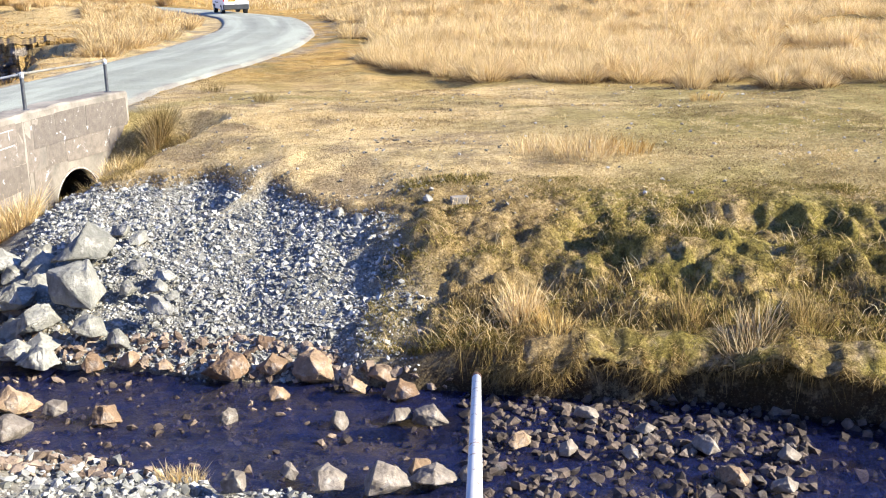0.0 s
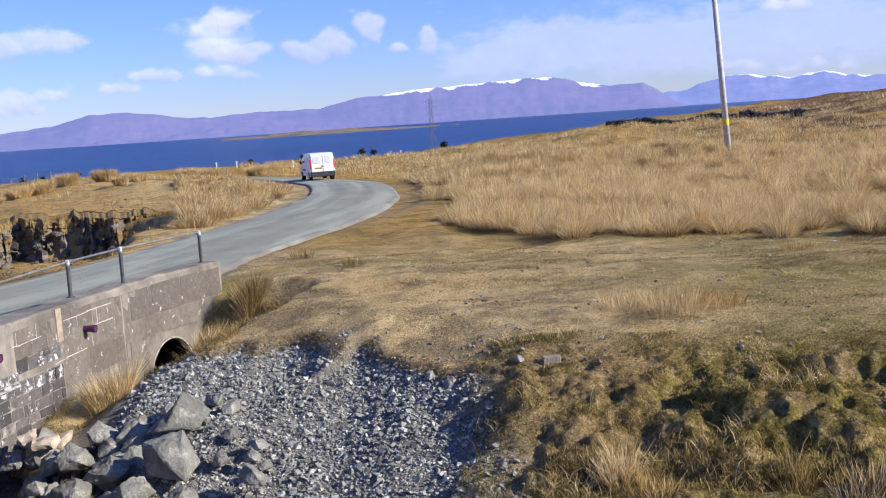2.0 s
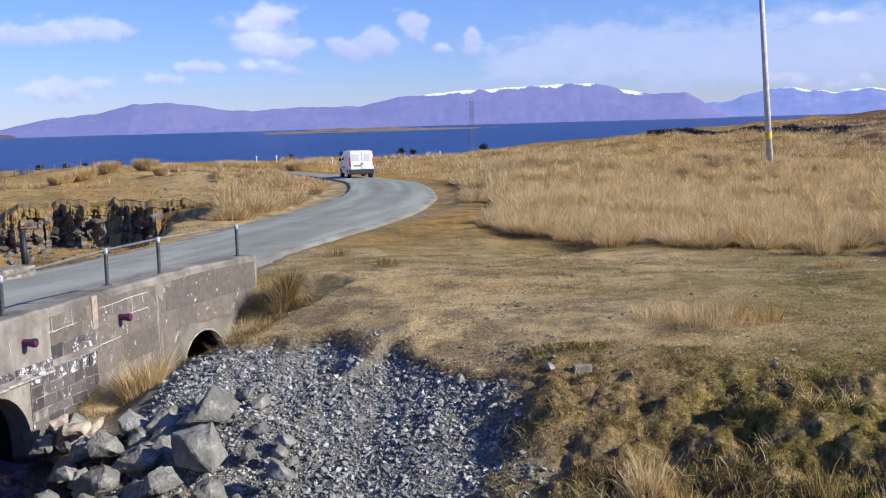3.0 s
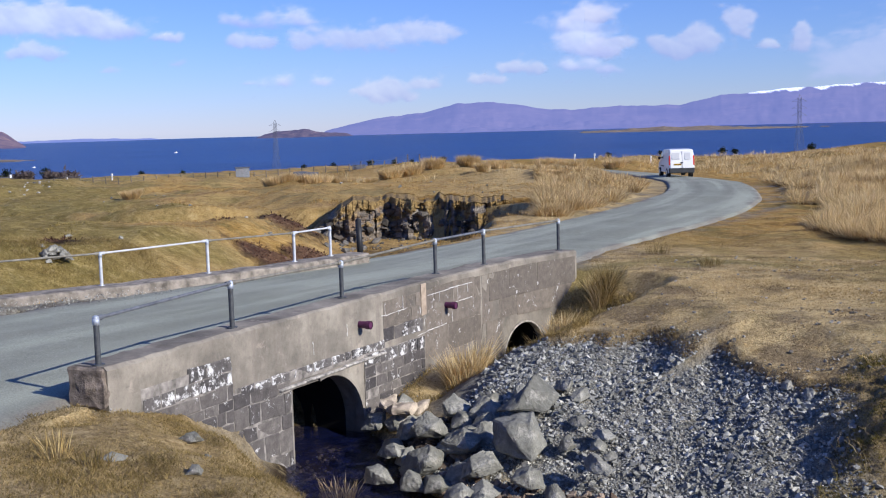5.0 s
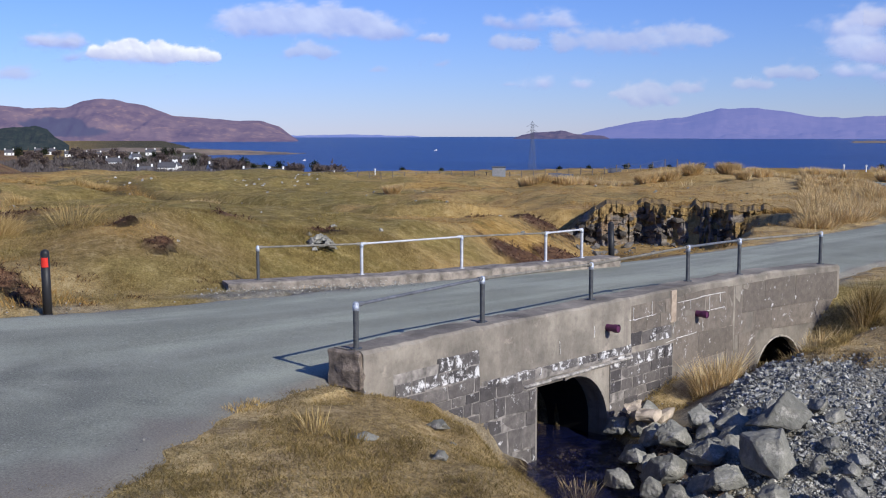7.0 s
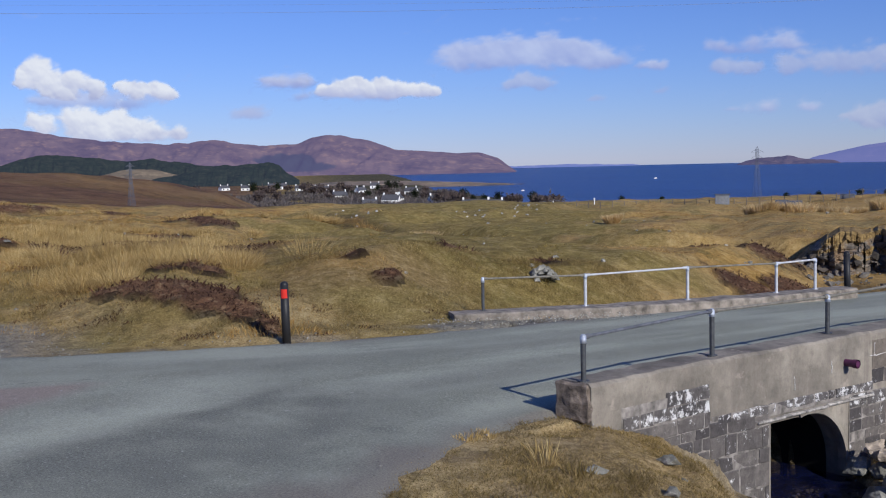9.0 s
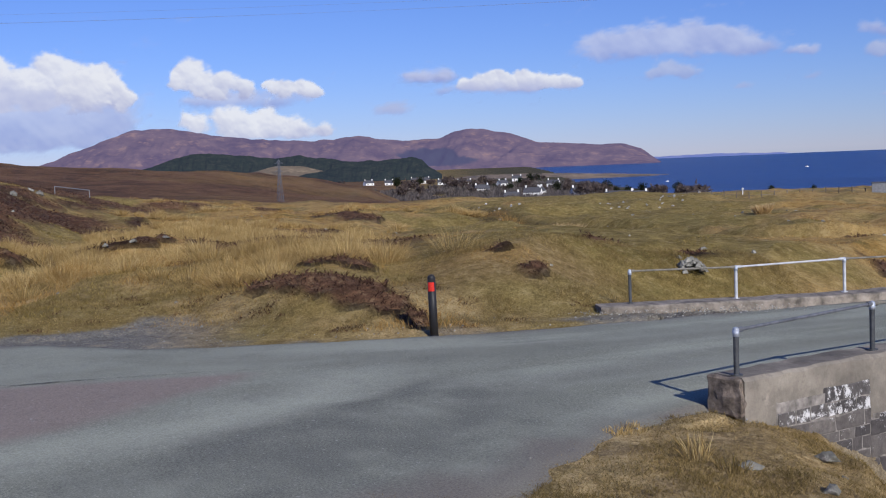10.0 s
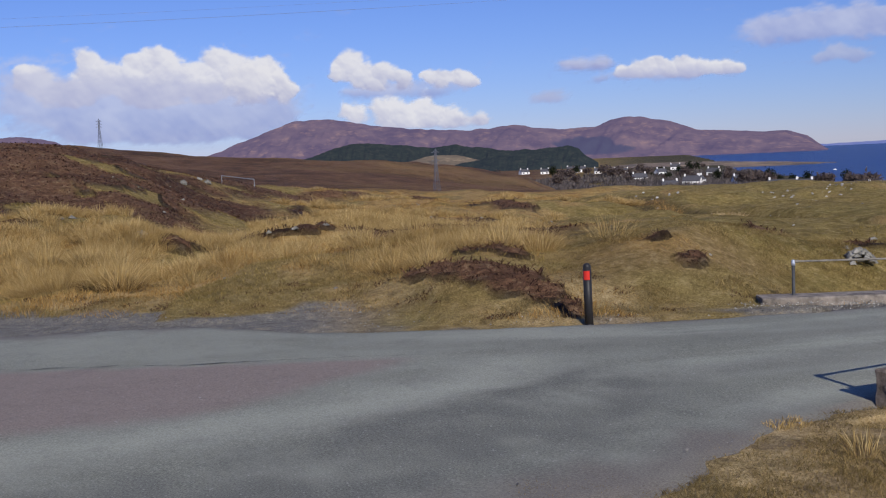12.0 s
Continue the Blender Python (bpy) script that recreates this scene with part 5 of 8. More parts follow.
rocks("boulder", "small angular grey boulder wedged in the heap on the stream bank", "boulders below the bridge", [(-5.05, 13.15, -1.18, 0.27, 0.8), (-4.85, 13.3, -1.02, 0.2, 0.8), (-5.2, 13.45, -1.05, 0.22, 0.7), (-5.7, 12.75, -1.4, 0.24, 0.8), (-4.75, 12.3, -1.42, 0.26, 0.8), (-5.05, 12.05, -1.47, 0.24, 0.7), (-6.2, 13.3, -1.48, 0.25, 0.6), (-4.35, 11.85, -1.42, 0.22, 0.9), (-6.45, 14.3, -1.38, 0.30, 0.5), (-6.85, 14.2, -1.4, 0.26, 0.7), (-6.1, 13.7, -1.3, 0.24, 0.7), (-6.6, 14.65, -1.2, 0.2, 0.7), (-4.45, 12.85, -1.2, 0.2, 0.8), (-4.3, 11.55, -1.46, 0.2, 0.8), (-5.35, 12.0, -1.46, 0.22, 0.8), (-5.8, 13.45, -1.18, 0.22, 0.8), (-3.6, 12.65, -1.02, 0.17, 0.8), (-4.6, 14.05, -0.78, 0.19, 0.8), (-5.0, 14.05, -0.92, 0.2, 0.7), (-3.6, 13.2, -0.88, 0.15, 0.7), (-3.75, 13.9, -0.72, 0.15, 0.7), (-5.9, 12.25, -1.5, 0.22, 0.7), (-4.2, 13.0, -0.98, 0.16, 0.8), (-3.5, 11.8, -1.35, 0.18, 0.8), (-3.2, 12.6, -1.0, 0.14, 0.7), (-4.6, 11.75, -1.45, 0.2, 0.8)], BOULDER, 21, 3)
rocks("stone", "rust-brown stone at the edge of the stream", "stones in the stream", [(-2.17, 11.25, -1.48, 0.28, 0.7), (-1.7, 11.2, -1.48, 0.2, 0.8), (-1.26, 11.15, -1.48, 0.29, 0.65), (-0.53, 11.0, -1.5, 0.22, 0.6), (-0.32, 10.63, -1.55, 0.23, 0.5), (-1.81, 11.7, -1.42, 0.2, 0.7), (-3.18, 10.12, -1.55, 0.16, 0.9), (-4.2, 10.45, -1.52, 0.26, 0.7), (-0.11, 8.77, -1.52, 0.17, 0.8), (-1.57, 10.67, -1.58, 0.13, 0.5), (-0.82, 10.82, -1.55, 0.14, 0.6), (2.52, 8.59, -1.55, 0.16, 0.8), (0.79, 9.41, -1.56, 0.13, 0.9), (-2.9, 11.35, -1.5, 0.14, 0.6), (-3.3, 11.5, -1.48, 0.15, 0.7), (-3.7, 11.45, -1.5, 0.18, 0.6), (-0.9, 11.3, -1.48, 0.13, 0.7)], RUSTY, 12)
rocks("stone", "brown-grey stone standing in the stream", "stones in the stream", [(-0.69, 11.54, -1.42, 0.19, 0.8), (-0.18, 11.3, -1.42, 0.22, 0.8), (-0.04, 10.0, -1.56, 0.24, 0.7), (-0.32, 10.0, -1.56, 0.15, 0.8), (-0.9, 9.94, -1.56, 0.13, 1.0), (-1.98, 10.13, -1.57, 0.12, 0.9), (-3.73, 10.32, -1.54, 0.17, 0.6), (-3.94, 9.68, -1.45, 0.24, 0.7), (-0.4, 8.57, -1.5, 0.24, 0.6), (0.03, 8.59, -1.5, 0.19, 0.7), (-1.24, 8.88, -1.55, 0.12, 0.9), (0.32, 8.7, -1.53, 0.13, 0.8), (-0.88, 8.57, -1.48, 0.18, 0.6), (-1.61, 8.41, -1.42, 0.15, 0.6), (2.43, 9.18, -1.54, 0.14, 0.7), (1.46, 9.94, -1.54, 0.14, 0.7), (1.97, 9.59, -1.55, 0.12, 0.7), (-0.07, 11.65, -1.35, 0.12, 0.9), (1.2, 9.2, -1.55, 0.12, 0.8), (1.75, 9.1, -1.55, 0.11, 0.7), (3.1, 9.0, -1.55, 0.13, 0.7), (2.9, 8.4, -1.55, 0.12, 0.7)], rock_material("brown_grey_stone", (0.15, 0.125, 0.10), (0.33, 0.28, 0.225), True, 0.5, 5.0), 13)
rocks("stone", "grey stone lying at the top of the gravel", "stones on the gravel", [(-1.2, 14.15, -0.5, 0.11, 0.8), (-0.93, 13.9, -0.55, 0.17, 0.7), (-3.0, 12.4, -1.05, 0.11, 0.7), (-3.2, 12.9, -0.95, 0.16, 0.6), (-0.05, 13.75, None, 0.09, 0.6), (-6.4, 7.95, None, 0.11, 0.6), (-6.1, 8.9, None, 0.09, 0.5), (-6.55, 9.3, None, 0.12, 0.4), (-5.6, 8.0, None, 0.10, 0.4)], BOULDER, 14)
rocks("outcrop", "pale rock outcrop in the grassy bank", "outcrops in the grass", [(-17.75 + 0.34 * math.cos(k * 2.4) * (k / 26) ** 0.5, 20.3 + 0.34 * math.sin(k * 2.4) * (k / 26) ** 0.5, height(-17.7, 20.3) + 0.34 - 0.30 * (k / 26), 0.08 + 0.06 * (k * 7 % 5) / 4, 0.8) for k in range(26)] + [(-18.2, 20.9, None, 0.12, 0.6), (-18.4, 20.6, None, 0.09, 0.6), (-20.2, 23.6, None, 0.14, 0.6), (-43.3, 7.6, None, 0.2, 0.7), (-43.2, 7.2, None, 0.16, 0.6), (-36.7, 8.55, None, 0.3, 0.5), (-79.1, 23.7, None, 0.4, 0.8), (-78.8, 23.0, None, 0.28, 0.7), (-76.8, 21.3, None, 0.34, 0.7), (-35.2, 12.4, None, 0.13, 0.6), (-35.1, 13.3, None, 0.15, 0.6), (-35.3, 14.5, None, 0.12, 0.6), (-25.3, 7.7, None, 0.07, 0.7), (-21.5, 8.9, None, 0.06, 0.7), (-20.4, 7.6, None, 0.05, 0.7), (-19.2, 8.4, None, 0.06, 0.7)], BOULDER, 15, 3, 0.1)


def build_brick_block():
    bm = bmesh.new()
    box(bm, (0, 0, 0.05), (0.22, 0.11, 0.10), 0.2, 0.01)
    ob = part("concrete_block", bm, CONCRETE)
    ob.location = (0.35, 13.72, height(0.35, 13.72))
    tagged(ob, "small broken grey concrete block on the turf", "block")


def build_crag():
    """The broken rock face in the gully above the bridge: columns of split blocks before a rough backing."""
    line = [(-24.5, 43.8), (-22.6, 44.2), (-21.2, 46.2), (-19.0, 46.6), (-17.2, 45.4), (-15.2, 45.6), (-13.6, 43.6), (-12.0, 42.0), (-11.0, 40.0)]
    reach = range(len(line))

    def at(k, d):
        px, py = np.interp(k, reach, [a for a, _ in line]), np.interp(k, reach, [b for _, b in line])
        r = np.hypot(px, py)
        return px * (1 - d / r), py * (1 - d / r)

    def tall_of(k):
        return np.interp(k, [0, 0.6, 1.2, 5, 6.3, 7, 8], [0.3, 1.6, 2.3, 2.25, 2.0, 1.6, 0.5])

    def broken(k, h):
        """How far the face stands out: buttresses, split blocks and thin beds of rock."""
        big = fbm(k * 1.3 + 0 * h, h * 0.6 + 0 * k, 3, 66)
        row = np.floor(h * 5 + 0.8 * value_noise(k * 1.5 + 0 * h, 0.5 + 0 * h, 71))
        col = np.floor(k * 9 + 2.0 * lattice(row.astype(np.int64), row.astype(np.int64) * 0, 72))
        block = lattice(col.astype(np.int64), row.astype(np.int64), 73)
        bed = lattice(np.floor(h * 17 + k * 0.6).astype(np.int64), np.floor(k * 2.0 + 0 * h).astype(np.int64), 74)
        return 1.7 * big + 0.8 * np.abs(fbm(k * 3.1 + 0 * h, h * 0.5 + 0 * k, 2, 70)) + 0.38 * block + 0.16 * bed + 0.22 * fbm(k * 9 + 0 * h, h * 7 + 0 * k, 3, 75)

    k = np.linspace(0, len(line) - 1, 620)[:, None]
    h = np.linspace(0, 1, 66)[None]
    top = tall_of(k) * (0.97 + 0.13 * fbm(k * 2.6, 0 * k, 4, 76))
    out = 1.75 - 0.95 * h + broken(k, h)
    x, y = at(k, np.where(h > 0.97, -1.8, out))
    z = -2.6 + top * h + fbm(k * 6 + 0 * h, h * 6, 2, 77) * 0.12
    turf = smooth(0.72, 0.9, h + 0.5 * fbm(k * 4 + 0 * h, h * 5, 3, 78)) + smooth(0.2, 0.3, fbm(k * 3 + 0 * h, h * 8, 3, 79)) * smooth(0.3, 0.6, h)
    ob = sheet("crag", x, y, z, CRAG_FACE, dict(turf=np.clip(turf, 0, 1)))
    ob.data.polygons.foreach_set("use_smooth", np.zeros(len(ob.data.polygons), bool))
    tagged(ob, "dark broken rock face in the grassy gully", "crag", kind="structure")
    g = np.random.default_rng(67)
    vs, fs, base = [], [], 0
    for _ in range(150):
        col, zz = g.uniform(0.3, len(line) - 1.4), g.random() ** 2 * 0.8
        high = g.uniform(0.12, 0.4)
        v, f = arrays(hull(g, 11, (g.uniform(0.1, 0.3), g.uniform(0.15, 0.35), high * 0.7)))
        push = float(1.75 - 0.95 * zz + broken(np.array([[col]]), np.array([[zz]]))[0, 0])
        cx, cy = at(col, push)
        turn = np.array(Euler((g.uniform(-0.3, 0.3), g.uniform(-0.3, 0.3), g.uniform(0, 6.28))).to_matrix())
        vs.append(v @ turn.T + (cx, cy, -2.6 + tall_of(col) * zz))
        fs.append(f + base)
        base += len(v)
    ob = new("crag_blocks", soup("crag_blocks", np.concatenate(vs), np.concatenate(fs), CRAG))
    tagged(ob, "split brown and grey blocks of the crag face", "rock", kind="stuff")


build_brick_block()
build_crag()
xy, z = pick_where(31, 260, -26, -11, 34, 46, lambda x, y, z, c, r: (z < -0.9))
scatter_stones("gully_stones", "grey stones in the gully below the crag", xy, 0.06 + 0.2 * rng.random(len(xy)) ** 3, rock_material("gully_stone", (0.10, 0.09, 0.078), (0.30, 0.275, 0.24)), 32, zs=z)
xy, z = pick_where(33, 160, -70, -15, 12, 70, lambda x, y, z, c, r: np.hypot(x, y) > 20)
scatter_stones("moor_stones", "small pale stones scattered in the grass", xy, 0.05 + 0.12 * rng.random(len(xy)) ** 3, BOULDER, 34, zs=z)


xy, z = pick_where(35, 3000, -22, -5, 3.5, 26, lambda x, y, z, c, r: np.abs(road_gap_of(x, y)[0] - 0.1) < r.exponential(0.18, len(x)))
scatter_stones("road_grit", "loose grit and pebbles along the road edges", xy, 0.006 + 0.02 * rng.random(len(xy)) ** 4, rock_material("pale_grit", (0.20, 0.19, 0.17), (0.55, 0.53, 0.49)), 36, zs=z + 0.05)


xy, z = pick_where(37, 2200, -34, -13, 1.5, 17, lambda x, y, z, c, r: (c["gravel"] > 0.35) & (np.hypot(x, y) > 15))
scatter_stones("layby_gravel", "loose grey gravel beside the road", xy, 0.008 + 0.016 * rng.random(len(xy)) ** 3, rock_material("road_chippings", (0.14, 0.14, 0.12), (0.40, 0.39, 0.35)), 40, zs=z)
lip_xy, lip_z = pick_where(45, 450, -5, 1.2, 13.4, 18.5, lambda x, y, z, c, r: (z > -0.75) & (c["gravel"] < 0.4) & (fbm(x / 0.7, y / 0.7, 3, 46) + 0.5 * smooth(16.5, 14, y) > r.uniform(0.15, 0.9, len(x))))
scatter_stones("lip_stones", "grey chippings strewn on the turf above the gravel", lip_xy, 0.010 + 0.035 * rng.random(len(lip_xy)) ** 3, rock_material("lip_chippings", (0.16, 0.15, 0.125), (0.42, 0.39, 0.33)), 49, zs=lip_z)
xy, z = pick_where(47, 900, -5, 7, 13.2, 25, lambda x, y, z, c, r: (road_gap_of(x, y)[0] > 0.1) & (z > -0.6))
scatter_stones("turf_stones", "small stones and litter lying on the turf", xy, 0.010 + 0.038 * rng.random(len(xy)) ** 4, rock_material("turf_stone", (0.22, 0.195, 0.16), (0.56, 0.53, 0.47)), 48, zs=z)
gk = np.random.default_rng(45)
k = gk.random(500)
xy = np.stack([-14.75 + 2.2 * k + 0.55 + 0.32 * gk.normal(size=500), 14.0 + 2.9 * k - 0.45 + 0.2 * gk.normal(size=500)], 1)
scatter_stones("kerb_gravel", "loose grey gravel heaped along the kerb", xy, gk.uniform(0.008, 0.020, 500), CHIPPINGS, 46, zs=np.full(500, 0.01))
g2 = np.random.default_rng(38)
a2, r2 = np.radians(g2.uniform(41, 52, 90)), g2.uniform(84, 100, 90)
scatter_stones("white_stones", "white stones lying along the far edge of the pasture", np.stack([-r2 * np.sin(a2), r2 * np.cos(a2)], 1), g2.uniform(0.05, 0.17, 90), rock_material("white_stone", (0.40, 0.39, 0.36), (0.70, 0.68, 0.64)), 39)

# ---- grass ----
def grass_material(name, low, mid_c, high, rough=0.8, thin=0.4, clumpy=0.45):
    m, n, l, b = shader(name, rough, 0, 0.2)
    rnd = n.new("ShaderNodeNewGeometry").outputs["Random Per Island"]
    c = ramp(n, l, rnd, [(0.0, low), (0.5, mid_c), (1.0, high)])
    c = mix(n, l, ramp(n, l, noise_tex(n, l, place(n), 0.35, 4), [(0.44, (0, 0, 0)), (0.62, (clumpy, clumpy, clumpy))]), c, low)
    c = mix(n, l, ramp(n, l, noise_tex(n, l, place(n), 1.3, 3), [(0.5, (0, 0, 0)), (0.62, (clumpy * 0.8, clumpy * 0.8, clumpy * 0.8))]), c, tuple(v * 0.6 for v in low))
    l.new(c, b.inputs["Base Color"])
    back, both = n.new("ShaderNodeBsdfTranslucent"), n.new("ShaderNodeMixShader")
    l.new(c, back.inputs["Color"])
    both.inputs[0].default_value = thin
    l.new(b.outputs[0], both.inputs[1])
    l.new(back.outputs[0], both.inputs[2])
    l.new(both.outputs[0], n["Material Output"].inputs[0])
    return m


STRAW = grass_material("straw_grass", (0.43, 0.285, 0.115), (0.74, 0.56, 0.28), (0.90, 0.75, 0.46))
GOLDEN = grass_material("golden_moor_grass", (0.26, 0.148, 0.042), (0.50, 0.305, 0.09), (0.72, 0.49, 0.19))
TURF = grass_material("short_turf", (0.22, 0.145, 0.055), (0.43, 0.30, 0.125), (0.65, 0.49, 0.25))
MOOR_STRAW = grass_material("pale_moor_grass", (0.35, 0.235, 0.082), (0.60, 0.43, 0.17), (0.82, 0.64, 0.31))
OLIVE = grass_material("short_olive_grass", (0.13, 0.098, 0.024), (0.33, 0.245, 0.068), (0.56, 0.41, 0.14))
REED_BASE = grass_material("reed_bed_grass", (0.37, 0.24, 0.098), (0.72, 0.54, 0.265), (0.90, 0.75, 0.45), clumpy=0.55)
# Dead brown leaves; at tussock feet this dark colour also stands in for shade.
LITTER_AND_SHADE = grass_material("dead_litter_and_shade", (0.07, 0.042, 0.018), (0.16, 0.10, 0.045), (0.32, 0.215, 0.10), thin=0.15)
VERGE = grass_material("verge_grass", (0.19, 0.135, 0.048), (0.35, 0.26, 0.098), (0.56, 0.42, 0.185))
MOUND = grass_material("mound_grass", (0.13, 0.096, 0.030), (0.31, 0.225, 0.078), (0.54, 0.395, 0.175))
MOSSY = grass_material("mossy_grass", (0.065, 0.054, 0.013), (0.215, 0.172, 0.04), (0.50, 0.395, 0.135))
RUSH = grass_material("green_brown_rush", (0.12, 0.088, 0.030), (0.31, 0.215, 0.078), (0.54, 0.395, 0.175))
HEATHER = grass_material("brown_heather", (0.038, 0.018, 0.012), (0.11, 0.052, 0.034), (0.23, 0.125, 0.074))


def blade_arrays(x, y, z, tall, wide, lean, rng, bend=0.35, way=None):
    """Tapered, bent blades: four points and two triangles each."""
    n = len(x)
    a = rng.uniform(0, 2 * np.pi, n) if way is None else way + rng.normal(size=n) * 0.9
    face = rng.uniform(0, 2 * np.pi, n)
    lx, ly = np.cos(a) * lean * tall, np.sin(a) * lean * tall
    wx, wy = np.cos(face) * wide * 0.68, np.sin(face) * wide * 0.68
    root, knee, tip = np.stack([x, y, z], 1), np.stack([x + lx * bend, y + ly * bend, z + tall * 0.5], 1), np.stack([x + lx, y + ly, z + tall * np.sqrt(np.clip(1 - lean**2 * 0.4, 0.2, 1))], 1)
    w = np.stack([wx, wy, 0 * wx], 1)
    v = np.stack([root, knee - w, knee + w, tip], 1).reshape(-1, 3)
    f = np.array([[0, 2, 1], [1, 2, 3]])
    return v, (f[None] + 4 * np.arange(n)[:, None, None]).reshape(-1, 3)


def grass_stuff(name, label, x, y, z, tall, wide, lean, material, seed, category="grass", way=None):
    v, f = blade_arrays(x, y, z, tall, wide, lean, np.random.default_rng(seed), way=way)
    return tagged(new(name, soup(name, v, f, material)), label, category, kind="stuff")


def outward(x, y, size, seed):
    """The way out of a clump, down the slope of its noise."""
    h = 0.05
    gx = fbm((x + h) / size, y / size, 2, seed) - fbm((x - h) / size, y / size, 2, seed)
    gy = fbm(x / size, (y + h) / size, 2, seed) - fbm(x / size, (y - h) / size, 2, seed)
    return np.arctan2(-gy, -gx)


def polar_spots(seed, n, az0, az1, r0, r1, power=0.0):
    rng = np.random.default_rng(seed)
    az = np.radians(rng.uniform(az0, az1, n))
    u = rng.random(n)
    r = r0 * (r1 / r0) ** u if power == 0 else (r0**power + u * (r1**power - r0**power)) ** (1 / power)
    return -r * np.sin(az), r * np.cos(az), r, np.degrees(az), rng


REED_FRONT = [(-25, 105), (-13.6, 84.5), (-8.6, 72), (-6.2, 64), (-3.6, 46), (-2.2, 36), (-1.4, 31), (1, 28.0), (3.4, 25.4), (6.1, 25.8), (7.6, 24.2), (11, 22.5), (25, 18)]


def build_reeds():
    x, y, r, az, g = polar_spots(51, 360000, -26, 14, 21, 128)
    d, s, _ = along(REED_FRONT, x, y)
    clump = fbm(x / 1.3, y / 1.3, 3, 52)
    patch = fbm(x / 7, y / 7, 3, 53)
    inside = (s > 0) & (d > 0.7 + clump * 3.5) & (clump + patch * 0.7 > g.uniform(-0.35, 0.3, len(x)))
    x, y, r, d, clump, patch = (k[inside] for k in (x, y, r, d, clump, patch))
    z, _ = ground(x, y)
    tall = (0.10 + 0.32 * g.random(len(x)) ** 1.5 + clump * 0.9 + patch * 0.35) * np.interp(d, [0, 1.5, 8, 30, 90], [1.0, 1.3, 1.15, 0.85, 0.6])
    grass_stuff("moor_reeds", "tall pale straw-coloured moor grass in dense clumps", x, y, z - 0.03, (tall * np.interp(r, [45, 70], [0.55, 1])).clip(0.08, 1), 0.007 * np.maximum(1, r / 24), g.uniform(0.15, 1.0, len(x)), REED_BASE, 54, way=outward(x, y, 1.3, 52))


def tussocks(name, label, cx, cy, rad, tall, blades, material, seed, wide):
    """Rounded tussocks: blades that spring from each middle and arch outwards."""
    g = np.random.default_rng(seed)
    i = np.repeat(np.arange(len(cx)), blades)
    n = len(i)
    a, q = g.uniform(0, 6.283, n), np.sqrt(g.random(n))
    r = rad[i]
    x, y = cx[i] + np.cos(a) * q * r * 0.55, cy[i] + np.sin(a) * q * r * 0.55
    z = ground(cx, cy)[0][i] - 0.04
    h = tall[i] * g.uniform(0.55, 1.0, n) * (1.05 - 0.35 * q)
    v, f = blade_arrays(x, y, z, h, wide[i], g.uniform(0.05, 0.4, n), g)
    b = v.reshape(-1, 4, 3)
    push = np.stack([np.cos(a), np.sin(a)], 1) * (q * r * 0.75)[:, None]
    b[:, 3, :2] += push
    b[:, 1:3, :2] += push[:, None] * 0.4
    b[:, 3, 2] -= 0.25 * q**2 * h
    return tagged(new(name, soup(name, b.reshape(-1, 3), f, material)), label, "grass", kind="stuff")


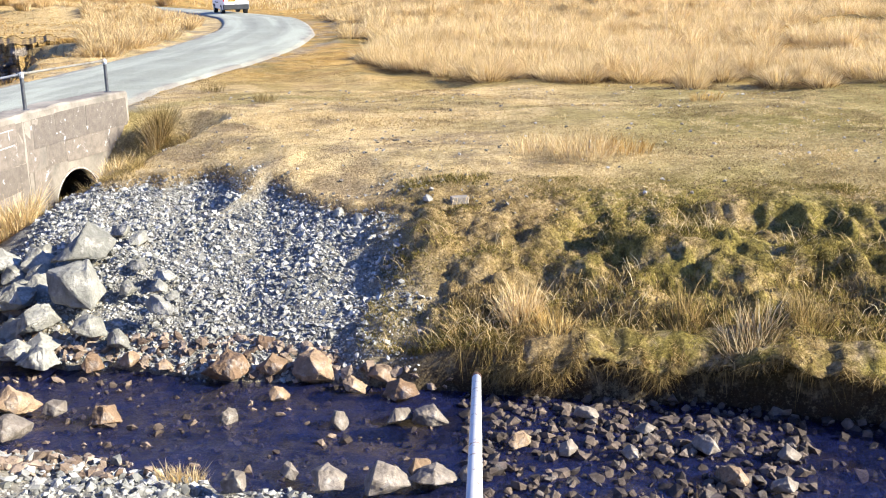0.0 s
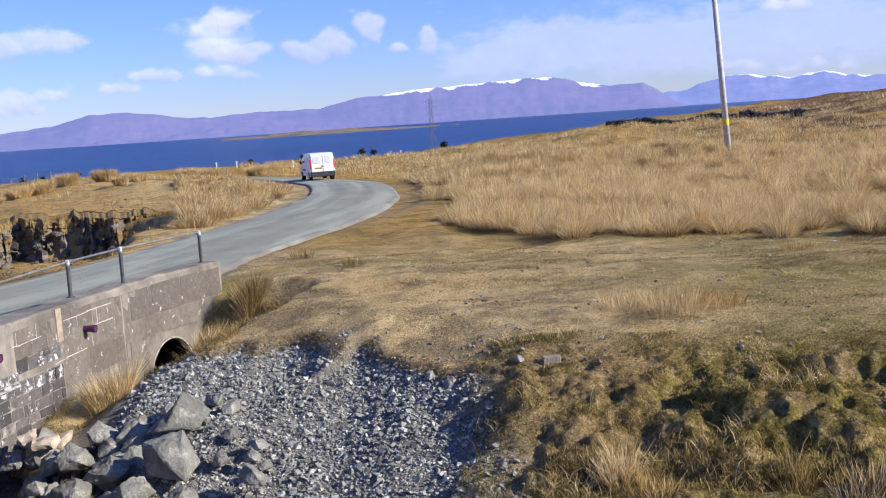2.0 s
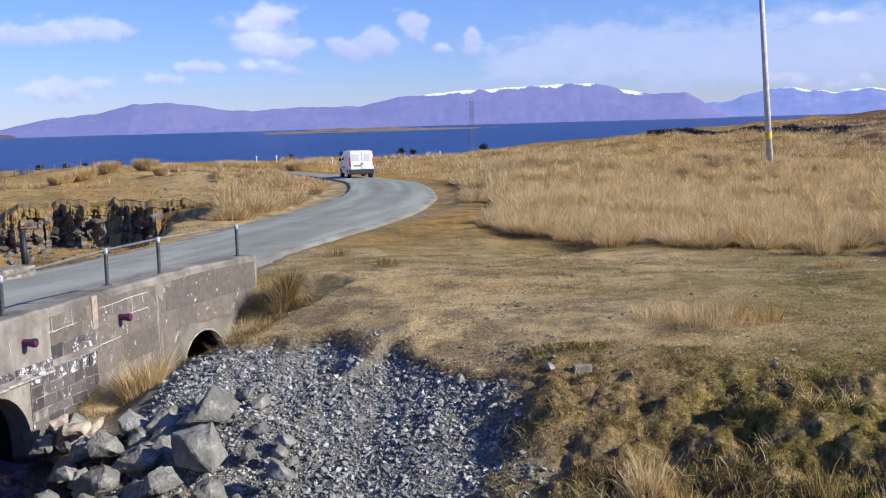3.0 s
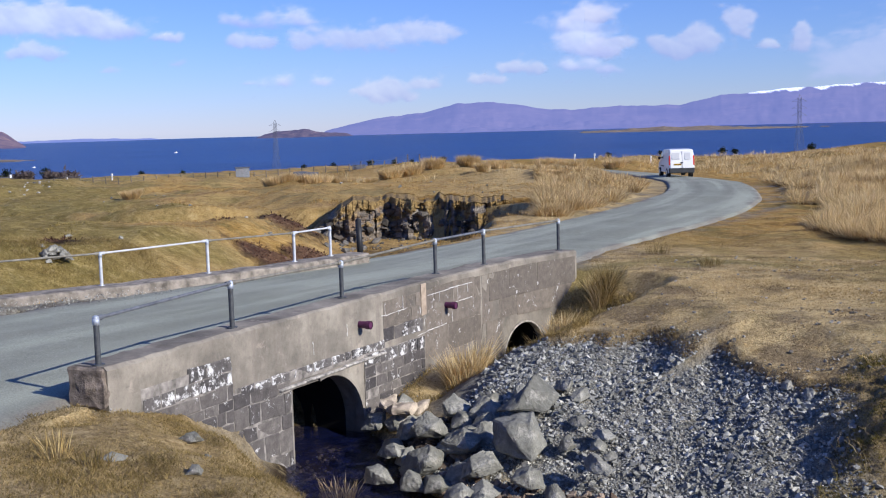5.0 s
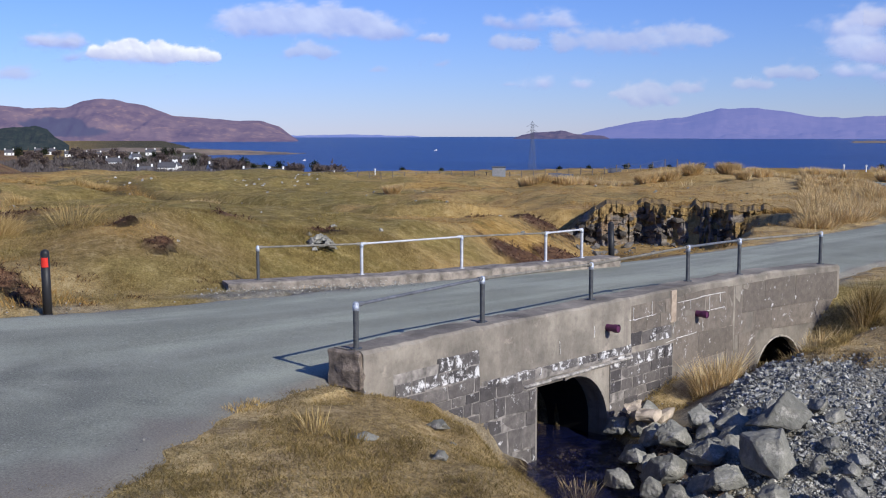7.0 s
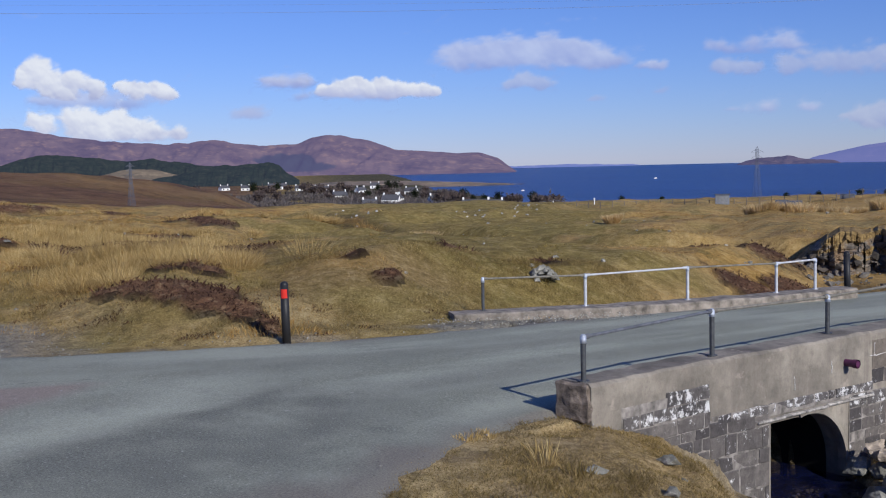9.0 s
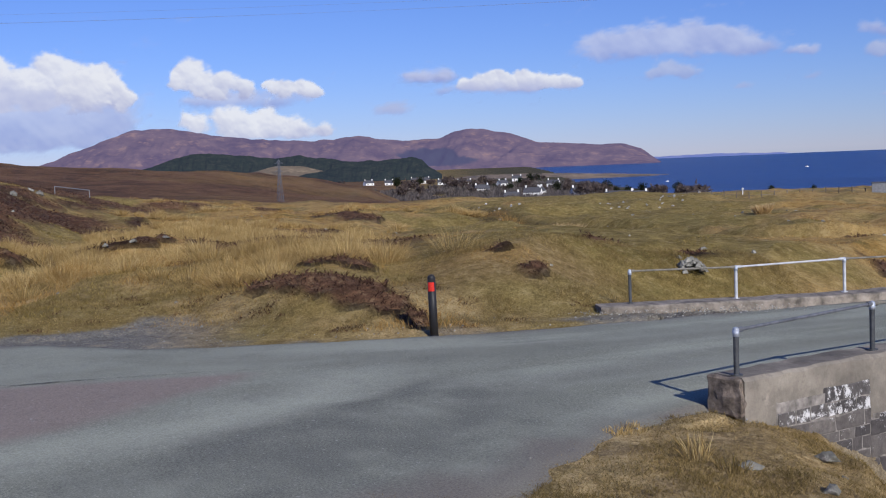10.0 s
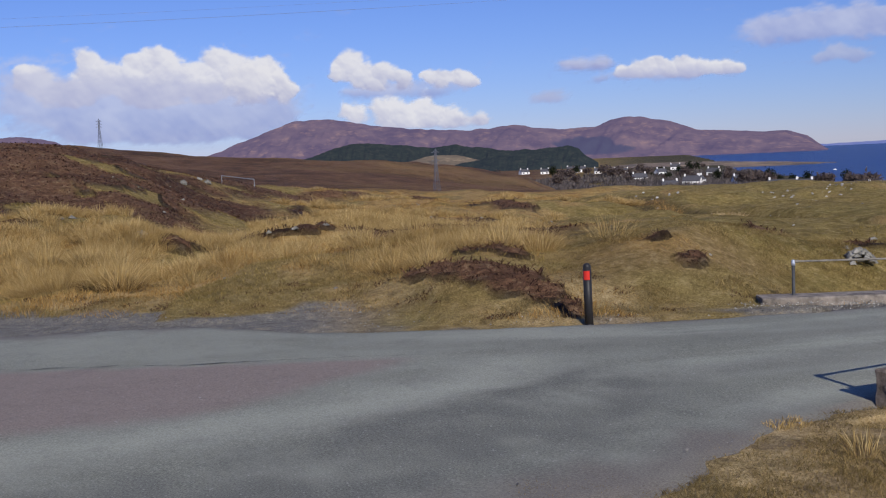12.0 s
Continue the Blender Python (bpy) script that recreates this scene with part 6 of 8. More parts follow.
def build_tussock_fields():
    # the front of the reed bed
    x, y, r, az, g = polar_spots(55, 11000, -26, 9, 21, 66, 1.2)
    d, s, _ = along(REED_FRONT, x, y)
    ok = (s > 0) & (d > g.uniform(-0.3, 1.2, len(x)) + 1.2 * fbm(x / 1.6, y / 1.6, 2, 48)) & (fbm(x / 5, y / 5, 3, 53) > g.uniform(-0.5, 0.1, len(x)))
    x, y, r, d = x[ok][:1500], y[ok][:1500], r[ok][:1500], d[ok][:1500]
    n = len(x)
    tussocks("reed_tussocks", "rounded tussocks of pale dry moor grass", x, y, g.uniform(0.35, 0.85, n), g.uniform(0.45, 1.05, n), 190, STRAW, 56, 0.007 * np.maximum(1, r / 26))
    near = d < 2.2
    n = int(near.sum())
    # Short dark blades put the shade beneath the tussocks into their colour.
    tussocks("reed_litter_shade", "dead brown leaves painting shade round the feet of the tussocks", x[near], y[near], g.uniform(0.45, 0.9, n), g.uniform(0.18, 0.42, n), 110, LITTER_AND_SHADE, 68, 0.009 * np.maximum(1, r[near] / 26))
    # single bushes standing along the front
    k = np.sort(g.uniform(5.6, 11.4, 46))
    line = np.array(REED_FRONT)
    bx, by = np.interp(k, range(len(line)), line[:, 0]) + g.normal(size=46) * 0.25, np.interp(k, range(len(line)), line[:, 1]) + g.normal(size=46) * 0.8 + 0.2
    tussocks("front_tussocks", "bushy tussocks of straw grass along the edge of the turf", bx, by, g.uniform(0.3, 0.7, 46), g.uniform(0.5, 1.0, 46), 420, STRAW, 69, np.full(46, 0.007))
    # Dark basal blades double as painted shade under the front bushes.
    tussocks("front_litter_shade", "dark brown dead grass painting shade at the tussock feet", bx, by, g.uniform(0.5, 0.9, 46), g.uniform(0.15, 0.35, 46), 300, LITTER_AND_SHADE, 70, np.full(46, 0.009))
    # beside the road's far bend and on the rise above the crag
    x, y, r, az, g = polar_spots(57, 9000, 8, 32, 38, 108, 1.2)
    gap, s = road_gap_of(x, y)
    patch = fbm(x / 4, y / 4, 3, 58)
    ok = (s > 0) & (gap > 0.25) & (az < 17) & (y > 34) & (patch > g.uniform(-0.1, 0.4, len(x)))
    x, y, r = x[ok][:420], y[ok][:420], r[ok][:420]
    n = len(x)
    tussocks("roadside_tussocks", "golden grass tussocks beside the road", x, y, g.uniform(0.4, 0.75, n), g.uniform(0.45, 0.9, n), 150, REED_BASE, 59, 0.012 * np.maximum(1, r / 30))
    k = g.uniform(0.3, 7.6, 300)
    line = np.array([(-24.5, 43.8), (-22.6, 44.2), (-21.2, 46.2), (-19.0, 46.6), (-17.2, 45.4), (-15.2, 45.6), (-13.6, 43.6), (-12.0, 42.0), (-11.0, 40.0)])
    x, y = np.interp(k, range(9), line[:, 0]) * 1.0, np.interp(k, range(9), line[:, 1]) + g.uniform(-0.4, 1.8, 300)
    tussocks("crag_top_grass", "short brown grass along the top of the crag", x, y, g.uniform(0.2, 0.45, 300), g.uniform(0.12, 0.3, 300), 60, GOLDEN, 60, np.full(300, 0.015))
    # the open moor
    x, y, r, az, g = polar_spots(65, 26000, 34, 92, 19, 105, 1.0)
    gap, s = road_gap_of(x, y)
    z, cov = ground(x, y)
    band = fbm(x / 7, y / 7, 3, 66)
    zone = smooth(58, 63, az + 8 * band) * smooth(21, 25, r) * smooth(74, 62, r)
    ok = (s > 0) & (gap > 3.5 + 4 * band + 2.5 * smooth(66, 70, az) * smooth(82, 78, az)) & (cov["heather"] < 0.4) & (cov["green"] < g.uniform(0.2, 0.6, len(x))) & (az + 8 * band > 55) & (zone * 0.8 + band * 1.2 > g.uniform(0.15, 1.2, len(x)))
    x, y, r, band = x[ok][:1700], y[ok][:1700], r[ok][:1700], band[ok][:1700]
    n = len(x)
    tussocks("moor_tussocks", "pale orange-brown tussocks of moor grass", x, y, g.uniform(0.35, 0.9, n), g.uniform(0.38, 0.85, n) + 0.35 * np.maximum(band, 0), 150, MOOR_STRAW, 67, 0.0058 * np.maximum(1, r / 24))
    # tall rushes by the lay-by
    cx, cy = np.array([-26.6, -27.3, -28.2, -29.4, -30.2, -31.4, -32.5, -28.9, -33.4, -31.0]), np.array([5.6, 5.3, 5.9, 5.2, 6.1, 5.4, 6.0, 4.6, 5.0, 4.4])
    tussocks("tall_rushes", "tall bushy golden-brown rushes beside the lay-by", cx, cy, g.uniform(0.5, 0.85, 10), g.uniform(0.8, 1.25, 10), 700, MOOR_STRAW, 63, np.full(10, 0.008))
    # Dark stems double as painted shade at the rushes' foot.
    tussocks("rush_litter_shade", "dark dead stems painting shade at the foot of the rushes", cx, cy, g.uniform(0.5, 0.8, 10), g.uniform(0.3, 0.6, 10), 400, LITTER_AND_SHADE, 62, np.full(10, 0.009))
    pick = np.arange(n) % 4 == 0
    # Dark dead blades double as painted shade round every fourth tussock.
    tussocks("moor_litter_shade", "dead rust-brown grass painting shade under the moor tussocks", x[pick] + 0.1, y[pick], g.uniform(0.4, 0.8, pick.sum()), g.uniform(0.12, 0.3, pick.sum()), 80, LITTER_AND_SHADE, 71, 0.009 * np.maximum(1, r[pick] / 24))


def build_verge_reeds():
    x, y, r, az, g = polar_spots(61, 110000, 9, 30, 26, 112)
    gap, s = road_gap_of(x, y)
    clump = fbm(x / 1.1, y / 1.1, 3, 62)
    edge = fbm(x / 4, y / 4, 3, 63)
    near = (s > 0) & (gap > 0.1 + 0.6 * clump) & (gap < 6.5 + 9 * edge) & (y > 30) & (az < 17) & (clump + edge > g.uniform(0.0, 0.5, len(x)))
    rim_tufts = (r > 72) & (r < 108) & (clump > 0.42 + 0.1 * g.random(len(x))) & (s > 0) & (gap > 2)
    ok = near | rim_tufts
    x, y, r, clump = x[ok], y[ok], r[ok], clump[ok]
    z, _ = ground(x, y)
    tall = (0.14 + 0.3 * g.random(len(x)) + clump * 0.6).clip(0.08, 0.9) * np.where(r < 72, 0.8, 1.0)
    grass_stuff("verge_reeds", "golden tussock grass beside the road and on the rise", x, y, z - 0.03, tall, 0.008 * np.maximum(1, r / 26), g.uniform(0.1, 0.8, len(x)), REED_BASE, 64, way=outward(x, y, 1.1, 62))


def build_moor_grass():
    x, y, r, az, g = polar_spots(71, 330000, 14, 90, 15, 112)
    gap, s = road_gap_of(x, y)
    clump = fbm(x / 1.6, y / 1.6, 3, 72)
    band = fbm(x / 9, y / 9, 3, 73)
    z, cov = ground(x, y)
    tall_zone = smooth(56, 66, az + 30 * band) * smooth(20, 26, r)
    ok = (s > 0) & (gap > 0.25) & (cov["heather"] < 0.5) & (clump + 0.25 + 0.45 * tall_zone > g.uniform(-0.3, 0.8, len(x)))
    x, y, z, r, clump, tz, olive = (k[ok] for k in (x, y, z, r, clump, tall_zone, cov["green"]))
    tall = (0.03 + 0.06 * g.random(len(x)) + 0.10 * tz * g.random(len(x)) + np.maximum(clump - 0.2, 0) * 0.35).clip(0.03, 0.4)
    short = olive > g.uniform(0.25, 0.6, len(x))
    for name, label, k, mat, part_tall in (("moor_grass", "golden brown moor grass in tussocks", ~short, GOLDEN, 1.0), ("olive_grass", "short olive-green grass of the grazed moor", short, OLIVE, 0.6)):
        grass_stuff(name, label, x[k], y[k], z[k] - 0.02, tall[k] * part_tall, 0.008 * np.maximum(1, r[k] / 22), g.uniform(0.2, 1.0, k.sum()), mat, 74, way=outward(x[k], y[k], 1.6, 72))
    x, y, r, az, g = polar_spots(75, 130000, 22, 90, 18, 112)
    gap, s = road_gap_of(x, y)
    z, cov = ground(x, y)
    ok = (cov["heather"] > 0.5) & (gap > 0.3)
    x, y, z, r = x[ok], y[ok], z[ok], r[ok]
    grass_stuff("heather", "low clumps of dark brown heather", x, y, z - 0.02, 0.05 + 0.10 * g.random(len(x)) + 0.2 * np.maximum(fbm(x / 0.9, y / 0.9, 2, 77), 0), 0.022 * np.maximum(1, r / 25), g.uniform(0.7, 1.5, len(x)), HEATHER, 76, "heather")


def build_verge_litter():
    """Short dead grass and bits of heather along the far verge of the road."""
    g = np.random.default_rng(78)
    x, y = g.uniform(-34, -13, 330000), g.uniform(1, 24, 330000)
    gap, s = road_gap_of(x, y)
    ok = (s > 0) & (gap > 0.15) & (gap < 9)
    x, y, gap = x[ok], y[ok], gap[ok]
    z, cov = ground(x, y)
    patch = fbm(x / 0.8, y / 0.8, 3, 79)
    ok = (cov["heather"] < 0.5) & (cov["gravel"] < 0.5) & (patch > g.uniform(-0.5, 0.4, len(x)))
    x, y, z, patch, gap = x[ok], y[ok], z[ok], patch[ok], gap[ok]
    n = len(x)
    grass_stuff("verge_straw", "short dead grass and moss along the verge", x, y, z - 0.01, 0.02 + 0.06 * g.random(n) + 0.22 * np.maximum(patch - 0.05, 0) * smooth(0.2, 1.5, gap), np.full(n, 0.007), g.uniform(0.5, 1.4, n), VERGE, 80)
    ok = (fbm(x / 0.5, y / 0.5, 3, 84) > 0.27 + 0.1 * g.random(n)) & (gap < 3.5)
    x, y, z = x[ok], y[ok], z[ok]
    n = len(x)
    grass_stuff("verge_heather", "scraps of dark russet heather in the verge", x, y, z, 0.03 + 0.06 * g.random(n), np.full(n, 0.012), g.uniform(0.5, 1.4, n), HEATHER, 85, "heather")


def build_bare_woods():
    bark = grass_material("bare_twigs", (0.11, 0.095, 0.09), (0.20, 0.17, 0.15), (0.30, 0.26, 0.225))
    x, y, r, az, g = polar_spots(86, 6500, 43, 58, 400, 900, 1.0)
    z, _ = ground(x, y)
    ok = (z > -21) & (fbm(x / 60, y / 60, 3, 87) > g.uniform(-0.2, 0.35, len(x)) + 0.25 * smooth(47, 43, az))
    x, y, r = x[ok][:900], y[ok][:900], r[ok][:900]
    n = len(x)
    tussocks("bare_woods", "grey-brown leafless woods round the village", x, y, g.uniform(2.2, 4.5, n), g.uniform(2.5, 5.5, n), 60, bark, 88, 0.3 * np.maximum(1, r / 450))


def build_turf():
    x, y, r, az, g = polar_spots(81, 230000, -26, 18, 12, 36)
    gap, s = road_gap_of(x, y)
    z, cov = ground(x, y)
    bare = fbm(x / 1.7, y / 1.7, 3, 82)
    ok = (s < 0) & (gap > 0.2) & (cov["gravel"] < 0.3) & (z > -0.75) & (bare > g.uniform(-0.7, 0.5, len(x)) + 0.5 * cov["green"])
    x, y, z, r, bare = (k[ok] for k in (x, y, z, r, bare))
    grass_stuff("turf", "short dry turf, straw-coloured and olive", x, y, z - 0.005, 0.010 + 0.025 * g.random(len(x)) ** 2 + np.maximum(bare, 0) * 0.045, 0.005 * np.maximum(1, r / 14), g.uniform(0.5, 1.2, len(x)), TURF, 83)


def build_turf_litter():
    """Dead straw and brown bits lying on the turf above the gravel."""
    g = np.random.default_rng(89)
    x, y = g.uniform(-5.2, 7.5, 150000), g.uniform(12.8, 25, 150000)
    gap, s = road_gap_of(x, y)
    z, cov = ground(x, y)
    bits = fbm(x / 0.55, y / 0.55, 4, 97)
    patch = fbm(x / 2.4, y / 2.4, 3, 98)
    for name, label, mat, noise, tall in (("turf_straw", "bleached dead straw lying on the short turf", STRAW, bits + 0.6 * patch, 0.05), ("turf_litter", "dark brown dead leaves and bits on the turf", LITTER_AND_SHADE, -bits + 0.5 * patch, 0.035)):
        ok = (s < 0) & (gap > 0.3) & (cov["gravel"] < 0.4) & (z > -0.7) & (noise > g.uniform(0.1, 0.6, len(x)))
        n = int(ok.sum())
        grass_stuff(name, label, x[ok], y[ok], z[ok], tall * g.uniform(0.4, 1.2, n), np.full(n, 0.007), g.uniform(0.9, 1.8, n), mat, 99)


def build_bank_grass():
    g = np.random.default_rng(91)
    x, y = g.uniform(-0.9, 6.6, 260000), g.uniform(8.2, 15.5, 260000)
    z, cov = ground(x, y)
    clump = fbm(x / 0.5, y / 0.5, 3, 92)
    ok = (cov["moss"] > 0.25) & (clump > g.uniform(-0.5, 0.4, len(x)))
    x, y, z, clump = x[ok], y[ok], z[ok], clump[ok]
    low = smooth(-0.8, -1.15, z)
    tall = 0.012 + 0.028 * g.random(len(x)) + np.maximum(clump, 0) * 0.10 + low * 0.08 * g.random(len(x))
    grass_stuff("bank_grass", "mossy olive grass and straw on the hummocky stream bank", x, y, z - 0.01, tall, np.full(len(x), 0.0055), g.uniform(0.5, 1.3, len(x)), MOSSY, 93)
    ok = (clump > 0.2 - 0.15 * low) & (g.random(len(x)) < 0.03 + 0.08 * low * smooth(3.0, 1.5, x))
    grass_stuff("bank_straw", "dry straw hanging over the stream bank", x[ok], y[ok], z[ok], 0.10 + 0.22 * g.random(ok.sum()), np.full(ok.sum(), 0.006), g.uniform(0.6, 1.35, ok.sum()), STRAW, 94)
    # grass drooping over the undercut bank
    x, y = g.uniform(0.2, 7.5, 34000), g.uniform(8.0, 12.0, 34000)
    z, cov = ground(x, y)
    clump = fbm(x / 0.45, y / 0.45, 3, 98)
    ok = (cov["moss"] > 0.02) & (z > -1.3) & (z < -0.72) & (clump > g.uniform(-0.5, 0.3, len(x)))
    x, y, z = x[ok], y[ok], z[ok]
    n = len(x)
    v, f = blade_arrays(x, y, z + 0.02, np.full(n, 0.07), np.full(n, 0.007), np.full(n, 0.5), g, way=np.full(n, -1.75))
    b = v.reshape(-1, 4, 3)
    b[:, 3] = b[:, 0] + np.stack([g.normal(size=n) * 0.07 - 0.02, -g.uniform(0.08, 0.26, n), -g.uniform(0.02, 0.36, n)], 1)
    tagged(new("bank_fringe", soup("bank_fringe", b.reshape(-1, 3), f, RUSH)), "dry grass drooping over the dark undercut bank", "grass", kind="stuff")
    x, y = g.uniform(-4.8, 0.2, 60000), g.uniform(11.5, 16.5, 60000)
    z, cov = ground(x, y)
    ok = (cov["peat_shade"] > 0.12) & (z > -0.75)
    x, y, z = x[ok], y[ok], z[ok]
    grass_stuff("lip_turf", "turf and roots hanging over the gravel edge", x, y, z, 0.025 + 0.05 * g.random(len(x)), np.full(len(x), 0.006), g.uniform(0.9, 1.5, len(x)), TURF, 97)
    x, y = g.uniform(-7.3, -4.4, 40000), g.uniform(13.6, 20.5, 40000)
    z, cov = ground(x, y)
    clump = fbm(x / 0.5, y / 0.5, 3, 99)
    ok = (cov["gravel"] < 0.35) & (z < -0.35) & (z > -1.55) & (clump > g.uniform(-0.4, 0.4, len(x)))
    x, y, z, clump = x[ok], y[ok], z[ok], clump[ok]
    grass_stuff("wall_foot_grass", "rough dry grass at the foot of the bridge wall", x, y, z - 0.01, 0.03 + 0.08 * g.random(len(x)) + np.maximum(clump, 0) * 0.2, np.full(len(x), 0.007), g.uniform(0.4, 1.2, len(x)), VERGE, 100)
    x, y = g.uniform(-9.0, -3.0, 150000), g.uniform(4.5, 12.7, 150000)
    z, cov = ground(x, y)
    gap, s = road_gap_of(x, y)
    clump = fbm(x / 0.6, y / 0.6, 3, 95)
    ok = (gap > 0.05) & (s < 0) & (z > -1.4) & (cov["gravel"] < 0.4) & (clump > g.uniform(-0.6, 0.4, len(x)))
    x, y, z, clump = x[ok], y[ok], z[ok], clump[ok]
    grass_stuff("verge_grass", "short dry grass and moss on the verge mound", x, y, z - 0.005, 0.015 + 0.035 * g.random(len(x)) + np.maximum(clump, 0) * 0.08, np.full(len(x), 0.0045), g.uniform(0.5, 1.3, len(x)), MOUND, 96)


def stream_side(k, e):
    """A point on the far bank: k along the stream's line, e metres from the water's edge."""
    n = range(len(STREAM))
    px, py = np.interp(k, n, [a for a, _ in STREAM]), np.interp(k, n, [b for _, b in STREAM])
    tx = np.interp(k + 0.4, n, [a for a, _ in STREAM]) - np.interp(k - 0.4, n, [a for a, _ in STREAM])
    ty = np.interp(k + 0.4, n, [b for _, b in STREAM]) - np.interp(k - 0.4, n, [b for _, b in STREAM])
    ln = np.hypot(tx, ty)
    w = np.interp(k, n, STREAM_W)
    x, y = px - ty / ln * w, py + tx / ln * w
    w = w + fbm(x / 0.9, y / 0.9, 3, 5) * 0.25
    return px - ty / ln * (w + e), py + tx / ln * (w + e)


def build_overhang():
    """Turf hanging out over the undercut bank, ragged at its edge."""
    k = np.linspace(5.75, 9.3, 420)[:, None]
    out = 0.14 + 0.35 * fbm(k * 2.6, 0 * k, 2, 44) + 0.1 * smooth(6.5, 8.5, k)
    u = np.linspace(0, 1, 14)[None]
    e = np.where(u < 0.6, 0.55 - (0.55 + out) * u / 0.6, -out + (out + 0.12) * (u - 0.6) / 0.4)
    x, y = stream_side(k + 0 * u, e)
    ax, ay = stream_side(k, 0.55 + 0 * k)
    z0 = np.convolve(np.pad(ground(ax, ay)[0][:, 0], 30, mode="edge"), np.hanning(61) / np.hanning(61).sum(), "valid")[:, None] + 0.02
    drop = np.interp(u, [0, 0.3, 0.6, 0.75, 1], [0, 0.07, 0.24, 0.30, 0.26])
    z = np.minimum(z0, -0.82 + 0.1 * smooth(6.8, 7.4, k)) - drop * (1 - 0.35 * smooth(6.8, 7.4, k)) + (fbm(x / 0.4, y / 0.4, 2, 45) * 0.22 + fbm(x / 0.12, u * 6 + 0 * x, 3, 49) * 0.06) * np.minimum(1, u * 4)
    ones = 1 + 0 * z
    # The lip's underside takes the same near-black soil and shade colour.
    ob = sheet("bank_overhang", x, y, z, GROUND, dict(moss=ones, gold=0 * z, heather=0 * z, gravel=0 * z, peat_shade=ones * smooth(0.55, 0.75, u), village=0 * z, dry=smooth(2.1, 0.9, x)))
    tagged(ob, "ragged lip of turf over the dark undercut bank", "bank", kind="structure")
    g = np.random.default_rng(46)
    kk, ee = g.uniform(5.8, 9.2, 16000), g.random(16000)
    o = 0.14 + 0.35 * fbm(kk * 2.6, 0 * kk, 2, 44) + 0.1 * smooth(6.5, 8.5, kk)
    keep = fbm(kk * 9, 0 * kk, 3, 47) > g.uniform(-0.4, 0.3, len(kk)) + 0.3 * smooth(6.9, 7.6, kk)
    kk, ee, o = kk[keep], ee[keep] ** 2, o[keep]
    x, y = stream_side(kk, -o + ee * (0.5 + o))
    ax, ay = stream_side(kk, 0.55 + 0 * kk)
    dark = smooth(6.8, 7.4, kk)
    z = np.minimum(ground(ax, ay)[0] + 0.02, -0.82 + 0.1 * dark) - (0.25 - 0.09 * dark) * (1 - ee)
    n = len(x)
    v, f = blade_arrays(x, y, z, np.full(n, 0.07), np.full(n, 0.007), np.full(n, 0.5), g, way=np.full(n, -1.75))
    b = v.reshape(-1, 4, 3)
    b[:, 3] = b[:, 0] + np.stack([g.normal(size=n) * 0.10 - 0.02, -g.uniform(-0.02, 0.16, n), -g.uniform(-0.06, 0.18, n) * (1 - 0.6 * dark) + 0.06 * ee], 1)
    tagged(new("overhang_straw", soup("overhang_straw", b.reshape(-1, 3), f, RUSH)), "dry straw hanging from the lip of turf", "grass", kind="stuff")


def tuft(name, label, x, y, radius, tall, count, material, seed, lean=0.55, wide=0.0065):
    g = np.random.default_rng(seed)
    a, q = g.uniform(0, 6.283, count), radius * np.sqrt(g.random(count))
    px, py = np.cos(a) * q, np.sin(a) * q
    zz = ground(px + x, py + y)[0]
    z0 = height(x, y)
    h = tall * g.uniform(0.45, 1.0, count)
    n = len(px)
    v, f = blade_arrays(px, py, zz - z0 - 0.02, h, np.full(n, wide), g.uniform(0.1, lean, n), g)
    root = v.reshape(-1, 4, 3)
    push = np.stack([px, py], 1) / radius * tall * (0.16 if "upright" in label else 0.35)
    root[:, 3, :2] += push
    root[:, 1:3, :2] += push[:, None] * 0.35
    ob = new(name, soup(name, root.reshape(-1, 3), f, material))
    ob.location = (x, y, z0)
    return tagged(ob, label, "grass", "grass tufts")


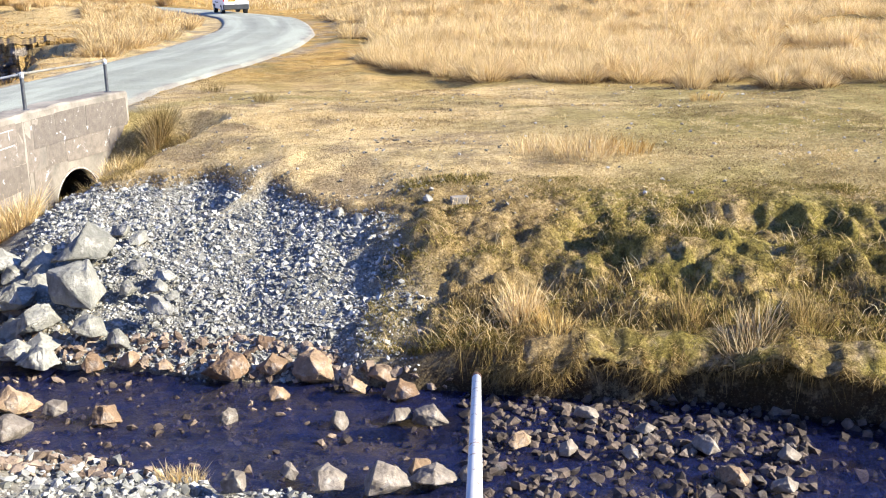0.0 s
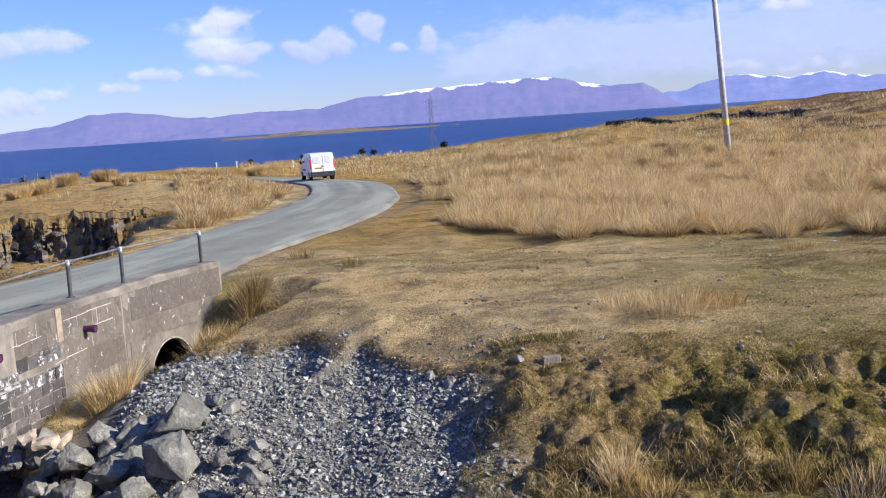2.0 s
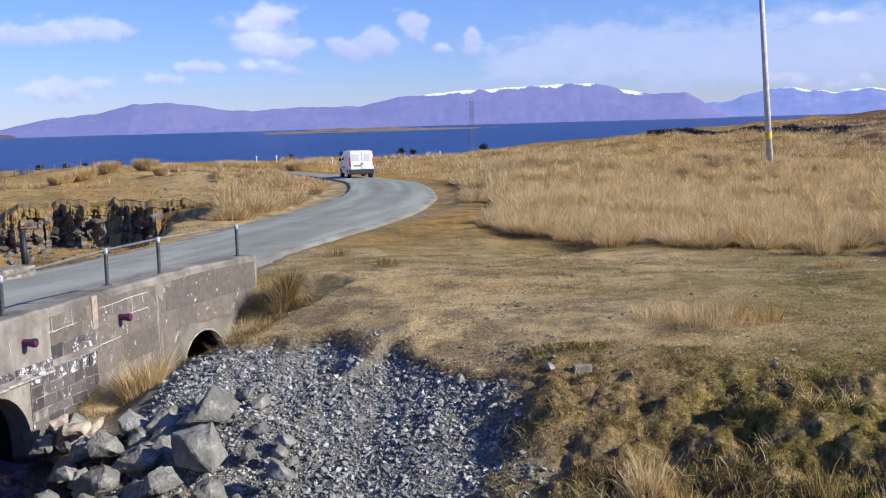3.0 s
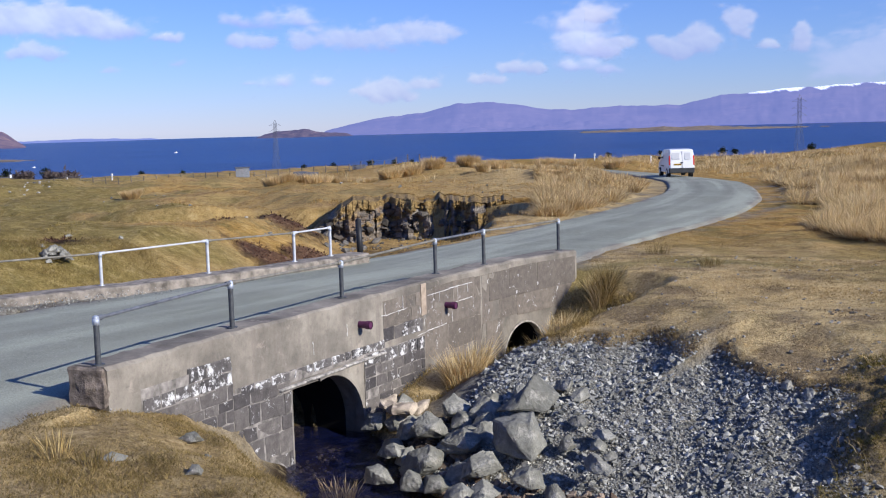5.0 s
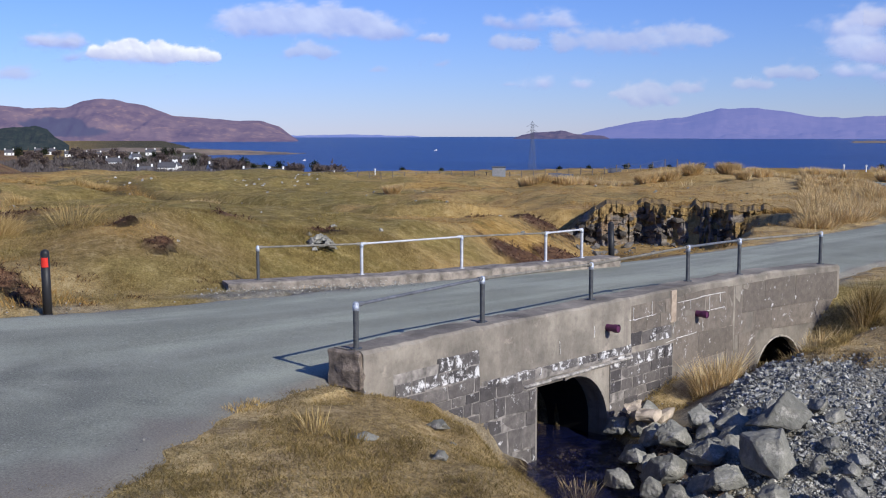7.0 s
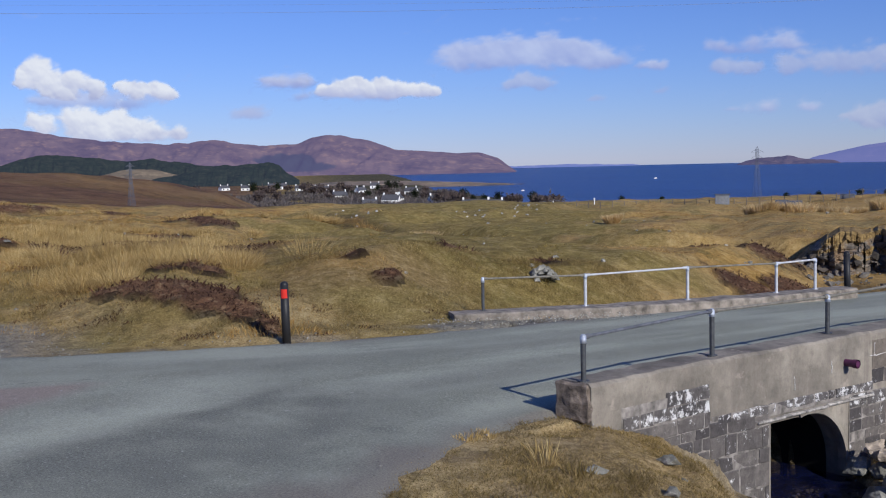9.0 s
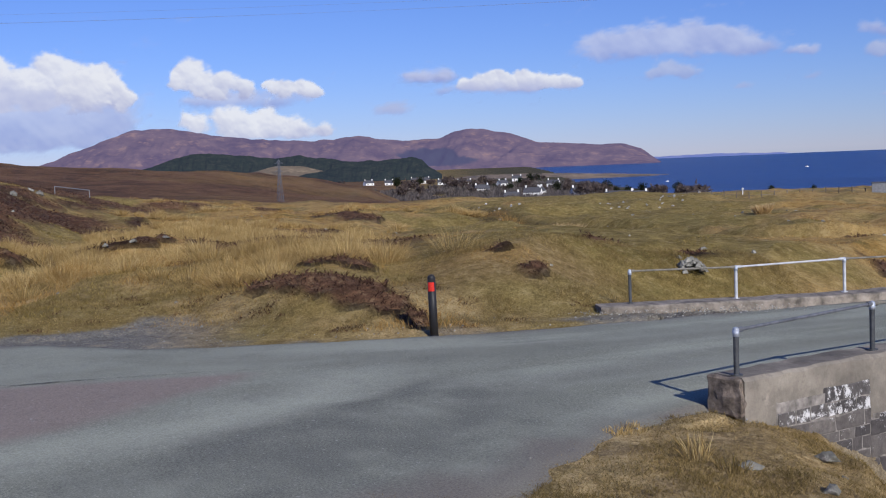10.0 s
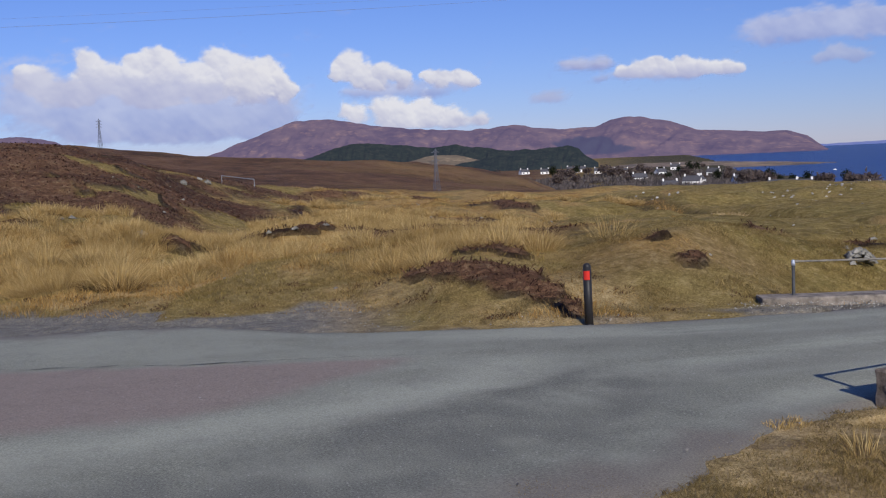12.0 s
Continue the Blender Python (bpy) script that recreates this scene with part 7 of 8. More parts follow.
TUFT = "tuft of dry straw-coloured grass growing on the bank"
RUSHES = "upright tuft of green and brown rushes by the bridge wall"
build_reeds()
build_tussock_fields()
build_verge_reeds()
build_moor_grass()
build_verge_litter()
build_bare_woods()
build_turf()
build_turf_litter()
build_bank_grass()
build_overhang()
for k, (x, y, rad, h, n, mat, lab) in enumerate([(-5.0, 20.3, 0.15, 0.85, 700, RUSH, RUSHES), (-5.05, 20.2, 0.12, 0.7, 350, STRAW, RUSHES), (-5.72, 18.75, 0.14, 0.45, 130, STRAW, TUFT), (-5.45, 19.3, 0.2, 0.5, 260, STRAW, RUSHES), (-5.1, 18.4, 0.25, 0.55, 260, RUSH, RUSHES), (-5.3, 18.9, 0.16, 0.42, 150, MOOR_STRAW, RUSHES), (-6.05, 15.8, 0.32, 0.62, 600, STRAW, TUFT), (-6.2, 16.1, 0.25, 0.45, 240, RUSH, RUSHES), (-5.05, 17.5, 0.25, 0.45, 260, STRAW, TUFT), (-3.3, 22.0, 0.2, 0.26, 120, RUSH, TUFT), (-4.9, 24.9, 0.25, 0.28, 120, RUSH, TUFT), (2.1, 15.3, 0.45, 0.36, 420, STRAW, TUFT), (1.5, 15.7, 0.4, 0.30, 300, STRAW, TUFT), (2.7, 15.5, 0.4, 0.25, 240, GOLDEN, TUFT), (5.1, 20.8, 0.3, 0.22, 150, GOLDEN, TUFT), (0.95, 11.35, 0.2, 0.42, 380, STRAW, TUFT), (1.25, 11.0, 0.22, 0.28, 260, MOOR_STRAW, TUFT), (3.15, 10.45, 0.25, 0.45, 300, STRAW, TUFT), (3.7, 10.5, 0.2, 0.4, 200, RUSH, TUFT), (2.6, 10.9, 0.2, 0.35, 200, RUSH, TUFT), (-6.88, 7.76, 0.12, 0.34, 60, MOOR_STRAW, TUFT), (-6.45, 7.75, 0.15, 0.16, 120, MOUND, TUFT), (-2.15, 8.8, 0.2, 0.2, 220, STRAW, TUFT), (-27.2, 8.6, 0.5, 0.5, 300, GOLDEN, TUFT), (-8.05, 8.0, 0.22, 0.11, 260, MOOR_STRAW, TUFT), (-49, 41, 0.7, 0.8, 260, GOLDEN, TUFT), (-51, 44, 0.7, 0.7, 220, STRAW, TUFT), (-6.3, 12.0, 0.2, 0.35, 120, STRAW, TUFT), (-5.5, 11.0, 0.25, 0.35, 180, STRAW, TUFT), (1.75, 7.0, 0.15, 0.5, 60, STRAW, TUFT)]):
    tuft("grass_tuft" if lab == TUFT else "rush_tuft", lab, x, y, rad, h, n, mat, 200 + k)
for k, (az, r, rad, h) in enumerate([(24.6, 92, 1.0, 0.7), (23.6, 93, 1.1, 0.85), (22.4, 96, 0.9, 0.9), (20.6, 97, 0.9, 0.9), (19.9, 90, 0.5, 0.6), (19.1, 98, 1.1, 0.85), (17.9, 92, 0.6, 0.8), (16.6, 98, 0.9, 0.9), (15.9, 98, 1.0, 0.85), (15.2, 97, 0.8, 0.8), (13.2, 100, 0.9, 0.7), (25.8, 88, 0.8, 0.5), (27.2, 76, 1.3, 0.6), (28.6, 74, 1.3, 0.6), (30.2, 73, 1.2, 0.5), (47.2, 64, 0.8, 0.7), (37.5, 66, 0.5, 0.5)]):
    a = radians(az)
    tuft("grass_tussock", "large golden grass tussock on the grassy rise", -r * math.sin(a), r * math.cos(a), rad * 0.85, h * 1.4, 1600, STRAW if k % 3 else REED_BASE, 400 + k, 0.45, 0.028)

# ---- things beside the road ----
BLACK_PLASTIC = plain("black_plastic", (0.022, 0.022, 0.024), 0.5, 0, 0.2, 8, 0.08)
RED_REFLECTOR = plain("red_reflector", (0.60, 0.035, 0.025), 0.3, 0, 0.1, 20, 0.0)
WHITE_PAINT = plain("white_van_paint", (0.80, 0.80, 0.80), 0.25, 0, 0.04, 3, 0.0, spec=0.5)
GREY_PANEL = plain("grey_van_panel", (0.58, 0.59, 0.61), 0.35, 0, 0.05, 3, 0.0)
BUMPER = plain("dark_grey_bumper", (0.045, 0.048, 0.052), 0.6, 0, 0.2, 8, 0.1)
GLASS_DARK = plain("dark_window_glass", (0.012, 0.015, 0.018), 0.05, 0, 0.1, 2, 0.0, spec=0.8)
TYRE = plain("tyre_rubber", (0.018, 0.018, 0.018), 0.85, 0, 0.2, 12, 0.2)
HUBCAP = plain("silver_hubcap", (0.50, 0.51, 0.52), 0.35, 0.7, 0.1, 8, 0.0)
PLATE = plain("yellow_plate", (0.70, 0.45, 0.03), 0.5, 0, 0.05, 8, 0.0)
WOOD = plain("grey_weathered_wood", (0.55, 0.54, 0.53), 0.85, 0, 0.25, 3, 0.4)
FENCE_WOOD = plain("brown_fence_wood", (0.16, 0.13, 0.10), 0.9, 0, 0.25, 3, 0.2)
CABLE = plain("grey_cable", (0.22, 0.26, 0.36), 0.6, 0, 0.1, 1, 0.0)
YELLOW = plain("yellow_band", (0.75, 0.55, 0.05), 0.6, 0, 0.1, 10, 0.05)
WHITEWASH = plain("white_house_wall", (0.82, 0.81, 0.78), 0.9, 0, 0.06, 0.5, 0.1)
SLATE = plain("dark_slate_roof", (0.085, 0.085, 0.095), 0.8, 0, 0.25, 1.5, 0.2)
LATTICE = plain("grey_lattice_steel", (0.13, 0.14, 0.17), 0.6, 0.3, 0.2, 1, 0.0)


def empty(name, label, category, at, group=""):
    root = tagged(new(name), label, category, group)
    root.matrix_world = at if isinstance(at, Matrix) else Matrix.Translation(at)
    return root


def marker_post(x, y, lean, tall=1.07, reflector=True):
    root = empty("marker_post", "black plastic verge marker post with a red reflector" if reflector else "dark plastic verge marker post beside the road", "bollard", Matrix.Translation((x, y, height(x, y) - 0.02)) @ Euler((lean[0], lean[1], 0)).to_matrix().to_4x4(), "verge marker posts")
    bm = bmesh.new()
    tube(bm, (0, 0, -0.1), (0, 0, tall - 0.06), 0.072, 0.068, 20)
    bmesh.ops.create_uvsphere(bm, u_segments=20, v_segments=10, radius=0.068, matrix=Matrix.Translation((0, 0, tall - 0.065)))
    part("shaft", bm, BLACK_PLASTIC, root, "", True)
    if reflector:
        bm = bmesh.new()
        face = math.atan2(-y, -x)
        for k in range(5):
            a = face - 0.75 + k * 0.3
            box(bm, (math.cos(a) * 0.068, math.sin(a) * 0.068, tall - 0.20), (0.012, 0.024, 0.15), a)
        part("reflector", bm, RED_REFLECTOR, root, "red reflective band")
    bm = bmesh.new()
    tube(bm, (0, 0, 0.0), (0, 0, 0.05), 0.085, 0.076, 20)
    part("collar", bm, BLACK_PLASTIC, root)


marker_post(-15.08, 10.72, (0.02, 0.01))
marker_post(-11.35, 23.0, (0.0, -0.03), 0.95, False)


def build_pole():
    x, y = 10.93, 58.7
    z = height(x, y)
    root = empty("telegraph_pole", "tall pale grey wooden telegraph pole leaning slightly", "pole", Matrix.Translation((x, y, z)) @ Euler((0.0, radians(-3.2), 0)).to_matrix().to_4x4())
    bm = bmesh.new()
    tube(bm, (0, 0, -0.5), (0, 0, 9.6), 0.17, 0.12, 18)
    part("shaft", bm, WOOD, root, "", True)
    bm = bmesh.new()
    tube(bm, (0, 0, 1.55), (0, 0, 1.85), 0.172, 0.171, 18)
    part("band", bm, YELLOW, root, "yellow warning band")


def build_bank_pipe():
    a, b = Vector((0.36, 7.89, -0.34)), Vector((0.23, 4.09, 0.65))
    way = (b - a).normalized()
    root = empty("bank_pipe", "rusty white-painted steel pipe sticking out of the bank", "pipe", tuple(b + way * 1.1))
    o = b + way * 1.1
    pm, n, l, bs = shader("flaking_white_paint", 0.6, 0.1, 0.3)
    p = n.new("ShaderNodeTexCoord").outputs["Object"]
    l.new(mix(n, l, ramp(n, l, noise_tex(n, l, p, 9, 6, 0.7), [(0.57, (0, 0, 0)), (0.63, (1, 1, 1))]), (0.50, 0.50, 0.49), (0.17, 0.085, 0.05)), bs.inputs["Base Color"])
    bump(n, l, bs, noise_tex(n, l, p, 30, 5), 0.3, 0.005)
    bm = bmesh.new()
    tube(bm, a - o, b + way * 1.1 - o, 0.034, 0.034, 16, True)
    part("tube", bm, pm, root, "", True)
    bm = bmesh.new()
    tube(bm, a - o - way * 0.002, a + way * 0.07 - o, 0.038, 0.038, 16, True)
    part("end_collar", bm, plain("rusty_steel", (0.13, 0.07, 0.045), 0.8, 0.3, 0.4, 20, 0.2), root, "rusty end collar")


def build_van():
    root = empty("van", "small white panel van with dark grey bumper on the road", "van", Matrix.Translation((-13.5, 75.2, float(base_land(76.4, 10.2)[0]) + 0.05)) @ Matrix.Rotation(radians(21), 4, "Z"))
    prof = [(-1.98, 0.32), (-2.0, 0.60), (-1.99, 0.98), (-1.93, 1.45), (-1.86, 1.74), (-1.74, 1.82), (-0.6, 1.845), (0.25, 1.80), (0.52, 1.70), (1.10, 1.14), (1.22, 1.06), (1.78, 0.90), (1.95, 0.76), (1.99, 0.55), (1.97, 0.32)]
    bm = bmesh.new()
    rings = []
    for x in (-1, -0.94, 0.94, 1):
        ring = []
        for y, z in prof:
            half = 0.83 * (1 - 0.10 * max(0, z - 0.95) ** 1.3) * (1 - 0.05 * max(0, y - 1.2))
            inset = 1.0 if abs(x) < 1 else 0.985
            ring.append(bm.verts.new((x * half, y * inset, 0.32 + (z - 0.32) * (inset if z > 0.4 else 1))))
        rings.append(ring)
    for a, b in zip(rings[:-1], rings[1:]):
        for k in range(len(prof)):
            j = (k + 1) % len(prof)
            bm.faces.new((a[k], a[j], b[j], b[k]))
    bm.faces.new(rings[0])
    bm.faces.new(rings[-1][::-1])
    bmesh.ops.recalc_face_normals(bm, faces=bm.faces)
    body = part("body", bm, WHITE_PAINT, root)
    for side in (-1, 1):
        bm = bmesh.new()
        box(bm, (side * 0.385, -1.975, 1.18), (0.70, 0.03, 1.12), 0, 0.012, (radians(-7), 0))
        door = part("rear_door", bm, WHITE_PAINT, root)
        bm = bmesh.new()
        box(bm, (side * 0.385, -1.965, 1.40), (0.52 if side < 0 else 0.40, 0.03, 0.46), 0, 0.012, (radians(-9), 0))
        part("door_panel", bm, GREY_PANEL, door, "pale grey blanked door window")
        bm = bmesh.new()
        box(bm, (side * 0.775, -1.93, 1.12), (0.10, 0.10, 0.62), 0, 0.02, (radians(-6), 0))
        part("tail_light", bm, RED_REFLECTOR, root, "tall red tail light")
        bm = bmesh.new()
        box(bm, (side * 0.795, 0.55, 1.38), (0.03, 0.72, 0.36), 0, 0.01, (0, radians(side * -7)))
        part("side_window", bm, GLASS_DARK, root, "dark cab side window")
        bm = bmesh.new()
        box(bm, (side * 0.93, 0.92, 1.22), (0.16, 0.10, 0.20), 0, 0.03)
        part("mirror", bm, BLACK_PLASTIC, root, "black wing mirror")
        bm = bmesh.new()
        box(bm, (side * 0.835, 0.3, 0.72), (0.03, 1.1, 0.07), 0, 0.008)
        part("side_strip", bm, BUMPER, root, "dark side rubbing strip")
        for y in (-1.25, 1.27):
            bm = bmesh.new()
            tube(bm, (side * 0.62, y, 0.30), (side * 0.845, y, 0.30), 0.30, 0.30, 26)
            wheel = part("wheel", bm, TYRE, root, "black tyre")
            bm = bmesh.new()
            tube(bm, (side * 0.80, y, 0.30), (side * 0.855, y, 0.30), 0.19, 0.17, 20)
            part("hubcap", bm, HUBCAP, wheel, "silver hubcap")
    bm = bmesh.new()
    box(bm, (0, -1.98, 0.47), (1.66, 0.16, 0.34), 0, 0.04)
    part("bumper", bm, BUMPER, root, "deep dark grey rear bumper")
    bm = bmesh.new()
    box(bm, (-0.28, -2.035, 0.86), (0.50, 0.02, 0.11), 0, 0.004)
    plate = part("number_plate", bm, PLATE, root, "yellow rear plate")
    bm = bmesh.new()
    for k in range(6):
        box(bm, (-0.28 - 0.19 + k * 0.075, -2.047, 0.86), (0.045, 0.006, 0.07))
    part("plate_bars", bm, BLACK_PLASTIC, plate, "dark bars")
    bm = bmesh.new()
    box(bm, (0.0, -2.03, 0.98), (0.16, 0.04, 0.07), 0, 0.01)
    part("door_handle", bm, BLACK_PLASTIC, root, "black door handle")
    bm = bmesh.new()
    box(bm, (0, 0.83, 1.42), (1.38, 0.03, 0.72), 0, 0.01, (radians(46), 0))
    part("windscreen", bm, GLASS_DARK, root, "dark windscreen")


def direction(az, dist):
    a = radians(az)
    return -math.sin(a) * dist, math.cos(a) * dist


def pylon(az, dist, top_el):
    """A lattice pylon: four legs, braces and three pairs of arms."""
    x, y = direction(az, dist)
    z = height(x, y)
    tall = 2.8 + dist * math.tan(radians(top_el)) - z
    root = empty("pylon", "grey steel lattice electricity pylon on the moor", "pylon", Matrix.Translation((x, y, z - 0.5)) @ Matrix.Rotation(radians(az + 25), 4, "Z"), "pylons")
    thick, foot, head = 0.02 + dist / 9500, tall * 0.065, tall * 0.018
    wide = lambda h: foot + (head - foot) * min(1, (h / (tall * 0.72))) if h < tall * 0.72 else head
    corners = [(-1, -1), (1, -1), (1, 1), (-1, 1)]
    for cx, cy in corners:
        bm = bmesh.new()
        last = None
        for h in (0, tall * 0.72, tall * 0.96):
            p = Vector((cx * wide(h), cy * wide(h), h))
            if last:
                tube(bm, last, p, thick * 0.7, sides=4)
            last = p
        tube(bm, last, (0, 0, tall), thick * 0.7, sides=4)
        part("leg", bm, LATTICE, root)
    bm = bmesh.new()
    hs = [tall * k for k in (0.0, 0.16, 0.3, 0.42, 0.52, 0.6, 0.67, 0.73, 0.8, 0.88, 0.95)]
    for a, b in zip(hs[:-1], hs[1:]):
        for k in range(4):
            c, d = corners[k], corners[(k + 1) % 4]
            p, q = Vector((c[0] * wide(a), c[1] * wide(a), a)), Vector((d[0] * wide(b), d[1] * wide(b), b))
            r, s = Vector((d[0] * wide(a), d[1] * wide(a), a)), Vector((c[0] * wide(b), c[1] * wide(b), b))
            tube(bm, p, q, thick * 0.4, sides=3)
            tube(bm, r, s, thick * 0.4, sides=3)
            tube(bm, s, q, thick * 0.4, sides=3)
    part("bracing", bm, LATTICE, root)
    for h in (0.73, 0.82, 0.91):
        for side in (-1, 1):
            bm = bmesh.new()
            tip = Vector((side * tall * 0.10, 0, tall * h))
            for cy in (-1, 1):
                tube(bm, (side * head, cy * head, tall * h), tip, thick * 0.5, sides=3)
                tube(bm, (side * head, cy * head, tall * (h + 0.04)), tip, thick * 0.5, sides=3)
            part("cross_arm", bm, LATTICE, root)


def build_cables():
    a, b = Vector((*direction(83, 80), 12.4)), Vector((*direction(54, 74), 12.7))
    for off, drop in ((0.0, 0.0), (1.3, 0.05), (2.6, 0.6)):
        bm = bmesh.new()
        pts = []
        for k in range(31):
            t = -1.6 + 4.2 * k / 30
            pts.append(a.lerp(b, t) + Vector((off * 0.4, off, drop + 0.5 * (t - 0.5) ** 2)))
        rings = [[bm.verts.new(p + Vector((0.006 * math.cos(a), 0, 0.006 * math.sin(a)))) for a in (0.5, 2.6, 4.7)] for p in pts]
        for p, q in zip(rings[:-1], rings[1:]):
            for e in range(3):
                bm.faces.new((p[e], q[e], q[(e + 1) % 3], p[(e + 1) % 3]))
        ob = part("overhead_cable", bm, CABLE)
        tagged(ob, "thin dark overhead power cable crossing the sky", "cable", "overhead cables")


def tree_mesh(seed, wide, tall, leaves, bark, leaf):
    g = np.random.default_rng(seed)
    bm = bmesh.new()
    tube(bm, (0, 0, 0), (0, 0, tall * 0.55), tall * 0.03, tall * 0.015, 6)
    for k in range(6):
        a = k * 1.05 + g.uniform(-0.3, 0.3)
        h = tall * g.uniform(0.2, 0.45)
        tube(bm, (0, 0, h), (math.cos(a) * wide * 0.35, math.sin(a) * wide * 0.35, h + tall * g.uniform(0.15, 0.3)), tall * 0.012, tall * 0.005, 4)
    trunk = mesh_of("trunk", bm, bark)
    n = leaves
    d = g.normal(size=(n, 3))
    d /= np.linalg.norm(d, axis=1)[:, None]
    rad = g.random(n) ** 0.45
    lump = 0.75 + 0.35 * np.sin(d[:, 0] * 4 + seed) * np.cos(d[:, 1] * 5 + d[:, 2] * 3)
    c = d * (rad * lump)[:, None] * (wide / 2, wide / 2, tall * 0.40) + (0, 0, tall * 0.60)
    s = g.uniform(0.05, 0.10, n) * wide
    tri = g.normal(size=(n, 3, 3))
    v = (c[:, None] + tri * s[:, None, None] * 0.7).reshape(-1, 3)
    crown = soup("crown", v, np.arange(3 * n).reshape(-1, 3), leaf)
    return trunk, crown


def build_trees():
    bark = plain("grey_bark", (0.10, 0.085, 0.07), 0.9, 0, 0.3, 2, 0.2)
    dark = grass_material("dark_evergreen_leaf", (0.012, 0.018, 0.008), (0.03, 0.04, 0.018), (0.06, 0.065, 0.03))
    bare = grass_material("bare_brown_twig", (0.08, 0.06, 0.055), (0.15, 0.115, 0.10), (0.23, 0.18, 0.15))
    kinds = [tree_mesh(k, w, t, n, bark, m) for k, (w, t, n, m) in enumerate([(7, 7, 420, bare), (6, 8, 420, dark), (9, 6, 420, bare), (5, 5, 360, dark), (12, 6, 500, bare)])]

    def plant(kind, x, y, z, scale, name, label, group):
        root = empty(name, label, "tree", Matrix.LocRotScale((x, y, z), Euler((0, 0, x * 7.7)), (scale, scale, scale)), group)
        for part_name, data in zip(("trunk", "crown"), kinds[kind]):
            ob = new(part_name, data)
            ob.parent = root

    g = random.Random(4)
    for k in range(95):
        az = g.uniform(40.5, 63)
        d = g.uniform(620, 1050) if az > 46.5 else g.uniform(560, 640)
        x, y = direction(az, d)
        kind = g.choice([0, 0, 1, 2, 2, 4, 3])
        plant(kind, x, y, height(x, y) - 0.3, g.uniform(0.8, 1.5), "tree", "dark evergreen tree among the village houses" if kind in (1, 3) else "bare brown winter tree in the village", "village trees")
    for az, el, d in ((21.9, -1.75, 190), (20.6, -1.72, 200), (23.5, -1.85, 180), (10.9, -1.72, 170), (7.9, -1.6, 185), (7.3, -1.68, 190), (24.4, -1.83, 190), (25.6, -1.8, 200), (27.5, -1.9, 200), (29, -1.95, 210), (13.5, -1.75, 190), (3.7, -1.5, 200), (35, -2.05, 220), (37, -2.0, 220)):
        x, y = direction(az, d)
        z = height(x, y)
        top = 2.8 + d * math.tan(radians(el + 0.2))
        s = max(0.12, (top - z) / 5.0)
        plant(3, x, y, z, s, "bush", "dark evergreen bush beyond the rise", "bushes on the rise")


def house(az, el, wide, deep, tall, turn):
    d = (2.8 + 18.6) / math.tan(radians(-el))
    x, y = direction(az, d)
    z = height(x, y)
    root = empty("house", "white-walled village house with a dark slate roof", "house", Matrix.Translation((x, y, z - 0.3)) @ Matrix.Rotation(radians(az + turn), 4, "Z"), "village houses")
    bm = bmesh.new()
    box(bm, (0, 0, tall / 2), (wide, deep, tall))
    for s in (-1, 1):
        a, b, c = (bm.verts.new((s * wide / 2, -deep / 2, tall)), bm.verts.new((s * wide / 2, deep / 2, tall)), bm.verts.new((s * wide / 2, 0, tall + deep * 0.42)))
        bm.faces.new((a, b, c))
    part("wall", bm, WHITEWASH, root)
    for s in (-1, 1):
        bm = bmesh.new()
        run = math.hypot(deep / 2, deep * 0.42)
        box(bm, (0, s * deep / 4, tall + deep * 0.22), (wide + 0.5, run + 0.5, 0.2), 0, 0, (-s * math.atan2(deep * 0.42, deep / 2), 0))
        part("roof", bm, SLATE, root)
        bm = bmesh.new()
        box(bm, (s * (wide / 2 - 0.6), 0, tall + deep * 0.42 + 0.5), (0.8, 0.8, 1.4))
        part("chimney", bm, WHITEWASH, root)
    for k in range(max(2, int(wide / 3.5))):
        bm = bmesh.new()
        box(bm, (-wide / 2 + (k + 0.5) * wide / max(2, int(wide / 3.5)), -deep / 2, tall * 0.55), (1.2, 0.12, 1.3))
        part("window", bm, GLASS_DARK, root)


def build_village():
    for row in ((51.37, -1.71, 9, 6, 3.2, 20), (48.75, -2.05, 9, 6, 3.6, -15), (48.4, -2.03, 6, 5, 4.2, 70), (46.43, -2.07, 8, 6, 3.4, 25), (44.4, -2.33, 13, 6, 2.6, -5), (49.85, -2.12, 8, 5, 2.2, 10), (54.5, -1.12, 18, 7, 3, 0), (57.15, -1.13, 9, 6, 2.6, 30), (56.1, -1.15, 8, 6, 2.6, 0), (52.25, -1.31, 12, 6, 2.8, 12), (47.7, -1.5, 9, 6, 3, -20), (50.3, -1.4, 8, 6, 2.8, 40), (53.4, -1.22, 7, 6, 2.6, 5), (49.56, -1.16, 9, 6, 3, 0), (43.4, -2.22, 8, 5, 3.0, 20), (61.1, -0.95, 9, 6, 2.8, 10)):
        house(*row)


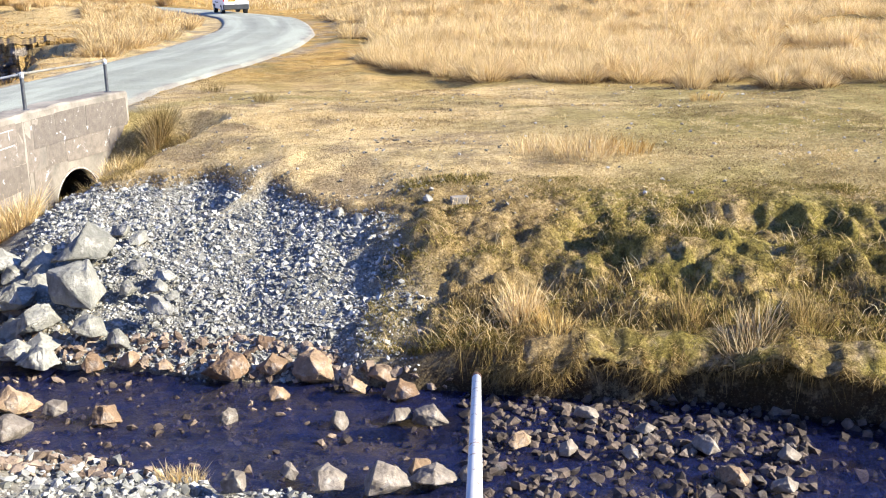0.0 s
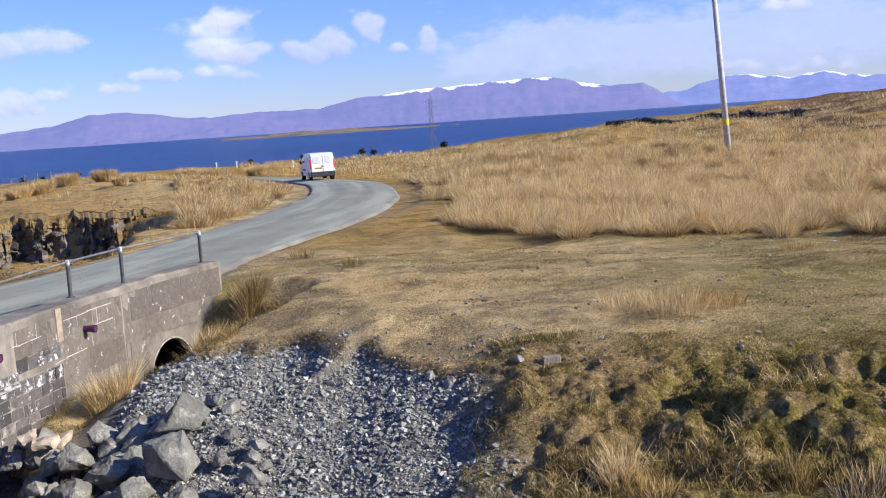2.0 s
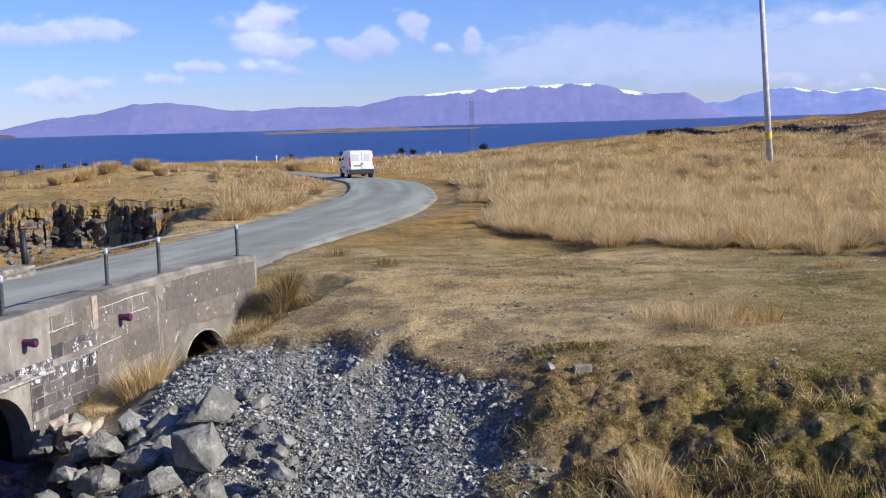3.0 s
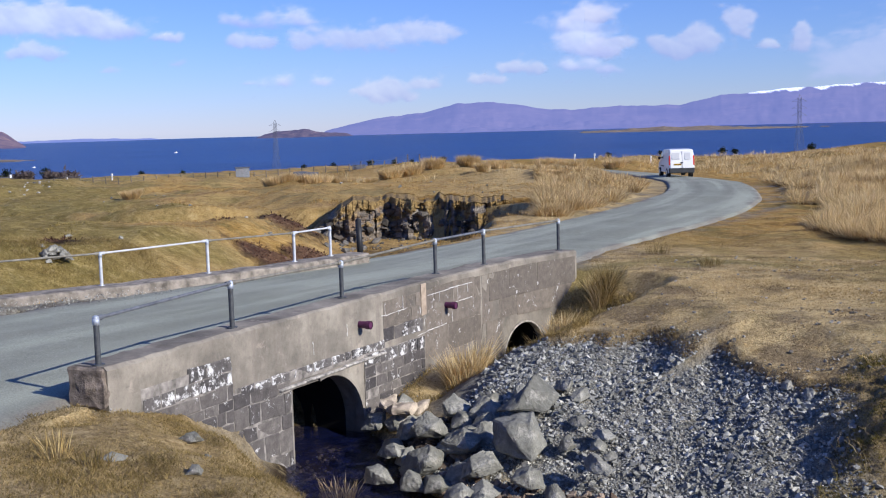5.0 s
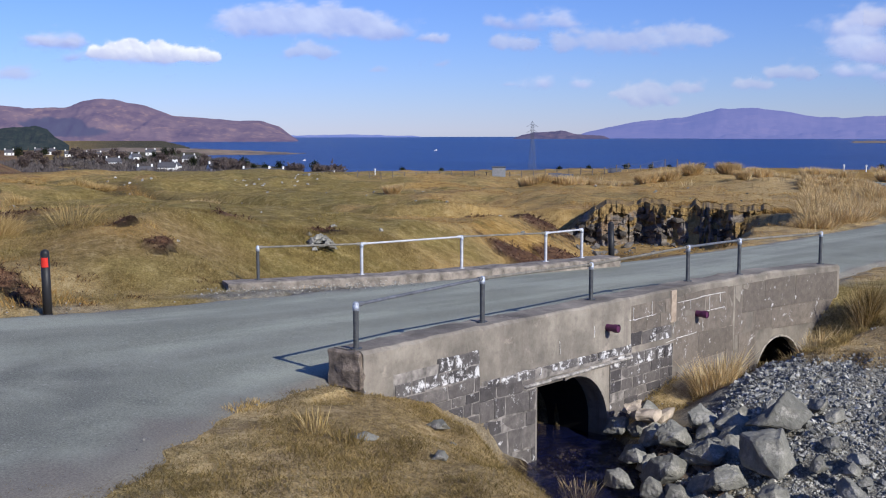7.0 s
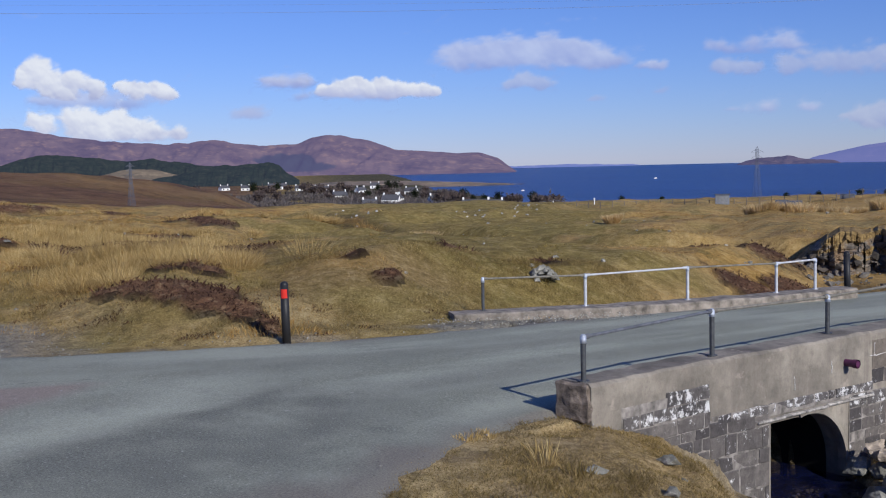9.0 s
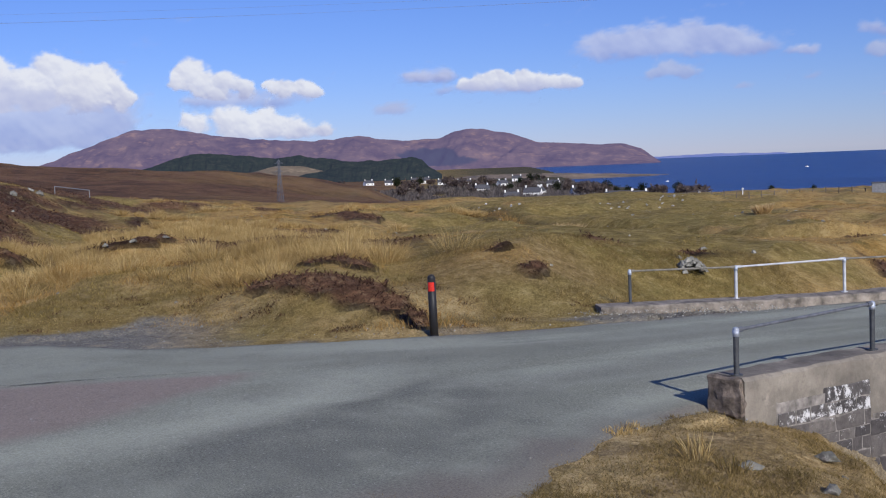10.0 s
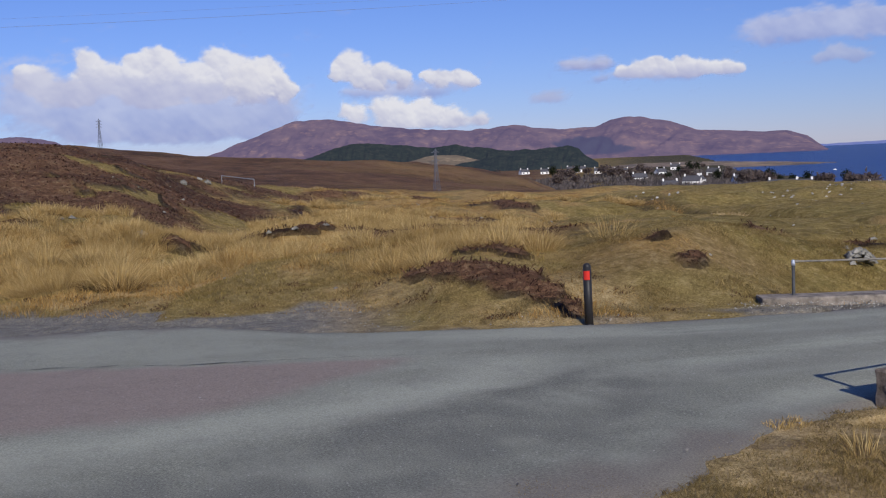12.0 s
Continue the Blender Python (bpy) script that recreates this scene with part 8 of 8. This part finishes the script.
def build_substation():
    x, y = direction(32.07, 109)
    z = height(x, y)
    root = empty("cabinet", "pale grey metal substation cabinet on the rise", "cabinet", Matrix.Translation((x, y, z - 0.2)) @ Matrix.Rotation(radians(32), 4, "Z"))
    top = 2.8 + 109 * math.tan(radians(-1.85)) - z + 0.2
    bm = bmesh.new()
    box(bm, (0, 0, top / 2), (1.3, 1.0, top), 0, 0.03)
    part("body", bm, GALV, root)
    bm = bmesh.new()
    box(bm, (0, 0, top + 0.03), (1.45, 1.15, 0.08), 0, 0.01)
    part("lid", bm, LATTICE, root)
    bm = bmesh.new()
    box(bm, (0.1, -0.52, top * 0.55), (0.9, 0.04, top * 0.7), 0, 0.005)
    part("door", bm, GALV, root)
    fence = empty("post_fence", "weathered wooden post and wire fence along the rise", "fence", (*direction(24, 122), height(*direction(24, 122))))
    o = Vector(fence.location)
    tops = []
    for k in range(34):
        az = 22.5 + k * 0.6
        d = 111 + 2 * math.sin(k * 0.7)
        px, py = direction(az, d)
        pz = height(px, py)
        bm = bmesh.new()
        tube(bm, Vector((px, py, pz - 0.2)) - o, Vector((px, py, pz + 0.75)) - o, 0.05, 0.045, 6)
        part("post", bm, FENCE_WOOD, fence)
        tops.append(Vector((px, py, pz)) - o)
    for h in (0.35, 0.68):
        bm = bmesh.new()
        for a, b in zip(tops[:-1], tops[1:]):
            tube(bm, a + Vector((0, 0, h)), b + Vector((0, 0, h)), 0.012, sides=3, caps=False)
        part("wire", bm, LATTICE, fence)
    for az in (29.2, 28.6, 26.2):
        px, py = direction(az, 110)
        bm = bmesh.new()
        pz = height(px, py)
        box(bm, (0, 0, 0.2), (1.3, 0.6, 0.45), radians(az), 0.03)
        ob = part("switch_box", bm, LATTICE)
        ob.location = (px, py, pz)
        tagged(ob, "pale grey metal switch box behind the fence", "box", "switch boxes")


def build_field_wall():
    g = np.random.default_rng(41)
    k = np.linspace(0, 1, 260)
    az = np.radians(np.interp(k, [0, 1], [-4.6, -14.1]))
    d = np.interp(k, [0, 0.3, 0.55, 0.7, 1], [126, 124, 121, 116, 104])
    xs, ys = -d * np.sin(az), d * np.cos(az)
    z0 = ground(xs, ys)[0]
    pts, zs = [], []
    for row in range(3):
        pts.append(np.stack([xs + g.uniform(-0.1, 0.1, len(xs)), ys + g.uniform(-0.15, 0.15, len(xs))], 1))
        zs.append(z0 + row * 0.24 + g.uniform(-0.06, 0.06, len(xs)))
    scatter_stones("field_wall", "low tumbled drystone wall on the hillside", np.concatenate(pts), g.uniform(0.16, 0.27, 3 * len(xs)), rock_material("dark_wall_stone", (0.05, 0.048, 0.046), (0.16, 0.15, 0.14)), 42, zs=np.concatenate(zs))


def build_gate():
    p, q = Vector((*direction(72.6, 92), 0)), Vector((*direction(71.0, 94), 0))
    z = height(p.x, p.y)
    root = empty("barrier", "long pale metal barrier rail on the heather slope", "barrier", (p.x, p.y, z))
    o = Vector((p.x, p.y, z))
    tops = []
    for k in range(2):
        m = p.lerp(q, k)
        g = height(m.x, m.y)
        bm = bmesh.new()
        tube(bm, Vector((m.x, m.y, g - 0.1)) - o, Vector((m.x, m.y, g + 0.6)) - o, 0.03, sides=8)
        part("post", bm, GALV, root)
        tops.append(Vector((m.x, m.y, g + 0.58)) - o)
    bm = bmesh.new()
    for a, b in zip(tops[:-1], tops[1:]):
        tube(bm, a, b, 0.04, sides=8)
    part("rail", bm, GALV, root)


def build_boats():
    for az, el, s in ((35.3, -1.0, 0.7), (42.0, -1.5, 0.5)):
        d = 24.8 / math.tan(radians(-el))
        x, y = direction(az, d)
        root = empty("boat", "small white boat far out on the sea", "boat", Matrix.LocRotScale((x, y, -22), Euler((0, 0, az)), (s, s, s)), "boats")
        bm = bmesh.new()
        box(bm, (0, 0, 0.5), (6, 2.2, 1.0), 0, 0.3)
        part("hull", bm, WHITEWASH, root)
        bm = bmesh.new()
        box(bm, (-0.8, 0, 1.5), (2.0, 1.6, 1.2), 0, 0.2)
        part("cabin", bm, WHITEWASH, root)


def build_markers():
    for az, d in ((15.2, 112), (14.2, 112), (11.4, 110), (40.5, 116), (38.4, 118), (5.9, 118)):
        x, y = direction(az, d)
        bm = bmesh.new()
        tube(bm, (0, 0, -0.1), (0, 0, 0.65), 0.05, 0.05, 8)
        box(bm, (0, 0, 0.58), (0.14, 0.14, 0.2), 0, 0.01)
        ob = part("marker", bm, WHITEWASH)
        ob.location = (x, y, height(x, y))
        tagged(ob, "small white marker post on the rise", "post", "white markers")


build_pole()
build_bank_pipe()
build_van()
for row in ((4.26, 480, 1.08), (30.37, 430, 0.57), (61.7, 150, 0.6), (78.25, 300, 2.65)):
    pylon(*row)
build_cables()
build_trees()
build_village()
build_substation()
build_field_wall()
build_gate()
build_boats()
build_markers()

# ---- clouds, far behind all else ----
def cloud_material(name, base, top, density):
    m, n, l, b = shader(name, 1, 0, 0)
    em, tr, mx = n.new("ShaderNodeEmission"), n.new("ShaderNodeBsdfTransparent"), n.new("ShaderNodeMixShader")
    l.new(mix(n, l, attribute(n, "lit"), base, top), em.inputs[0])
    thick = n.new("ShaderNodeMath")
    thick.operation = "MULTIPLY"
    l.new(attribute(n, "veil"), thick.inputs[0])
    thick.inputs[1].default_value = density
    l.new(thick.outputs[0], mx.inputs[0])
    l.new(tr.outputs[0], mx.inputs[1])
    l.new(em.outputs[0], mx.inputs[2])
    l.new(mx.outputs[0], n["Material Output"].inputs[0])
    return m


CUMULUS = cloud_material("white_cumulus", (0.43, 0.465, 0.71), (0.95, 0.95, 0.97), 0.97)
SOFT = cloud_material("soft_white_cloud", (0.36, 0.385, 0.66), (0.65, 0.655, 0.78), 0.58)
THIN = cloud_material("thin_grey_cloud", (0.36, 0.41, 0.72), (0.68, 0.71, 0.88), 0.75)
HAZE = cloud_material("hazy_cloud", (0.42, 0.46, 0.74), (0.55, 0.58, 0.78), 0.5)
SOFTNESS = {CUMULUS: 0.22, SOFT: 0.65, THIN: 0.85, HAZE: 1.0}


def cloud(material, az, el, lobes):
    """A far cloud over a flat base at a bearing and height in degrees, heaped from round lobes."""
    soft = SOFTNESS[material]
    stretch = 1.0 + 1.4 * max(0, soft - 0.2)
    q = np.array(lobes)
    reach = q[:, 2].max() * (1.25 + 2 * soft)
    cell = 0.05 + 0.05 * soft
    us = np.arange(q[:, 0].min() - reach, q[:, 0].max() + reach, cell)
    vs = np.arange(-reach * 0.6, (q[:, 1] + q[:, 2]).max() + reach * 0.5, cell)
    u, v = np.meshgrid(us, vs)
    seed = int(az * 10) % 90
    wu = u + 0.34 * fbm(u * 1.3, v * 1.3, 5, seed) * (0.95 + 0.3 * soft)
    wv = v + 0.26 * fbm(u * 1.3, v * 1.5, 5, seed + 40) * (0.95 + 0.3 * soft)
    h, w = np.zeros(u.shape), np.zeros(u.shape)
    for lu, lv, lr in lobes:
        d2 = (((wu - lu) / stretch) ** 2 + (wv - lv) ** 2) / (lr * 1.12) ** 2
        h = np.maximum(h, lr * np.sqrt(np.clip(1 - d2, 0, 1)))
        w = w + np.exp(-d2 * (1.6 + 1.2 * (1 - soft)))
    w = w * smooth(-0.10 - 0.5 * soft, 0.16 + 0.1 * soft, v + (0.22 + 0.3 * soft) * fbm(u * 0.9, v * 2, 4, seed + 11))
    w = w + (0.18 + 0.5 * soft) * fbm(u * (1.7 - 0.9 * soft), v * 2.4, 5, seed + 5, 0.6)
    veil = smooth(0.24 - 0.05 * soft, 0.36 + 1.0 * soft, w)
    gv, gu = np.gradient(h + 0.16 * fbm(u * 1.8, v * 1.8, 4, seed + 23), cell)
    lit = 0.34 - 0.22 * max(0, soft - 0.3) - 0.26 * np.clip(gv, -1.3, 1.3) - 0.13 * np.clip(gu, -1.3, 1.3) + 0.62 * np.clip(v / max(0.6, q[:, 1].max()), -0.5, 0.8) + 0.35 * fbm(u * 0.9, v * 1.2, 3, seed + 31)
    edge = np.minimum(np.minimum(np.arange(u.shape[0])[:, None], u.shape[0] - 1 - np.arange(u.shape[0])[:, None]), np.minimum(np.arange(u.shape[1])[None], u.shape[1] - 1 - np.arange(u.shape[1])[None]))
    veil = veil * smooth(0, 5, edge)
    d = 4700.0 + (seed % 7) * 12
    k = d * math.tan(radians(1))
    ob = sheet("cloud", u * k, -0.00002 * (u * k) ** 2, v * k, material, dict(veil=veil, lit=np.clip(lit, 0, 1)))
    x, y = direction(az, d)
    ob.matrix_world = Matrix.Translation((x, y, 2.8 + d * math.tan(radians(el)))) @ Matrix.Rotation(radians(az), 4, "Z")
    ob.visible_shadow = False
    label = "heaped white cumulus cloud in the blue sky" if material is CUMULUS else "soft white cloud in the blue sky" if material is SOFT else "thin grey streak of cloud in the sky"
    return tagged(ob, label, "cloud", "clouds", "structure")


cloud(CUMULUS, 75.47, 3.00, [(-5.82, 1.6, 0.93), (-4.88, 0.97, 0.99), (-3.16, 2.38, 0.87), (-2.48, 1.48, 1.1), (-3.59, 0.79, 0.99), (-0.77, 2.19, 0.87), (0.26, 2.15, 0.99), (-1.17, 1.1, 1.16), (1.16, 1.34, 1.39), (0.16, 0.63, 1.16), (3.35, 2.14, 1.04), (4.03, 1.44, 1.16), (2.66, 0.94, 1.22), (5.64, 1.54, 0.87), (6.3, 0.77, 0.81), (4.88, 0.61, 0.93)])
cloud(CUMULUS, 64.80, 3.37, [(-1.09, 1.65, 0.78), (-1.69, 1.17, 0.64), (-0.48, 0.91, 0.87), (0.68, 0.99, 0.81), (1.81, 0.59, 0.7), (0.06, 0.31, 0.75)])
cloud(CUMULUS, 60.72, 3.31, [(-1.02, 0.8, 0.52), (-0.4, 0.59, 0.7), (0.61, 0.65, 0.64), (1.09, 0.45, 0.49)])
cloud(CUMULUS, 62.56, 1.40, [(-3.26, 0.99, 0.87), (-1.53, 0.98, 0.99), (0.49, 0.89, 1.04), (1.9, 0.41, 0.93), (3.34, 0.27, 0.75), (-0.41, 0.34, 1.16)])
cloud(THIN, 76.32, 1.35, [(-5.35, 2.59, 1.45), (-2.79, 2.08, 1.74), (-0.15, 1.68, 1.74), (3.13, 1.52, 1.74), (5.94, 1.52, 1.45), (1.71, 0.98, 1.45), (-2.35, 0.96, 1.74), (5.04, 0.72, 1.16)])
cloud(CUMULUS, 49.18, 3.42, [(-2.9, 0.3, 0.5), (-2.3, 0.38, 0.58), (-1.6, 0.42, 0.6), (-1.06, 0.72, 0.5), (-0.6, 0.4, 0.62), (0.0, 0.52, 0.56), (0.5, 0.34, 0.6), (1.1, 0.4, 0.56), (1.7, 0.32, 0.56), (2.3, 0.34, 0.52), (2.9, 0.24, 0.45)])
cloud(THIN, 49.6, 3.3, [(-3.6, 0.25, 0.4), (-2.2, 0.3, 0.45), (-0.6, 0.3, 0.5), (1.0, 0.28, 0.5), (2.6, 0.25, 0.42)])
cloud(THIN, 41.44, 4.60, [(-3.97, 0.77, 0.87), (-2.26, 0.86, 0.99), (-0.27, 0.85, 0.99), (1.42, 0.9, 0.99), (2.81, 0.62, 0.87), (3.92, 0.36, 0.64)])
cloud(SOFT, 41.67, 3.57, [(-0.77, 0.39, 0.46), (-0.01, 0.51, 0.58), (0.78, 0.26, 0.46)])
cloud(THIN, 53.77, 4.00, [(-0.85, 0.24, 0.41), (0.01, 0.25, 0.46), (0.86, 0.18, 0.41)])
cloud(HAZE, 55.84, 2.33, [(-0.24, 0.34, 0.35), (0.27, 0.42, 0.35)])
cloud(THIN, 54.23, 4.14, [(-0.82, 0.14, 0.23), (-0.06, 0.13, 0.26), (0.84, 0.13, 0.23)])
cloud(CUMULUS, 70.08, 2.89, [(0.09, 1.88, 0.81), (0.56, 1.22, 0.87), (1.04, 0.64, 0.7), (-0.93, 1.22, 1.45)])
cloud(SOFT, 31.25, 4.08, [(-0.93, 0.37, 0.46), (0.07, 0.42, 0.52), (0.92, 0.33, 0.41)])
cloud(SOFT, 25.25, 3.75, [(-3.8, 0.68, 0.64), (-2.39, 0.75, 0.75), (-0.85, 0.68, 0.75), (0.68, 0.82, 0.81), (2.33, 0.85, 0.75), (3.69, 0.88, 0.58)])
cloud(THIN, 30.48, 5.14, [(-1.71, 0.29, 0.46), (-0.0, 0.33, 0.58), (1.7, 0.37, 0.46)])
cloud(THIN, 29.74, 2.05, [(-1.86, 0.29, 0.35), (-0.15, 0.34, 0.41), (1.84, 0.27, 0.41)])
cloud(SOFT, 24.30, 1.01, [(-2.04, 0.74, 0.38), (-1.34, 0.88, 0.52), (-0.65, 1.15, 0.46), (0.05, 0.79, 0.58), (-0.77, 0.31, 0.41), (1.15, 1.14, 0.46), (1.97, 1.27, 0.38), (0.75, 0.45, 0.35)])
cloud(SOFT, 17.71, 2.44, [(-0.87, 0.39, 0.35), (-0.48, 0.55, 0.44), (0.19, 0.27, 0.41), (0.84, 0.2, 0.29)])
cloud(SOFT, 19.61, 1.98, [(-0.68, 0.34, 0.38), (-0.01, 0.38, 0.41), (0.66, 0.27, 0.32)])
cloud(THIN, 14.64, 2.98, [(-0.64, 2.0, 0.7), (0.36, 2.23, 0.87), (-0.6, 0.94, 0.7), (0.54, 0.65, 0.75)])
cloud(SOFT, 14.62, 4.66, [(-0.91, 0.38, 0.38), (0.07, 0.61, 0.52), (0.91, 0.64, 0.46)])
cloud(SOFT, 13.36, 3.01, [(-0.77, 0.8, 0.52), (0.07, 0.67, 0.41), (0.77, 0.82, 0.58), (-0.35, 0.4, 0.52)])
cloud(SOFT, 9.90, 2.98, [(-1.17, 0.97, 0.46), (-0.48, 0.54, 0.58), (0.74, 1.19, 0.58), (1.15, 0.63, 0.7), (0.2, 0.38, 0.58)])
cloud(SOFT, 7.07, 3.83, [(-0.35, 1.15, 0.58), (0.05, 0.94, 0.46), (-0.21, 0.41, 0.41), (0.33, 0.12, 0.35)])
cloud(SOFT, 4.18, 3.11, [(-0.03, 1.1, 0.35), (0.05, 0.61, 0.41), (-0.07, 0.27, 0.41)])
cloud(SOFT, 5.61, 3.19, [(-0.2, 0.22, 0.35), (0.19, 0.15, 0.29)])
cloud(THIN, 14.34, 2.42, [(-1.06, 0.42, 0.38), (0.07, 0.34, 0.46), (1.05, 0.26, 0.35)])
cloud(HAZE, -7.64, 1.02, [(-10.1, 1.54, 1.16), (-7.8, 1.81, 1.45), (-4.95, 1.89, 1.6), (-2.14, 1.83, 1.74), (0.62, 1.76, 1.89), (3.86, 1.77, 1.89), (7.0, 1.78, 1.89), (9.54, 1.82, 1.89)])
cloud(SOFT, -13.49, 0.80, [(-2.7, 0.77, 0.35), (-1.77, 0.62, 0.38), (0.08, 0.35, 0.35), (1.38, 0.46, 0.38), (2.65, 0.37, 0.41)])
cloud(THIN, -13.45, 3.95, [(-0.45, 0.33, 0.41), (0.46, 0.28, 0.46)])
cloud(HAZE, 56.10, 2.32, [(-0.34, 0.31, 0.41), (0.38, 0.4, 0.46)])
cloud(THIN, 54.03, 3.89, [(-0.9, 0.37, 0.26), (-0.05, 0.34, 0.32), (0.93, 0.25, 0.26)])
cloud(HAZE, 38.21, 2.78, [(-0.12, 0.19, 0.23), (0.14, 0.27, 0.23)])
cloud(THIN, 35.45, 4.42, [(-0.26, 0.19, 0.35), (0.28, 0.25, 0.35)])
cloud(HAZE, 34.91, 3.29, [(-0.17, 0.11, 0.23), (0.18, 0.17, 0.23)])
cloud(THIN, 62.9, 3.05, [(-2.6, 0.45, 0.55), (-1.2, 0.4, 0.6), (0.2, 0.42, 0.6), (1.6, 0.4, 0.55), (2.8, 0.5, 0.45)])
